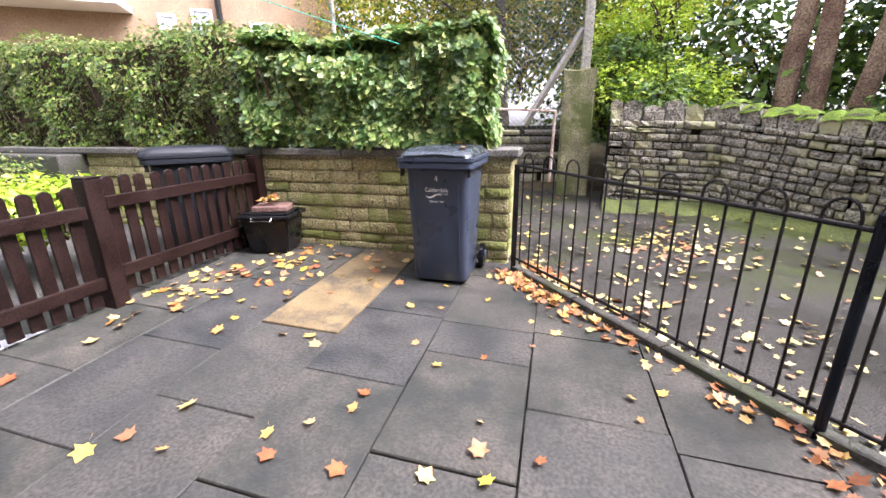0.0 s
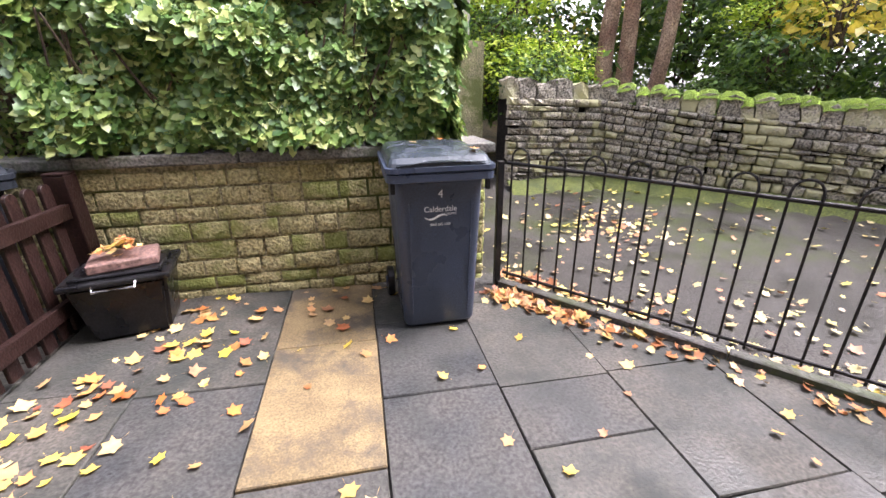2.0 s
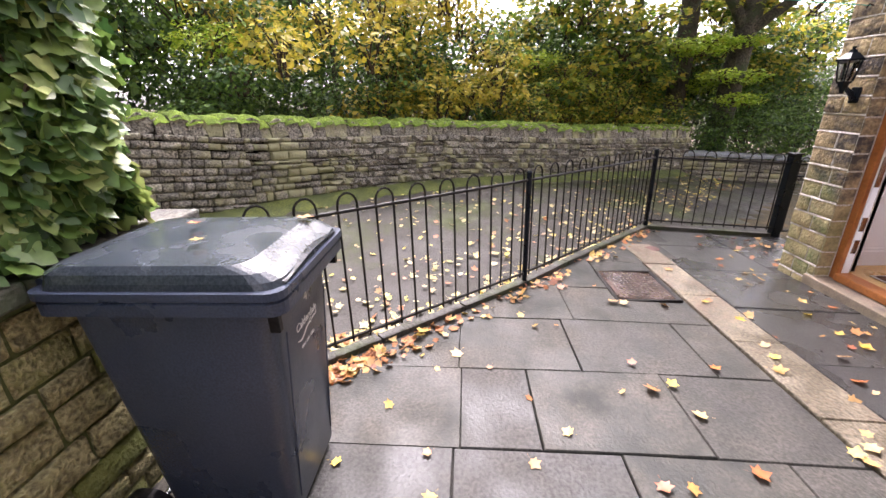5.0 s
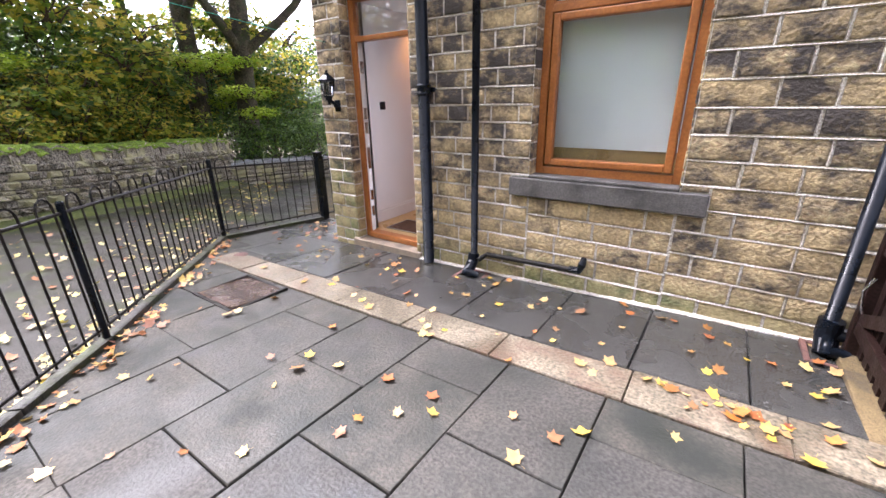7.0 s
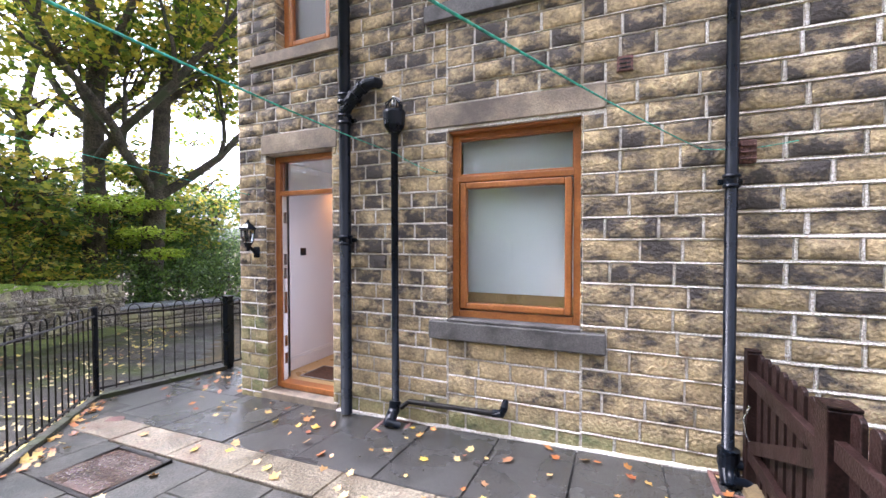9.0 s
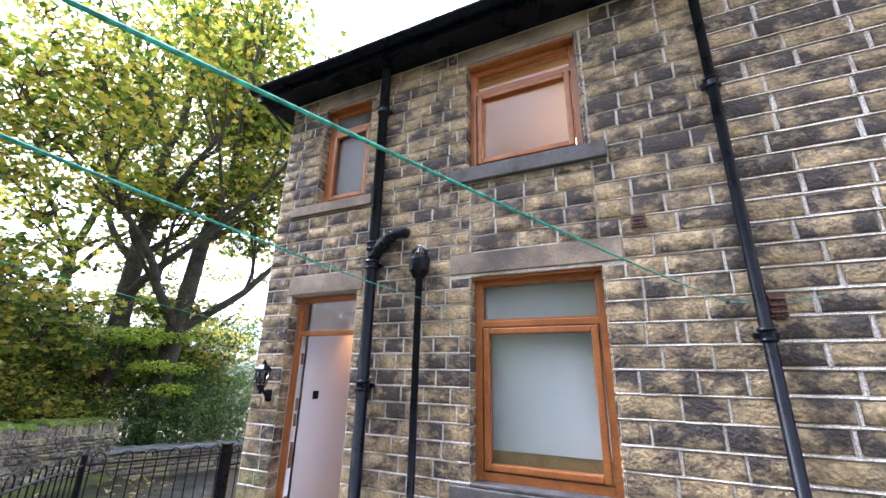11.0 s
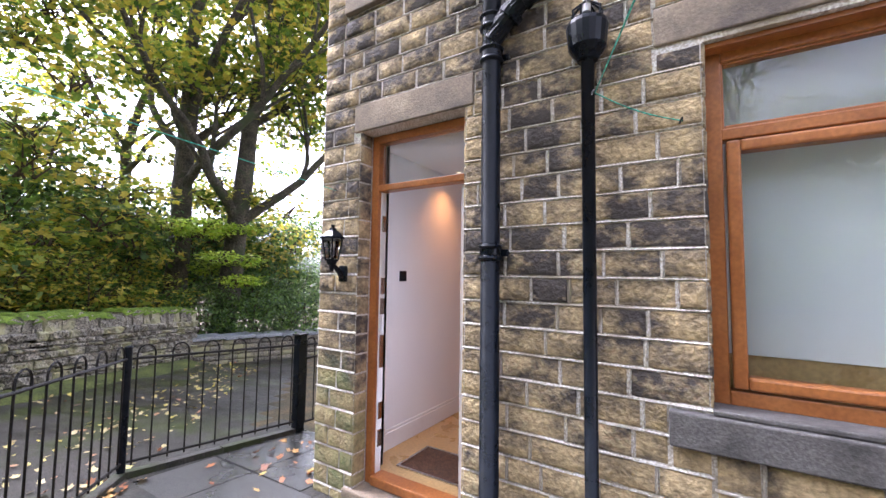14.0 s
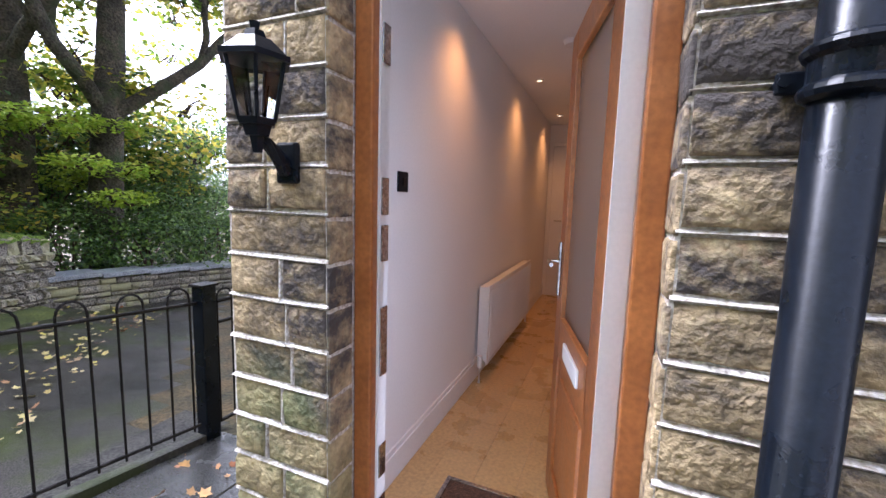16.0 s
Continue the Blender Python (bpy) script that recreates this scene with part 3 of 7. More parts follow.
# ---- kerb under the railing ----
def kerb():
    bm = bmesh.new()
    for (xa, ya), (xb, yb) in zip(FENCE, FENCE[1:]):
        n = max(2, int(math.hypot(xb - xa, yb - ya) / 0.5))
        dx, dy = xb - xa, yb - ya
        L = math.hypot(dx, dy)
        nx_, ny_ = dy / L * 0.035, -dx / L * 0.035
        for k in range(n):
            a, b = (k + 0.01) / n, (k + 0.99) / n
            q = []
            for t, s in ((a, 1), (b, 1), (b, -1), (a, -1)):
                x, y = xa + dx * t + nx_ * s, ya + dy * t + ny_ * s
                q.append((x, y, g(x, y)))
            lo = [bm.verts.new((x, y, z - 0.06)) for x, y, z in q]
            hi = [bm.verts.new((x, y, z + 0.035)) for x, y, z in q]
            bm.faces.new(hi)
            for i in range(4):
                bm.faces.new((lo[i], lo[(i + 1) % 4], hi[(i + 1) % 4], hi[i]))
    bmesh.ops.recalc_face_normals(bm, faces=bm.faces)
    ob = part("kerb", bm, M_KERB, None)
    tagged(ob, "low dark stone kerb under the railing, littered with leaves", "kerb", "", "structure")


kerb()

# ---- the house ----
CX = 1.64          # the corner of the house
DOOR = (0.455, 1.27, -0.2, 2.22)
WIN = (-1.71, -0.685, 0.735, 2.25)
UWR = (-1.67, -0.645, 3.265, 4.42)
UWL = (0.47, 1.12, 3.205, 4.42)
TOPZ = 4.62
OPEN = [DOOR, WIN, UWR, UWL]


def house_shell():
    bm = bmesh.new()
    y0, y1 = FY - 0.3, FY
    xs = sorted({-9.0, CX, *(v for o in OPEN for v in o[:2])})
    for xa, xb in zip(xs, xs[1:]):
        cuts = sorted([(o[2], o[3]) for o in OPEN if o[0] <= xa and o[1] >= xb])
        z = -0.5
        for a, b in cuts + [(TOPZ, TOPZ)]:
            if a > z:
                box(bm, xa, xb, y0, y1, z, a)
            z = b
    wall = part("wall_house", bm, M_MORTAR, None)
    tagged(wall, "blackened sandstone house wall with broad pale mortar joints", "house wall", "", "structure")
    mbox("wall_house_side", (CX - 0.17, CX, -8, FY - 0.3, -0.6, TOPZ), M_MORTAR, kind="structure", label="side wall of the house", category="house wall", bevel=0)
    mbox("wall_house_back", (-9, CX, -8.3, -8, -0.6, TOPZ), M_MORTAR, kind="structure", label="back wall of the house", category="house wall", bevel=0)
    mbox("wall_house_end", (-9.3, -9, -8.3, FY, -0.6, TOPZ), M_MORTAR, kind="structure", label="far end wall of the house", category="house wall", bevel=0)
    return wall


WALL = house_shell()


def frame_ring(bm, x0, x1, z0, z1, w, ya, yb, bev=0.006):
    box(bm, x0, x0 + w, ya, yb, z0, z1, bev)
    box(bm, x1 - w, x1, ya, yb, z0, z1, bev)
    box(bm, x0 + w, x1 - w, ya, yb, z0, z0 + w, bev)
    box(bm, x0 + w, x1 - w, ya, yb, z1 - w, z1, bev)


def window(name, o, transom, label, glass_mat=None, frost=False):
    x0, x1, z0, z1 = o
    w = thing(name, label, "window", "", "structure")
    ya, yb = FY - 0.17, FY - 0.10
    bm = bmesh.new()
    frame_ring(bm, x0 + 0.004, x1 - 0.004, z0 + 0.004, z1 - 0.004, 0.06, ya, yb)
    box(bm, x0 + 0.06, x1 - 0.06, ya, yb, transom, transom + 0.05, 0.006)
    fr = part("window_frame", bm, M_ORANGE, w)
    bm = bmesh.new()
    frame_ring(bm, x0 + 0.075, x1 - 0.075, z0 + 0.075, transom - 0.008, 0.05, ya + 0.01, yb + 0.015, 0.01)
    part("sash", bm, M_ORANGE, w, "opening sash in woodgrain plastic")
    bm = bmesh.new()
    frame_ring(bm, x0 + 0.055, x1 - 0.055, transom + 0.048, z1 - 0.055, 0.018, ya + 0.015, yb - 0.012, 0.004)
    part("bead", bm, M_ORANGE, w)
    for a, b, c, d in ((x0 + 0.12, x1 - 0.12, z0 + 0.12, transom - 0.05), (x0 + 0.07, x1 - 0.07, transom + 0.06, z1 - 0.07)):
        bm = bmesh.new()
        box(bm, a, b, ya + 0.035, ya + 0.041, c, d)
        p = part("pane", bm, glass_mat or M_GLASS, w)
        p.visible_shadow = False
    return w


def room(name, x0, x1, y0, y1, z0, z1, mat, label, floor_mat=None):
    bm = bmesh.new()
    t = 0.04
    box(bm, x0 - t, x0, y0, y1, z0, z1)
    box(bm, x1, x1 + t, y0, y1, z0, z1)
    box(bm, x0 - t, x1 + t, y0 - t, y0, z0, z1)
    ob = part(name + "_walls", bm, mat, None)
    tagged(ob, label, "room walls", "", "structure")
    mbox(name + "_floor", (x0 - t, x1 + t, y0 - t, y1, z0 - 0.05, z0 - 0.002), floor_mat or mat, bevel=0, kind="structure", label="floor of the " + name, category="floor")
    mbox(name + "_ceiling", (x0 - t, x1 + t, y0 - t, y1, z1 + 0.002, z1 + 0.05), M_PAINTW, bevel=0, kind="structure", label="ceiling of the " + name, category="ceiling")


window("window_1", WIN, 1.845, "woodgrain window over a dark stone sill, its blind drawn down")
window("window_2", UWR, 4.10, "upper woodgrain window, lit warmly from within")
window("window_3", UWL, 4.12, "upper woodgrain window beside the downpipe", M_FROST)
room("front_room", -2.6, -0.1, -3.6, FY - 0.3, 0.0, 2.5, M_DARKIN, "dim walls of the front room")
room("upper_room", -2.6, -0.1, -3.6, FY - 0.3, 2.75, 4.58, M_LAMPAMBER, "upper room walls, the lamp's amber put into their colour")
room("bathroom", 0.1, 1.3, -2.6, FY - 0.3, 2.75, 4.58, M_PLASTER, "pale walls of the upper bathroom")
blind = mbox("roller_blind", (WIN[0] + 0.05, WIN[1] - 0.05, FY - 0.24, FY - 0.236, 0.93, WIN[3] - 0.02), M_BLIND, bevel=0, label="white roller blind pulled almost to the sill", category="blind")
mbox("window_board", (WIN[0] + 0.03, WIN[1] - 0.03, FY - 0.32, FY - 0.25, 0.765, 0.93), M_OAK, bevel=0.004, label="brown wooden board below the blind", category="window board")
mbox("blind_box", (WIN[0] + 0.05, WIN[1] - 0.05, FY - 0.29, FY - 0.245, 2.18, 2.24), M_BLIND, bevel=0.01, label="white headbox of the roller blind", category="blind box")


def dressed():
    for nm, dims, mat, lab in (
        ("lintel_door", (0.40, 1.33, FY - 0.02, FY + 0.012, 2.222, 2.41), M_DRESSED, "dressed stone lintel over the door"),
        ("lintel_window", (-1.86, -0.505, FY - 0.02, FY + 0.014, 2.275, 2.45), M_DRESSED, "dressed stone lintel, paler in the middle"),
        ("sill_window", (-1.875, -0.535, FY - 0.02, FY + 0.05, 0.578, 0.718), M_SILL, "dark grey stone window sill with worn edges"),
        ("sill_upper_window", (-1.83, -0.50, FY - 0.02, FY + 0.05, 3.112, 3.245), M_SILL, "dark stone sill of the upper window"),
        ("sill_bathroom_window", (0.36, 1.43, FY - 0.02, FY + 0.04, 3.088, 3.2), M_DRESSED, "buff stone sill of the small upper window"),
        ("lintel_upper_window", (-1.80, -0.55, FY - 0.02, FY + 0.012, 4.422, 4.6), M_DRESSED, "stone lintel of the upper window"),
        ("lintel_bathroom_window", (0.40, 1.25, FY - 0.02, FY + 0.012, 4.422, 4.6), M_DRESSED, "stone lintel of the small upper window"),
        ("doorstep", (0.40, 1.34, FY - 0.29, FY + 0.03, -0.26, -0.13), M_DRESSED, "pale worn stone doorstep"),
    ):
        mbox(nm, dims, mat, bevel=0.008, label=lab, category=nm.split("_")[0], kind="structure")
    # ledge of the sill inside the reveal
    mbox("sill_ledge", (WIN[0] + 0.002, WIN[1] - 0.002, FY - 0.28, FY + 0.03, 0.72, 0.742), M_SILL, bevel=0.006, kind="structure", label="grey ledge under the window frame", category="sill")
    mbox("sill_ledge_upper", (UWR[0] + 0.002, UWR[1] - 0.002, FY - 0.28, FY + 0.02, 3.247, 3.268), M_SILL, bevel=0.004, kind="structure", label="grey ledge under the upper window", category="sill")


dressed()


def base_fillet():
    """The pale mortar fillet between the paving and the wall."""
    rng = random.Random(8)
    bm = bmesh.new()
    xs = [-6.4 + 0.12 * k for k in range(67) if -6.4 + 0.12 * k < 0.42] + [0.4]
    prev = None
    for x in xs:
        z = g(x, FY)
        o = 0.036 + rng.uniform(-0.007, 0.009)
        row = [bm.verts.new(p) for p in ((x, FY - 0.002, z - 0.02), (x, FY + o, z - 0.02), (x, FY + o, z + 0.008), (x, FY + 0.012, z + 0.018 + rng.uniform(-0.004, 0.004)), (x, FY - 0.002, z + 0.02))]
        if prev:
            for a in range(4):
                bm.faces.new((prev[a], row[a], row[a + 1], prev[a + 1]))
        prev = row
    bmesh.ops.recalc_face_normals(bm, faces=bm.faces)
    tagged(part("trim_fillet", bm, M_MORTAR, None), "rough pale mortar fillet along the foot of the house wall", "mortar fillet", "", "structure")


base_fillet()


def reveals():
    """Dressed linings of the openings, in woodgrain at the door and window heads."""
    for nm, (x0, x1, z0, z1) in (("window_1", WIN), ("window_2", UWR), ("window_3", UWL)):
        bm = bmesh.new()
        box(bm, x0 + 0.002, x1 - 0.002, FY - 0.098, FY - 0.03, z1 - 0.022, z1 - 0.002)
        part("head_trim", bm, M_ORANGE, bpy.data.objects[nm])


reveals()


def front_door():
    d = thing("door_1", "woodgrain front door standing wide open, frosted pane over a raised panel", "door", "", "structure")
    x0, x1, z0, z1 = DOOR
    ya, yb = FY - 0.19, FY - 0.11
    zb = -0.127
    bm = bmesh.new()
    box(bm, x0 + 0.004, x0 + 0.064, ya, yb, zb, z1 - 0.004, 0.006)
    box(bm, x1 - 0.064, x1 - 0.004, ya, yb, zb, z1 - 0.004, 0.006)
    box(bm, x0 + 0.064, x1 - 0.064, ya, yb, z1 - 0.06, z1 - 0.004, 0.006)
    box(bm, x0 + 0.064, x1 - 0.064, ya, yb, 1.825, 1.87, 0.006)
    box(bm, x0 + 0.064, x1 - 0.064, ya - 0.02, yb + 0.02, zb, zb + 0.06, 0.01)
    part("door_frame", bm, M_ORANGE, d)
    bm = bmesh.new()
    box(bm, x0 + 0.07, x1 - 0.07, ya + 0.03, ya + 0.036, 1.872, z1 - 0.065)
    p = part("fanlight", bm, M_GLASS, d, "clear fanlight over the door")
    p.visible_shadow = False
    # inner frame face in white and the keeps
    bm = bmesh.new()
    box(bm, x1 - 0.072, x1 - 0.065, ya + 0.0, yb - 0.03, zb + 0.06, 1.823)
    part("frame_inner_edge", bm, M_PAINTW, d, "white inner edge of the frame")
    for z in (0.1, 0.28, 0.62, 0.98, 1.12, 1.55):
        bm = bmesh.new()
        box(bm, x1 - 0.078, x1 - 0.0725, ya + 0.005, yb - 0.035, z, z + (0.22 if z in (0.62,) else 0.11), 0.003)
        part("lock_keep", bm, M_CHROME, d, "black and steel lock keep")
    # the leaf, swung inwards
    leaf = thing("door_leaf", "", "", "", "")
    leaf.parent = d
    W, H = 0.71, 1.878
    hinge = Matrix.Translation((x0 + 0.066, ya + 0.01, zb + 0.065)) @ Matrix.Rotation(radians(-75), 4, "Z")
    leaf.matrix_world = hinge

    def lp(name, mat, fn, label=""):
        b = bmesh.new()
        fn(b)
        o = part(name, b, mat, leaf, label)
        return o
    t = 0.055
    lp("stile_frame", M_ORANGE, lambda b: (box(b, 0.008, 0.11, 0, t, 0, H, 0.005), box(b, W - 0.11, W, 0, t, 0, H, 0.005), box(b, 0.11, W - 0.11, 0, t, H - 0.11, H, 0.005), box(b, 0.11, W - 0.11, 0, t, 0, 0.13, 0.005), box(b, 0.11, W - 0.11, 0, t, 0.62, 0.78, 0.005)))
    lp("pane", M_FROST, lambda b: box(b, 0.11, W - 0.11, 0.02, 0.035, 0.78, H - 0.11))
    lp("lower_panel", M_ORANGE, lambda b: (box(b, 0.11, W - 0.11, 0.012, t - 0.012, 0.13, 0.62), box(b, 0.17, W - 0.17, 0.002, t - 0.002, 0.19, 0.56, 0.01), ), "raised lower panel")
    lp("seal_edge", M_PAINTW, lambda b: box(b, 0.0, 0.006, 0.0, t, 0, H), "white edge of the door")
    lp("handle", M_CHROME, lambda b: (box(b, W - 0.075, W - 0.04, t, t + 0.012, 0.86, 1.08, 0.005), tube(b, [(W - 0.057, t + 0.01, 1.0), (W - 0.057, t + 0.05, 1.0), (W - 0.17, t + 0.055, 1.0)], 0.008), box(b, W - 0.075, W - 0.04, -0.012, 0, 0.86, 1.08, 0.005), tube(b, [(W - 0.057, 0, 1.0), (W - 0.057, -0.045, 1.0), (W - 0.17, -0.05, 1.0)], 0.008)), "chrome lever handle")
    lp("letter_plate", M_PAINTW, lambda b: box(b, 0.2, 0.45, t, t + 0.01, 0.67, 0.73, 0.004), "pale letter plate")
    return d


front_door()


def hallway():
    x0, x1, y0, y1, z0, z1 = 0.50, 1.40, -5.5, FY - 0.3, -0.085, 2.22
    mbox("wall_hall_left", (x1, x1 + 0.05, y0, y1, z0 - 0.1, z1), M_PLASTER, kind="structure", label="white plastered hallway wall", category="wall", bevel=0)
    mbox("wall_hall_return", (x1 - 0.13, x1, y1 - 0.001 + 0.003, y1 + 0.03, z0 - 0.1, z1), M_PLASTER, kind="structure", label="white plaster return beside the door", category="wall", bevel=0)
    mbox("wall_hall_right", (x0 - 0.06, x0 - 0.01, y0, y1, z0 - 0.1, z1), M_PLASTER, kind="structure", label="plastered hallway wall behind the door", category="wall", bevel=0)
    mbox("wall_hall_end", (x0 - 0.06, x1 + 0.05, y0 - 0.05, y0, z0 - 0.1, z1), M_PLASTER, kind="structure", label="end wall of the hallway", category="wall", bevel=0)
    mbox("ceiling_hall", (x0 - 0.06, x1 + 0.05, y0, y1, z1 + 0.002, z1 + 0.05), M_PLASTER, kind="structure", label="white hallway ceiling", category="ceiling", bevel=0)
    fl = thing("floor_hall", "warm oak laminate hallway floor", "floor", "", "structure")
    rng = random.Random(9)
    x = x0 - 0.01
    k = 0
    while x < x1:
        w = min(0.19, x1 - x)
        y = y1 + 0.12 - rng.random() * 1.2 * (k % 2)
        if k % 2:
            bm = bmesh.new()
            box(bm, x + 0.0006, x + w - 0.0006, y + 0.001, y1 + 0.12, z0 - 0.02, z0, 0)
            part("board", bm, M_OAK, fl)
        while y > y0:
            yn = max(y - 1.25, y0)
            bm = bmesh.new()
            box(bm, x + 0.0006, x + w - 0.0006, yn + 0.0008, y, z0 - 0.02, z0, 0)
            part("board", bm, M_OAK, fl)
            y = yn
        x += 0.19
        k += 1
    bm = bmesh.new()
    box(bm, x1 - 0.018, x1 - 0.001, y0 + 0.02, y1, z0 + 0.001, z0 + 0.13, 0.004)
    box(bm, x1 - 0.012, x1 - 0.001, y0 + 0.02, y1, z0 + 0.13, z0 + 0.155, 0.004)
    tagged(part("baseboard", bm, M_PAINTW, None), "white moulded skirting board", "skirting board", "", "structure")
    # end door
    dd = thing("door_2", "white closed door at the end of the hallway", "door", "", "structure")
    bm = bmesh.new()
    box(bm, 0.66, 1.34, y0 + 0.003, y0 + 0.03, z0 + 0.002, 1.93, 0.004)
    part("panel", bm, M_PAINTW, dd)
    bm = bmesh.new()
    frame_ring(bm, 0.60, 1.395, z0 + 0.002, 1.99, 0.055, y0 + 0.003, y0 + 0.045, 0.004)
    part("architrave", bm, M_PAINTW, dd)
    bm = bmesh.new()
    tube(bm, [(1.28, y0 + 0.03, 0.95), (1.28, y0 + 0.08, 0.95), (1.18, y0 + 0.08, 0.95)], 0.009)
    part("door_handle", bm, M_CHROME, dd)
    # radiator
    r = thing("radiator", "white panel radiator on the hallway wall", "radiator")
    xr = x1 - 0.10
    bm = bmesh.new()
    box(bm, xr, xr + 0.015, -4.0, -2.46, 0.03, 0.6, 0.008)
    fp = part("front_panel", bm, M_PAINTW, r)
    for i in range(44):
        y = -3.97 + i * 0.034
        mbox("rib", (xr - 0.006, xr + 0.001, y, y + 0.018, 0.07, 0.56), M_PAINTW, fp, 0)
    bm = bmesh.new()
    box(bm, xr + 0.015, xr + 0.08, -3.98, -2.48, 0.05, 0.585, 0.004)
    part("convector", bm, M_PAINTW, r)
    for y in (-4.04, -2.42):
        bm = bmesh.new()
        tube(bm, [(xr + 0.04, y, z0), (xr + 0.04, y, 0.05), (xr + 0.04, y + (0.05 if y < -3 else -0.05), 0.06)], 0.009, 8)
        part("pipe", bm, M_PAINTW, r)
    bm = bmesh.new()
    tube(bm, [(xr + 0.04, -2.42, 0.03), (xr + 0.04, -2.42, 0.11)], 0.018, 10)
    part("valve", bm, M_PAINTW, r, "white valve cap")
    # switch
    s = thing("light_switch", "dark metal plate switch on the white wall", "light switch")
    bm = bmesh.new()
    box(bm, x1 - 0.01, x1, -1.405, -1.32, 1.2, 1.285, 0.003)
    part("plate", bm, M_BLACK, s)
    bm = bmesh.new()
    box(bm, x1 - 0.015, x1 - 0.0102, -1.375, -1.35, 1.225, 1.26, 0.002)
    part("rocker", bm, M_TUB, s)
    # door mat set in a pale rim
    m = thing("door_mat", "brown coir door mat in a pale metal rim", "door mat")
    bm = bmesh.new()
    frame_like = (0.60, 1.17, -1.43, -1.04)
    a, b, c, d = frame_like
    for q in ((a, a + 0.02, c, d), (b - 0.02, b, c, d), (a + 0.02, b - 0.02, c, c + 0.02), (a + 0.02, b - 0.02, d - 0.02, d)):
        box(bm, q[0], q[1], q[2], q[3], z0 + 0.001, z0 + 0.012, 0.002)
    part("rim", bm, M_CHROME, m)
    bm = bmesh.new()
    box(bm, a + 0.021, b - 0.021, c + 0.021, d - 0.021, z0 + 0.001, z0 + 0.009)
    part("coir_face", bm, M_MAT, m)
    # smoke alarm and downlights
    sm = thing("smoke_alarm", "round white smoke alarm on the hallway ceiling", "smoke alarm")
    bm = bmesh.new()
    tube(bm, [(0.88, -2.67, z1), (0.88, -2.67, z1 - 0.03)], [0.06, 0.05], 20)
    part("casing", bm, M_PAINTW, sm)
    for y in (-1.95, -3.45, -4.9):
        dl = thing("downlight", "recessed warm downlight in the hallway ceiling", "downlight", "hallway downlights")
        bm = bmesh.new()
        tube(bm, [(1.22, y, z1), (1.22, y, z1 - 0.008)], 0.036, 16)
        part("bezel", bm, M_PAINTW, dl)
        bm = bmesh.new()
        tube(bm, [(1.22, y, z1 - 0.0085), (1.22, y, z1 - 0.0095)], 0.02, 14)
        part("lens", bm, glow("lamp_lens", (1, 0.7, 0.4), 0.25), dl)
        l = new("hall_lamp", bpy.data.lights.new("hall_lamp", "SPOT"))
        l.data.energy, l.data.color, l.data.spot_size, l.data.spot_blend, l.data.shadow_soft_size = 3.0, (1, 0.4, 0.1), radians(120), 1.0, 0.09
        l.matrix_world = look((1.22, y, z1 - 0.02), (1.24, y, 0))


hallway()
# area lamp added in the doorway, standing in for sky light on the hall wall
door_fill = new("door_daylight", bpy.data.lights.new("door_daylight", "AREA"))
door_fill.data.shape, door_fill.data.size, door_fill.data.size_y = "RECTANGLE", 0.66, 1.9
door_fill.data.energy, door_fill.data.color = 0.45, (0.88, 0.94, 1.0)
door_fill.matrix_world = look(((DOOR[0] + DOOR[1]) / 2, FY - 0.25, 0.95), ((DOOR[0] + DOOR[1]) / 2 + 0.35, FY - 1.6, 0.85))


def upper_lamp():
    t = thing("pendant_lamp", "warm glowing pendant in the upper room", "lamp")
    bm = bmesh.new()
    bmesh.ops.create_uvsphere(bm, u_segments=20, v_segments=12, radius=0.09, matrix=pose(-1.55, -2.2, 4.2))
    part("globe", bm, glow("globe_glow", (1, 0.6, 0.25), 0.8), t)
    bm = bmesh.new()
    tube(bm, [(-1.55, -2.2, 4.29), (-1.55, -2.2, 4.58)], 0.006, 6)
    part("flex", bm, M_TUB, t)
    l = new("upper_lamp", bpy.data.lights.new("upper_lamp", "POINT"))
    l.data.energy, l.data.color, l.data.shadow_soft_size = 1.8, (1, 0.5, 0.12), 0.1
    l.location = (-1.55, -2.2, 4.05)


upper_lamp()


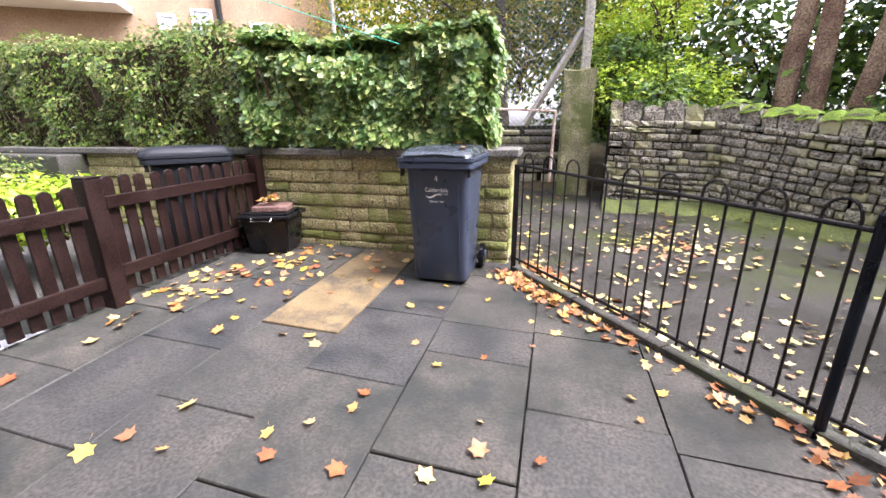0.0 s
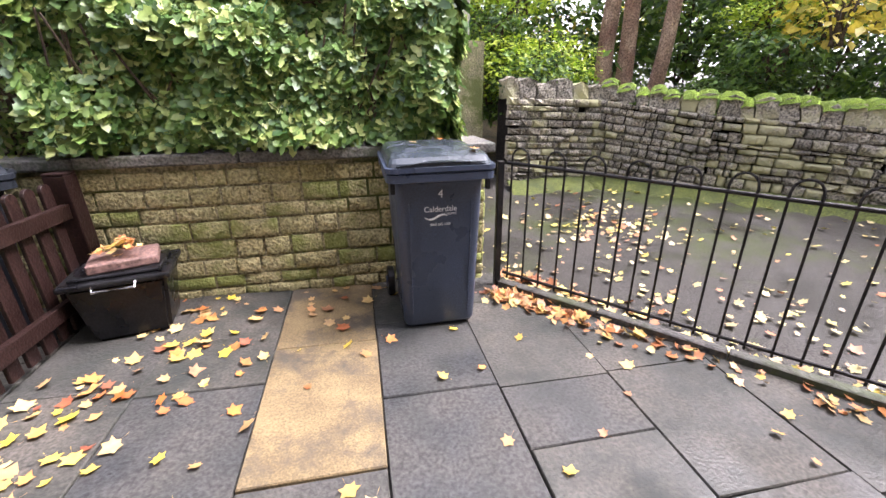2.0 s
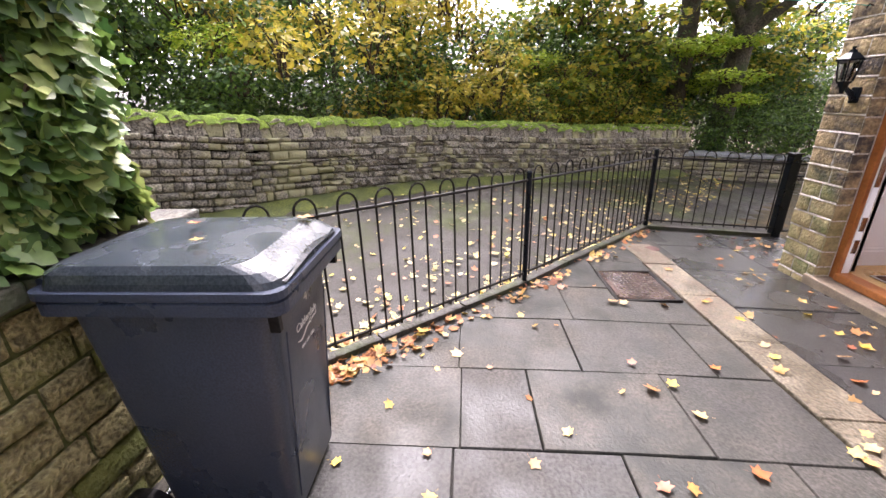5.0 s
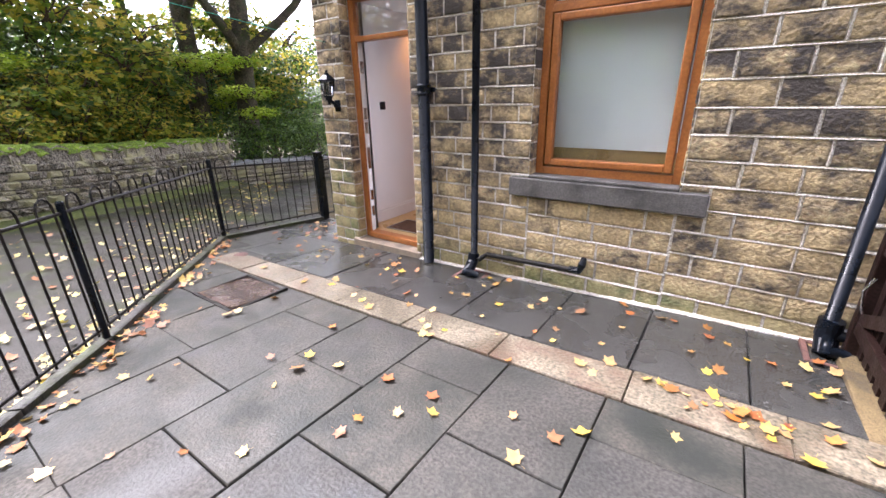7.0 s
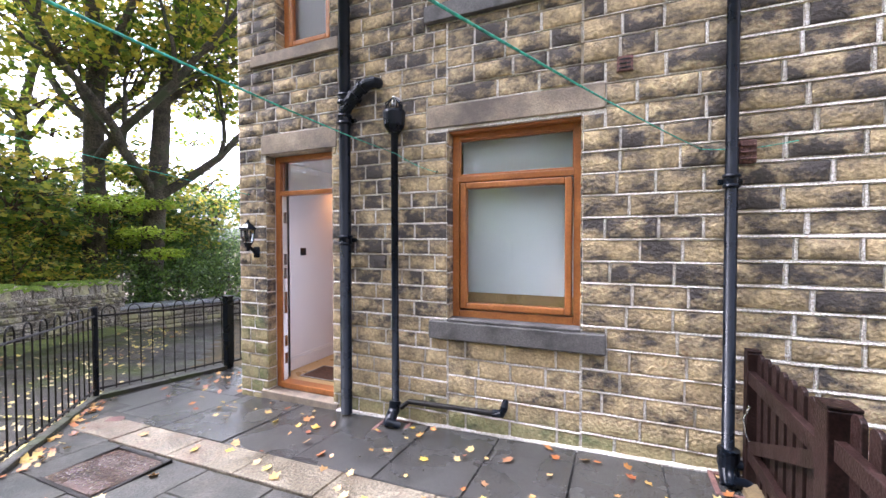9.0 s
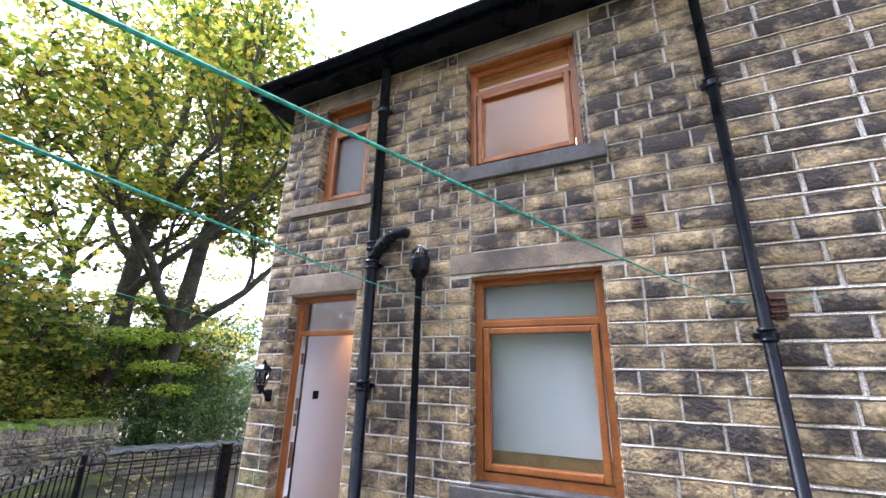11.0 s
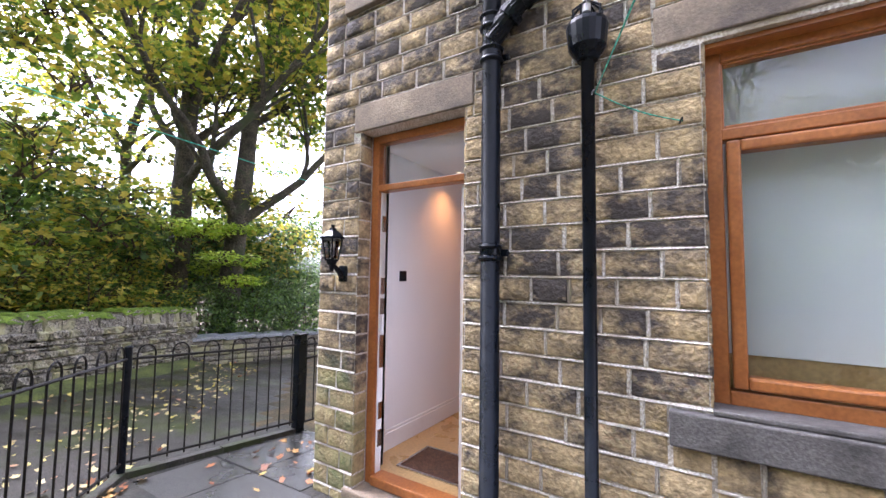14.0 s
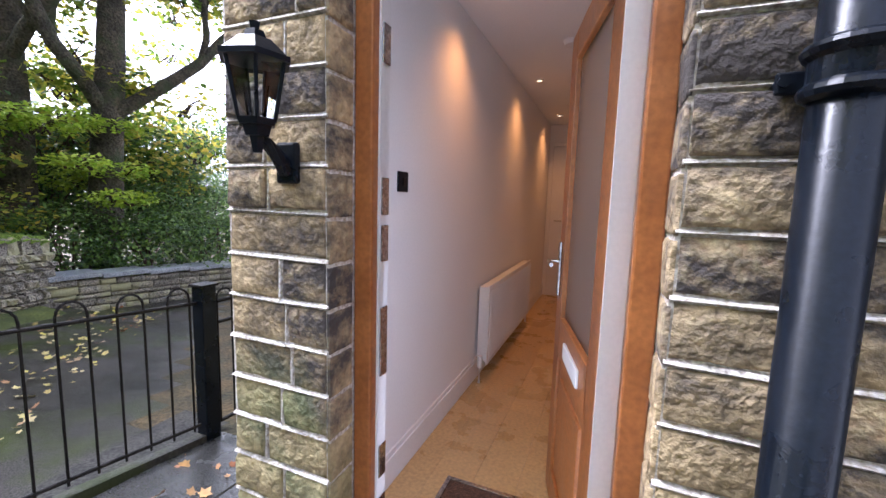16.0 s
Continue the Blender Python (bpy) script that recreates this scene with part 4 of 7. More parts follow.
def eaves():
    r = thing("roof", "slate roof edge with a black gutter and dark soffit", "roof", "", "structure")
    bm = bmesh.new()
    box(bm, -9.3, CX + 0.32, FY - 0.3, FY + 0.26, TOPZ, TOPZ + 0.03)
    part("soffit", bm, M_BLACK, r)
    bm = bmesh.new()
    box(bm, -9.3, CX + 0.34, FY + 0.262, FY + 0.285, TOPZ - 0.02, TOPZ + 0.15)
    box(bm, CX + 0.322, CX + 0.345, FY - 7.5, FY + 0.26, TOPZ, TOPZ + 0.15)
    part("fascia", bm, M_BLACK, r)
    bm = bmesh.new()
    pts = []
    seg = 10
    for x in (-9.3, CX + 0.36):
        pts.append([bm.verts.new((x, FY + 0.35 + 0.06 * math.cos(math.pi + math.pi * k / seg), TOPZ + 0.09 + 0.06 * math.sin(math.pi + math.pi * k / seg))) for k in range(seg + 1)])
    for k in range(seg):
        bm.faces.new((pts[0][k], pts[0][k + 1], pts[1][k + 1], pts[1][k]))
    bm.faces.new(pts[1])
    bmesh.ops.solidify(bm, geom=bm.faces, thickness=0.004)
    part("gutter", bm, M_BLACK, r)
    bm = bmesh.new()
    v = [bm.verts.new(p) for p in ((-9.4, FY + 0.33, TOPZ + 0.12), (CX + 0.38, FY + 0.33, TOPZ + 0.12), (CX + 0.38, FY - 3.8, TOPZ + 2.6), (-9.4, FY - 3.8, TOPZ + 2.6), (CX + 0.38, FY - 7.9, TOPZ + 0.12), (-9.4, FY - 7.9, TOPZ + 0.12))]
    bm.faces.new((v[0], v[1], v[2], v[3]))
    bm.faces.new((v[3], v[2], v[4], v[5]))
    bmesh.ops.solidify(bm, geom=bm.faces, thickness=-0.04)
    part("slates", bm, M_ROOF, r)
    bm = bmesh.new()
    tube(bm, [(CX + 0.3, FY + 0.22, TOPZ), (CX + 0.04, FY + 0.04, TOPZ - 0.35)], 0.02, 8)
    part("bracket", bm, M_BLACK, r)


eaves()


def facade_blocks():
    """Courses of rock-faced stone with pale joints, cut round the openings."""
    rng = random.Random(12)
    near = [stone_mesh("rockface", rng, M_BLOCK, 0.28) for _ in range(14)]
    keep = [o for o in OPEN]
    keep += [(0.40, 1.33, 2.22, 2.415), (-1.86, -0.505, 2.25, 2.455), (-1.875, -0.535, 0.573, 0.722), (-1.83, -0.50, 3.107, 3.25), (0.36, 1.43, 3.083, 3.205), (-1.80, -0.55, 4.42, 4.605), (0.40, 1.25, 4.42, 4.605), (0.40, 1.34, -0.5, -0.13)]
    slots = []

    ribs = []

    def run(xa, xb, za, zb, pitch, mean, jn=0.019):
        n = max(1, round((zb - za) / pitch))
        h = (zb - za) / n
        for r in range(n):
            z = za + h * r
            x = xb
            first = True
            spans = [(xa, xb)]
            for k in keep:
                if k[2] < z + h * 0.5 and k[3] > z + h * 0.5:
                    nxt = []
                    for a, b in spans:
                        if k[1] <= a or k[0] >= b:
                            nxt.append((a, b))
                        else:
                            if k[0] > a:
                                nxt.append((a, k[0]))
                            if k[1] < b:
                                nxt.append((k[1], b))
                    spans = nxt
            for k in keep:
                if k[2] < z + h - 0.001 and k[3] > z + 0.001:
                    cut = []
                    for a, b in spans:
                        cs = [a] + [c for c in k[:2] if a + 0.05 < c < b - 0.05] + [b]
                        cut += list(zip(cs, cs[1:]))
                    spans = cut
            # thin courses left above or below a lintel or sill
            for k in keep[4:]:
                for lo, hi in ((z, k[2]), (k[3], z + h)):
                    if 0.025 < hi - lo < h * 0.5 and z < k[3] and z + h > k[2]:
                        for a, b in ((k[0], min([o[0] for o in OPEN if o[0] < k[1] and o[1] > k[0] and o[2] < hi and o[3] > lo] + [k[1]])), (max([o[1] for o in OPEN if o[0] < k[1] and o[1] > k[0] and o[2] < hi and o[3] > lo] + [k[1]]), k[1])):
                            a, b = max(a, xa), min(b, xb)
                            if b - a > 0.04:
                                slots.append((3, Matrix.Translation(((a + b) / 2, FY - 0.004, (lo + hi) / 2)) @ Matrix.Diagonal((b - a - jn, 0.016, hi - lo - 0.008, 1))))
            for a, b in spans:
                if b - a < 0.02:
                    continue
                lo = z
                hi = z + h
                for k in keep:
                    if k[0] < b - 0.051 and k[1] > a + 0.051 and k[2] < hi and k[3] > lo:
                        if k[2] > lo + 0.03:
                            hi = min(hi, k[2])
                        elif k[3] < hi - 0.03:
                            lo = max(lo, k[3])
                x = b
                off = rng.uniform(0.45, 1.0) if r % 2 else rng.uniform(0.8, 1.2)
                while x > a + 0.001:
                    w = mean * off * rng.uniform(0.7, 1.25)
                    off = 1
                    if x - w < a + 0.09:
                        w = x - a
                        if w > mean * 1.7:
                            w *= 0.5
                    cxm = x - w / 2
                    depth = rng.uniform(0.012, 0.026)
                    m = Matrix.Translation((cxm, FY - 0.004, (lo + hi) / 2)) @ Matrix.Diagonal((w - jn, depth, hi - lo - jn, 1))
                    p = 0.011 + (jn - 0.019) * 0.3
                    e = jn * 0.27
                    ribs.append((x - w, x, lo - e, lo + e, p + rng.uniform(-0.001, 0.002)))
                    if x - w > a + 0.01:
                        ribs.append((x - w - e, x - w + e, lo + e, hi - e, p - 0.002 + rng.uniform(-0.001, 0.002)))
                    slots.append((abs(cxm + 0.1) * 1.0 + max(0, (lo - 1.1)) * 1.6 + max(0, 0.3 - lo), m))
                    x -= w

    run(-0.685, CX, -0.3, 2.415, 0.128, 0.25)
    run(-1.71, -0.685, -0.3, 0.575, 0.146, 0.32)
    run(-6.5, -2.6, -0.3, 0.49, 0.158, 0.38, 0.03)
    run(-2.6, -1.71, -0.3, 2.44, 0.152, 0.32)
    run(-6.5, -2.6, 0.49, 2.44, 0.153, 0.38, 0.03)
    run(-1.71, -0.685, 2.45, 2.60, 0.16, 0.32)
    run(-2.6, -1.71, 2.44, 4.6, 0.150, 0.3)
    run(-6.5, -2.6, 2.44, 4.6, 0.153, 0.38, 0.03)
    run(-1.71, -0.685, 2.60, 4.6, 0.143, 0.28)
    run(-0.685, CX, 2.415, 4.6, 0.128, 0.26)
    # stones turning into the reveals
    for (x0, x1, z0, z1), pitch in ((DOOR, 0.128), (WIN, 0.128), (UWR, 0.143), (UWL, 0.128)):
        for xe, rot in ((x0, -90), (x1, 90)):
            z = -0.3 + math.ceil((max(z0, -0.12) + 0.3) / pitch) * pitch - pitch
            while z < z1 - 0.02:
                lo, hi = max(z, z0 if z0 > 0 else -0.12), min(z + pitch, z1)
                if hi - lo > 0.04:
                    m = Matrix.Translation((xe, FY - 0.05, (lo + hi) / 2)) @ Matrix.Rotation(radians(rot), 4, "Z") @ Matrix.Diagonal((0.104, 0.009, hi - lo - 0.013, 1))
                    slots.append((1 + abs(xe) + max(0, lo - 1.1) * 2, m))
                z += pitch
    # the side of the house round the corner
    z = -0.3
    while z < 4.55:
        y = FY - 0.005
        while y > -4:
            w = rng.uniform(0.2, 0.4)
            m = Matrix.Translation((CX, y - w / 2, z + 0.062)) @ Matrix.Rotation(radians(-90), 4, "Z") @ Matrix.Diagonal((w - 0.013, 0.018, 0.110, 1))
            slots.append((9, m))
            y -= w
        z += 0.1235
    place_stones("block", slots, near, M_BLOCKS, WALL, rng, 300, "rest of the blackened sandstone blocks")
    # ribbon pointing that stands a little proud of the joints
    vs, fs = [], []
    for x0, x1, z0, z1, p in ribs:
        o = len(vs)
        wob = [rng.uniform(-0.0022, 0.0022) for _ in range(4)]
        c = 0.003
        vs += [(x0, FY - 0.002, z0 + wob[0]), (x1, FY - 0.002, z0 + wob[1]), (x1, FY - 0.002, z1 + wob[2]), (x0, FY - 0.002, z1 + wob[3]),
               (x0 + c * (z1 - z0 > x1 - x0), FY + p, z0 + c + wob[0]), (x1 - c * (z1 - z0 > x1 - x0), FY + p, z0 + c + wob[1]), (x1 - c * (z1 - z0 > x1 - x0), FY + p - 0.004, z1 - c + wob[2]), (x0 + c * (z1 - z0 > x1 - x0), FY + p - 0.004, z1 - c + wob[3])]
        fs += [(o + 4, o + 7, o + 6, o + 5), (o, o + 4, o + 5, o + 1), (o + 1, o + 5, o + 6, o + 2), (o + 2, o + 6, o + 7, o + 3), (o + 3, o + 7, o + 4, o)]
    me = bpy.data.meshes.new("pointing")
    me.from_pydata(vs, [], fs)
    me.materials.append(M_MORTAR)
    ob = new("pointing", me)
    ob.parent = WALL
    tagged(ob, "raised pale ribbon pointing between the blocks", "", "", "stuff")


# ---- downpipes ----
def downpipe(name, x, y, r, z0, z1, collars, label, extra=None):
    p = thing(name, label, "downpipe", "black downpipes", "")
    bm = bmesh.new()
    tube(bm, [(x, y, z0), (x, y, z1)], r, 20)
    part("pipe", bm, M_BLACK, p, smooth=True)
    for z in collars:
        bm = bmesh.new()
        tube(bm, [(x, y, z - 0.04), (x, y, z - 0.034), (x, y, z - 0.026), (x, y, z - 0.018), (x, y, z - 0.012), (x, y, z + 0.02), (x, y, z + 0.026), (x, y, z + 0.034), (x, y, z + 0.042), (x, y, z + 0.048)], [r + 0.002, r + 0.012, r + 0.015, r + 0.012, r + 0.005, r + 0.005, r + 0.012, r + 0.016, r + 0.012, r + 0.002], 24)
        box(bm, x - r - 0.03, x + r + 0.03, y - r - 0.008, y - r + 0.004, z - 0.014, z + 0.022, 0.004)
        part("collar", bm, M_BLACK, p)
        for s in (-1, 1):
            bm = bmesh.new()
            tube(bm, [(x + s * (r + 0.02), FY, z + 0.005), (x + s * (r + 0.02), y - r + 0.01, z + 0.005)], 0.009, 8)
            part("bolt", bm, M_BLACK, p)
    if extra:
        extra(p)
    return p


PY = FY + 0.085


def soil_branch(p):
    bm = bmesh.new()
    tube(bm, [(0.25, PY, 2.50), (0.19, PY, 2.58), (0.1, PY, 2.66), (0.02, PY - 0.005, 2.70), (-0.03, PY - 0.02, 2.715), (-0.05, FY, 2.72)], [0.052, 0.055, 0.05, 0.05, 0.046, 0.046], 16)
    tube(bm, [(0.13, PY, 2.625), (0.155, PY, 2.6)], 0.066, 16)
    tube(bm, [(0.06, PY, 2.685), (0.085, PY, 2.67)], 0.062, 16)
    part("branch", bm, M_BLACK, p, "angled branch pipe into the wall")


downpipe("soil_pipe", 0.256, PY - 0.005, 0.05, -0.16, TOPZ + 0.05, (1.37, 2.42, 2.60, 4.1), "thick black soil pipe beside the front door", soil_branch)


def hopper(p):
    bm = bmesh.new()
    tube(bm, [(-0.235, FY + 0.07, 2.26), (-0.235, FY + 0.07, 2.32), (-0.235, FY + 0.07, 2.42), (-0.235, FY + 0.07, 2.44)], [0.045, 0.085, 0.095, 0.09], 20)
    part("hopper_head", bm, M_BLACK, p, "round hopper head")
    for k in range(9):
        a = 2 * math.pi * k / 9
        bm = bmesh.new()
        tube(bm, [(-0.235 + 0.06 * math.cos(a), FY + 0.07 + 0.06 * math.sin(a), 2.42), (-0.235 + 0.07 * math.cos(a), FY + 0.07 + 0.07 * math.sin(a), 2.5), (-0.235, FY + 0.07, 2.56)], 0.006, 6)
        part("leaf_guard_wire", bm, M_BLACK, p)
    bm = bmesh.new()
    tube(bm, [(-0.235, FY - 0.01, 2.56), (-0.235, FY + 0.07, 2.55), (-0.235, FY + 0.08, 2.49)], 0.02, 10)
    part("waste_spout", bm, M_PAINTW, p, "short waste pipe over the hopper")
    bm = bmesh.new()
    tube(bm, [(-0.235, FY + 0.07, 0.02), (-0.235, FY + 0.09, -0.05), (-0.235, FY + 0.16, -0.11)], 0.048, 14)
    part("shoe", bm, M_BLACK, p)


downpipe("waste_pipe", -0.235, FY + 0.065, 0.03, -0.02, 2.27, (), "slim black waste pipe with a hopper head", hopper)


def third(p):
    bm = bmesh.new()
    tube(bm, [(-2.57, PY, 0.06), (-2.57, PY + 0.01, -0.02), (-2.57, PY + 0.08, -0.09)], 0.055, 16)
    tube(bm, [(-2.57, PY, 0.1), (-2.57, PY, 0.0)], 0.06, 16)
    part("shoe", bm, M_BLACK, p)
    bm = bmesh.new()
    tube(bm, [(-2.6, PY + 0.02, 0.02), (-2.68, PY + 0.02, 0.02), (-2.74, PY, 0.05), (-2.8, PY - 0.02, 0.06)], 0.03, 12)
    part("side_branch", bm, M_BLACK, p)


downpipe("rainwater_pipe", -2.57, PY - 0.015, 0.034, 0.0, TOPZ + 0.05, (1.72, 3.5), "black rainwater pipe near the picket fence", third)


def gullies():
    for x, y, lab in ((-0.26, FY + 0.16, "square gully with tangled black pipe fittings, full of red leaves"), (-2.6, FY + 0.16, "square gully by the fence full of red leaves")):
        t = thing("gully", lab, "drain gully", "gullies")
        z = g(x, y)
        bm = bmesh.new()
        for q in ((x - 0.13, x - 0.10, y - 0.13, y + 0.13), (x + 0.10, x + 0.13, y - 0.13, y + 0.13), (x - 0.1, x + 0.1, y - 0.13, y - 0.10), (x - 0.1, x + 0.1, y + 0.10, y + 0.13)):
            box(bm, *q, z - 0.04, z + 0.006, 0.004)
        part("surround", bm, M_TERRA, t)
        for pts_, r_ in (([(x - 0.06, y, z + 0.02), (x - 0.02, y + 0.05, z + 0.05), (x + 0.05, y + 0.02, z + 0.03)], 0.03), ([(x + 0.03, y - 0.03, z + 0.1), (x + 0.04, y + 0.05, z + 0.02)], 0.028)):
            bm = bmesh.new()
            tube(bm, pts_, r_, 12)
            part("pipe_elbow", bm, M_BLACK, t, smooth=True)
    t = thing("waste_run", "grey-black pipe running low along the house wall with an elbow", "waste pipe")
    bm = bmesh.new()
    tube(bm, [(-0.3, FY + 0.1, -0.02), (-0.36, FY + 0.06, 0.03), (-1.1, FY + 0.06, 0.055)], 0.021, 12)
    part("run", bm, M_IRON, t)
    bm = bmesh.new()
    tube(bm, [(-1.08, FY + 0.06, 0.055), (-1.15, FY + 0.06, 0.06), (-1.165, FY + 0.05, 0.1), (-1.165, FY, 0.14)], [0.03, 0.03, 0.03, 0.022], 12)
    part("elbow", bm, M_BLACK, t)
    t = thing("inspection_cover", "square rusty diamond-pattern drain cover, wet and leaf-strewn", "drain cover")
    a, b, c, d = 0.84, 1.36, 0.56, 0.98
    bm = bmesh.new()
    v = lambda x, y, h: bm.verts.new((x, y, g(x, y) + h))
    q = [v(a, c, 0.006), v(b, c, 0.006), v(b, d, 0.006), v(a, d, 0.006)]
    q2 = [v(a, c, -0.03), v(b, c, -0.03), v(b, d, -0.03), v(a, d, -0.03)]
    bm.faces.new(q)
    for i in range(4):
        bm.faces.new((q2[i], q2[(i + 1) % 4], q[(i + 1) % 4], q[i]))
    part("plate", bm, material("rusted_iron", (0.045, 0.03, 0.025), (0.09, 0.055, 0.042), 0.28, 8, 90, 0.5, wet=0.2), t)
    bm = bmesh.new()
    for i in range(12):
        for j in range(10):
            x, y = a + 0.045 + i * 0.039, c + 0.04 + j * 0.037
            z = g(x, y) + 0.006
            s = 1 if (i + j) % 2 else -1
            box(bm, -0.014, 0.014, -0.004, 0.004, 0.0, 0.004, m=Matrix.Translation((x, y, z)) @ Matrix.Rotation(radians(45 * s), 4, "Z"))
    part("tread_pattern", bm, M_CHROME, t, "worn bright raised tread")
    bm = bmesh.new()
    for q in ((a - 0.03, a - 0.006, c - 0.03, d + 0.03), (b + 0.006, b + 0.03, c - 0.03, d + 0.03), (a - 0.006, b + 0.006, c - 0.03, c - 0.006), (a - 0.006, b + 0.006, d + 0.006, d + 0.03)):
        z = g((q[0] + q[1]) / 2, (q[2] + q[3]) / 2)
        box(bm, *q, z - 0.03, z + 0.008, 0.002)
    part("rim", bm, M_IRON, t)
    t = thing("small_drain", "small round drain grate at the end of the strip", "drain grate")
    bm = bmesh.new()
    z = g(2.03, 0.24)
    tube(bm, [(2.03, 0.24, z - 0.02), (2.03, 0.24, z + 0.009)], 0.07, 16)
    part("grate", bm, M_TERRA, t)


gullies()


def facade_bits():
    t = thing("vent_box", "terracotta plastic vent cover on the house wall", "vent cover")
    bm = bmesh.new()
    box(bm, -2.70, -2.61, FY, FY + 0.05, 1.83, 1.97, 0.008)
    part("cowl", bm, M_TERRA, t)
    for k in range(3):
        bm = bmesh.new()
        box(bm, -2.695, -2.615, FY + 0.045, FY + 0.065, 1.85 + k * 0.04, 1.86 + k * 0.04, 0.003)
        part("louvre", bm, M_TERRA, t)
    t = thing("air_brick", "small clay air brick in the stonework", "air brick")
    bm = bmesh.new()
    box(bm, -2.03, -1.93, FY, FY + 0.03, 2.50, 2.6, 0.004)
    part("brick_face", bm, M_TERRA, t)
    # openings drawn as black bars on the face, their shade put into the colour
    for k in range(3):
        bm = bmesh.new()
        box(bm, -2.015, -1.945, FY + 0.029, FY + 0.033, 2.515 + k * 0.028, 2.525 + k * 0.028)
        part("slot", bm, M_TUB, t)
    # wall lantern
    t = thing("wall_lantern", "black hexagonal coach lantern on a curved bracket", "wall lantern")
    lx, ly = 1.385, FY + 0.125
    hexa = lambda r: [(lx + r * math.cos(math.pi / 3 * k + 0.3), ly + r * math.sin(math.pi / 3 * k + 0.3)) for k in range(6)]
    bm = bmesh.new()

    def taper(za, ra, zb, rb):
        lo = [bm.verts.new((x, y, za)) for x, y in hexa(ra)]
        hi = [bm.verts.new((x, y, zb)) for x, y in hexa(rb)]
        bm.faces.new(list(reversed(lo)))
        bm.faces.new(hi)
        for i in range(6):
            bm.faces.new((lo[i], lo[(i + 1) % 6], hi[(i + 1) % 6], hi[i]))
    taper(1.482, 0.088, 1.495, 0.088)
    taper(1.495, 0.082, 1.535, 0.04)
    taper(1.535, 0.03, 1.555, 0.022)
    taper(1.555, 0.01, 1.575, 0.014)
    part("cap", bm, M_BLACK, t)
    bm = bmesh.new()
    taper(1.335, 0.045, 1.35, 0.05)
    taper(1.31, 0.03, 1.335, 0.038)
    taper(1.27, 0.012, 1.31, 0.02)
    part("base", bm, M_BLACK, t)
    for (xa, ya), (xb, yb) in zip(hexa(0.047), hexa(0.072)):
        bm = bmesh.new()
        tube(bm, [(xa, ya, 1.35), (xb, yb, 1.483)], 0.005, 6)
        part("glazing_bar", bm, M_BLACK, t)
    bm = bmesh.new()
    lo = [bm.verts.new((x, y, 1.352)) for x, y in hexa(0.044)]
    hi = [bm.verts.new((x, y, 1.481)) for x, y in hexa(0.069)]
    for i in range(6):
        bm.faces.new((lo[i], lo[(i + 1) % 6], hi[(i + 1) % 6], hi[i]))
    part("glass", bm, M_GLASS, t).visible_shadow = False
    bm = bmesh.new()
    box(bm, lx - 0.035, lx + 0.035, FY + 0.012, FY + 0.035, 1.2, 1.31, 0.008)
    part("back_plate", bm, M_BLACK, t)
    bm = bmesh.new()
    tube(bm, [(lx, FY + 0.03, 1.23), (lx, FY + 0.06, 1.27), (lx, FY + 0.1, 1.3), (lx, ly, 1.3)], [0.022, 0.02, 0.016, 0.014], 10)
    part("arm", bm, M_BLACK, t)
    # washing lines and their hooks
    for a, b, nm in (((-2.418, FY + 0.03, 1.937), (-1.2, 3.11, 1.69), 0), ((-0.277, FY + 0.12, 2.079), (-1.566, 3.155, 1.60), 1), ((-0.607, FY + 0.02, 1.919), (-0.277, FY + 0.12, 2.079), 2), ((-2.418, FY + 0.03, 1.937), (-2.9, FY + 0.03, 1.945), 3), ((1.475, FY + 0.03, 1.834), (3.6, 6.5, 3.1), 4)):
        t = thing("washing_line", "thin green plastic-coated washing line", "washing line", "green washing lines")
        bm = bmesh.new()
        a, b = Vector(a), Vector(b)
        sag = 0.02 if nm > 1 else 0.03
        tube(bm, [a.lerp(b, k / 12) - Vector((0, 0, sag * math.sin(math.pi * k / 12))) for k in range(13)], 0.0028, 6)
        part("cord", bm, M_GREENW, t)
        bm = bmesh.new()
        tube(bm, [a + Vector((0, -0.02, 0)), a + Vector((0, 0.01, 0.01)), a + Vector((0.01, 0.015, -0.015))], 0.005, 6)
        part("hook", bm, M_IRON, t)


facade_bits()


# ---- garden wall with ivy ----
GY = 3.28


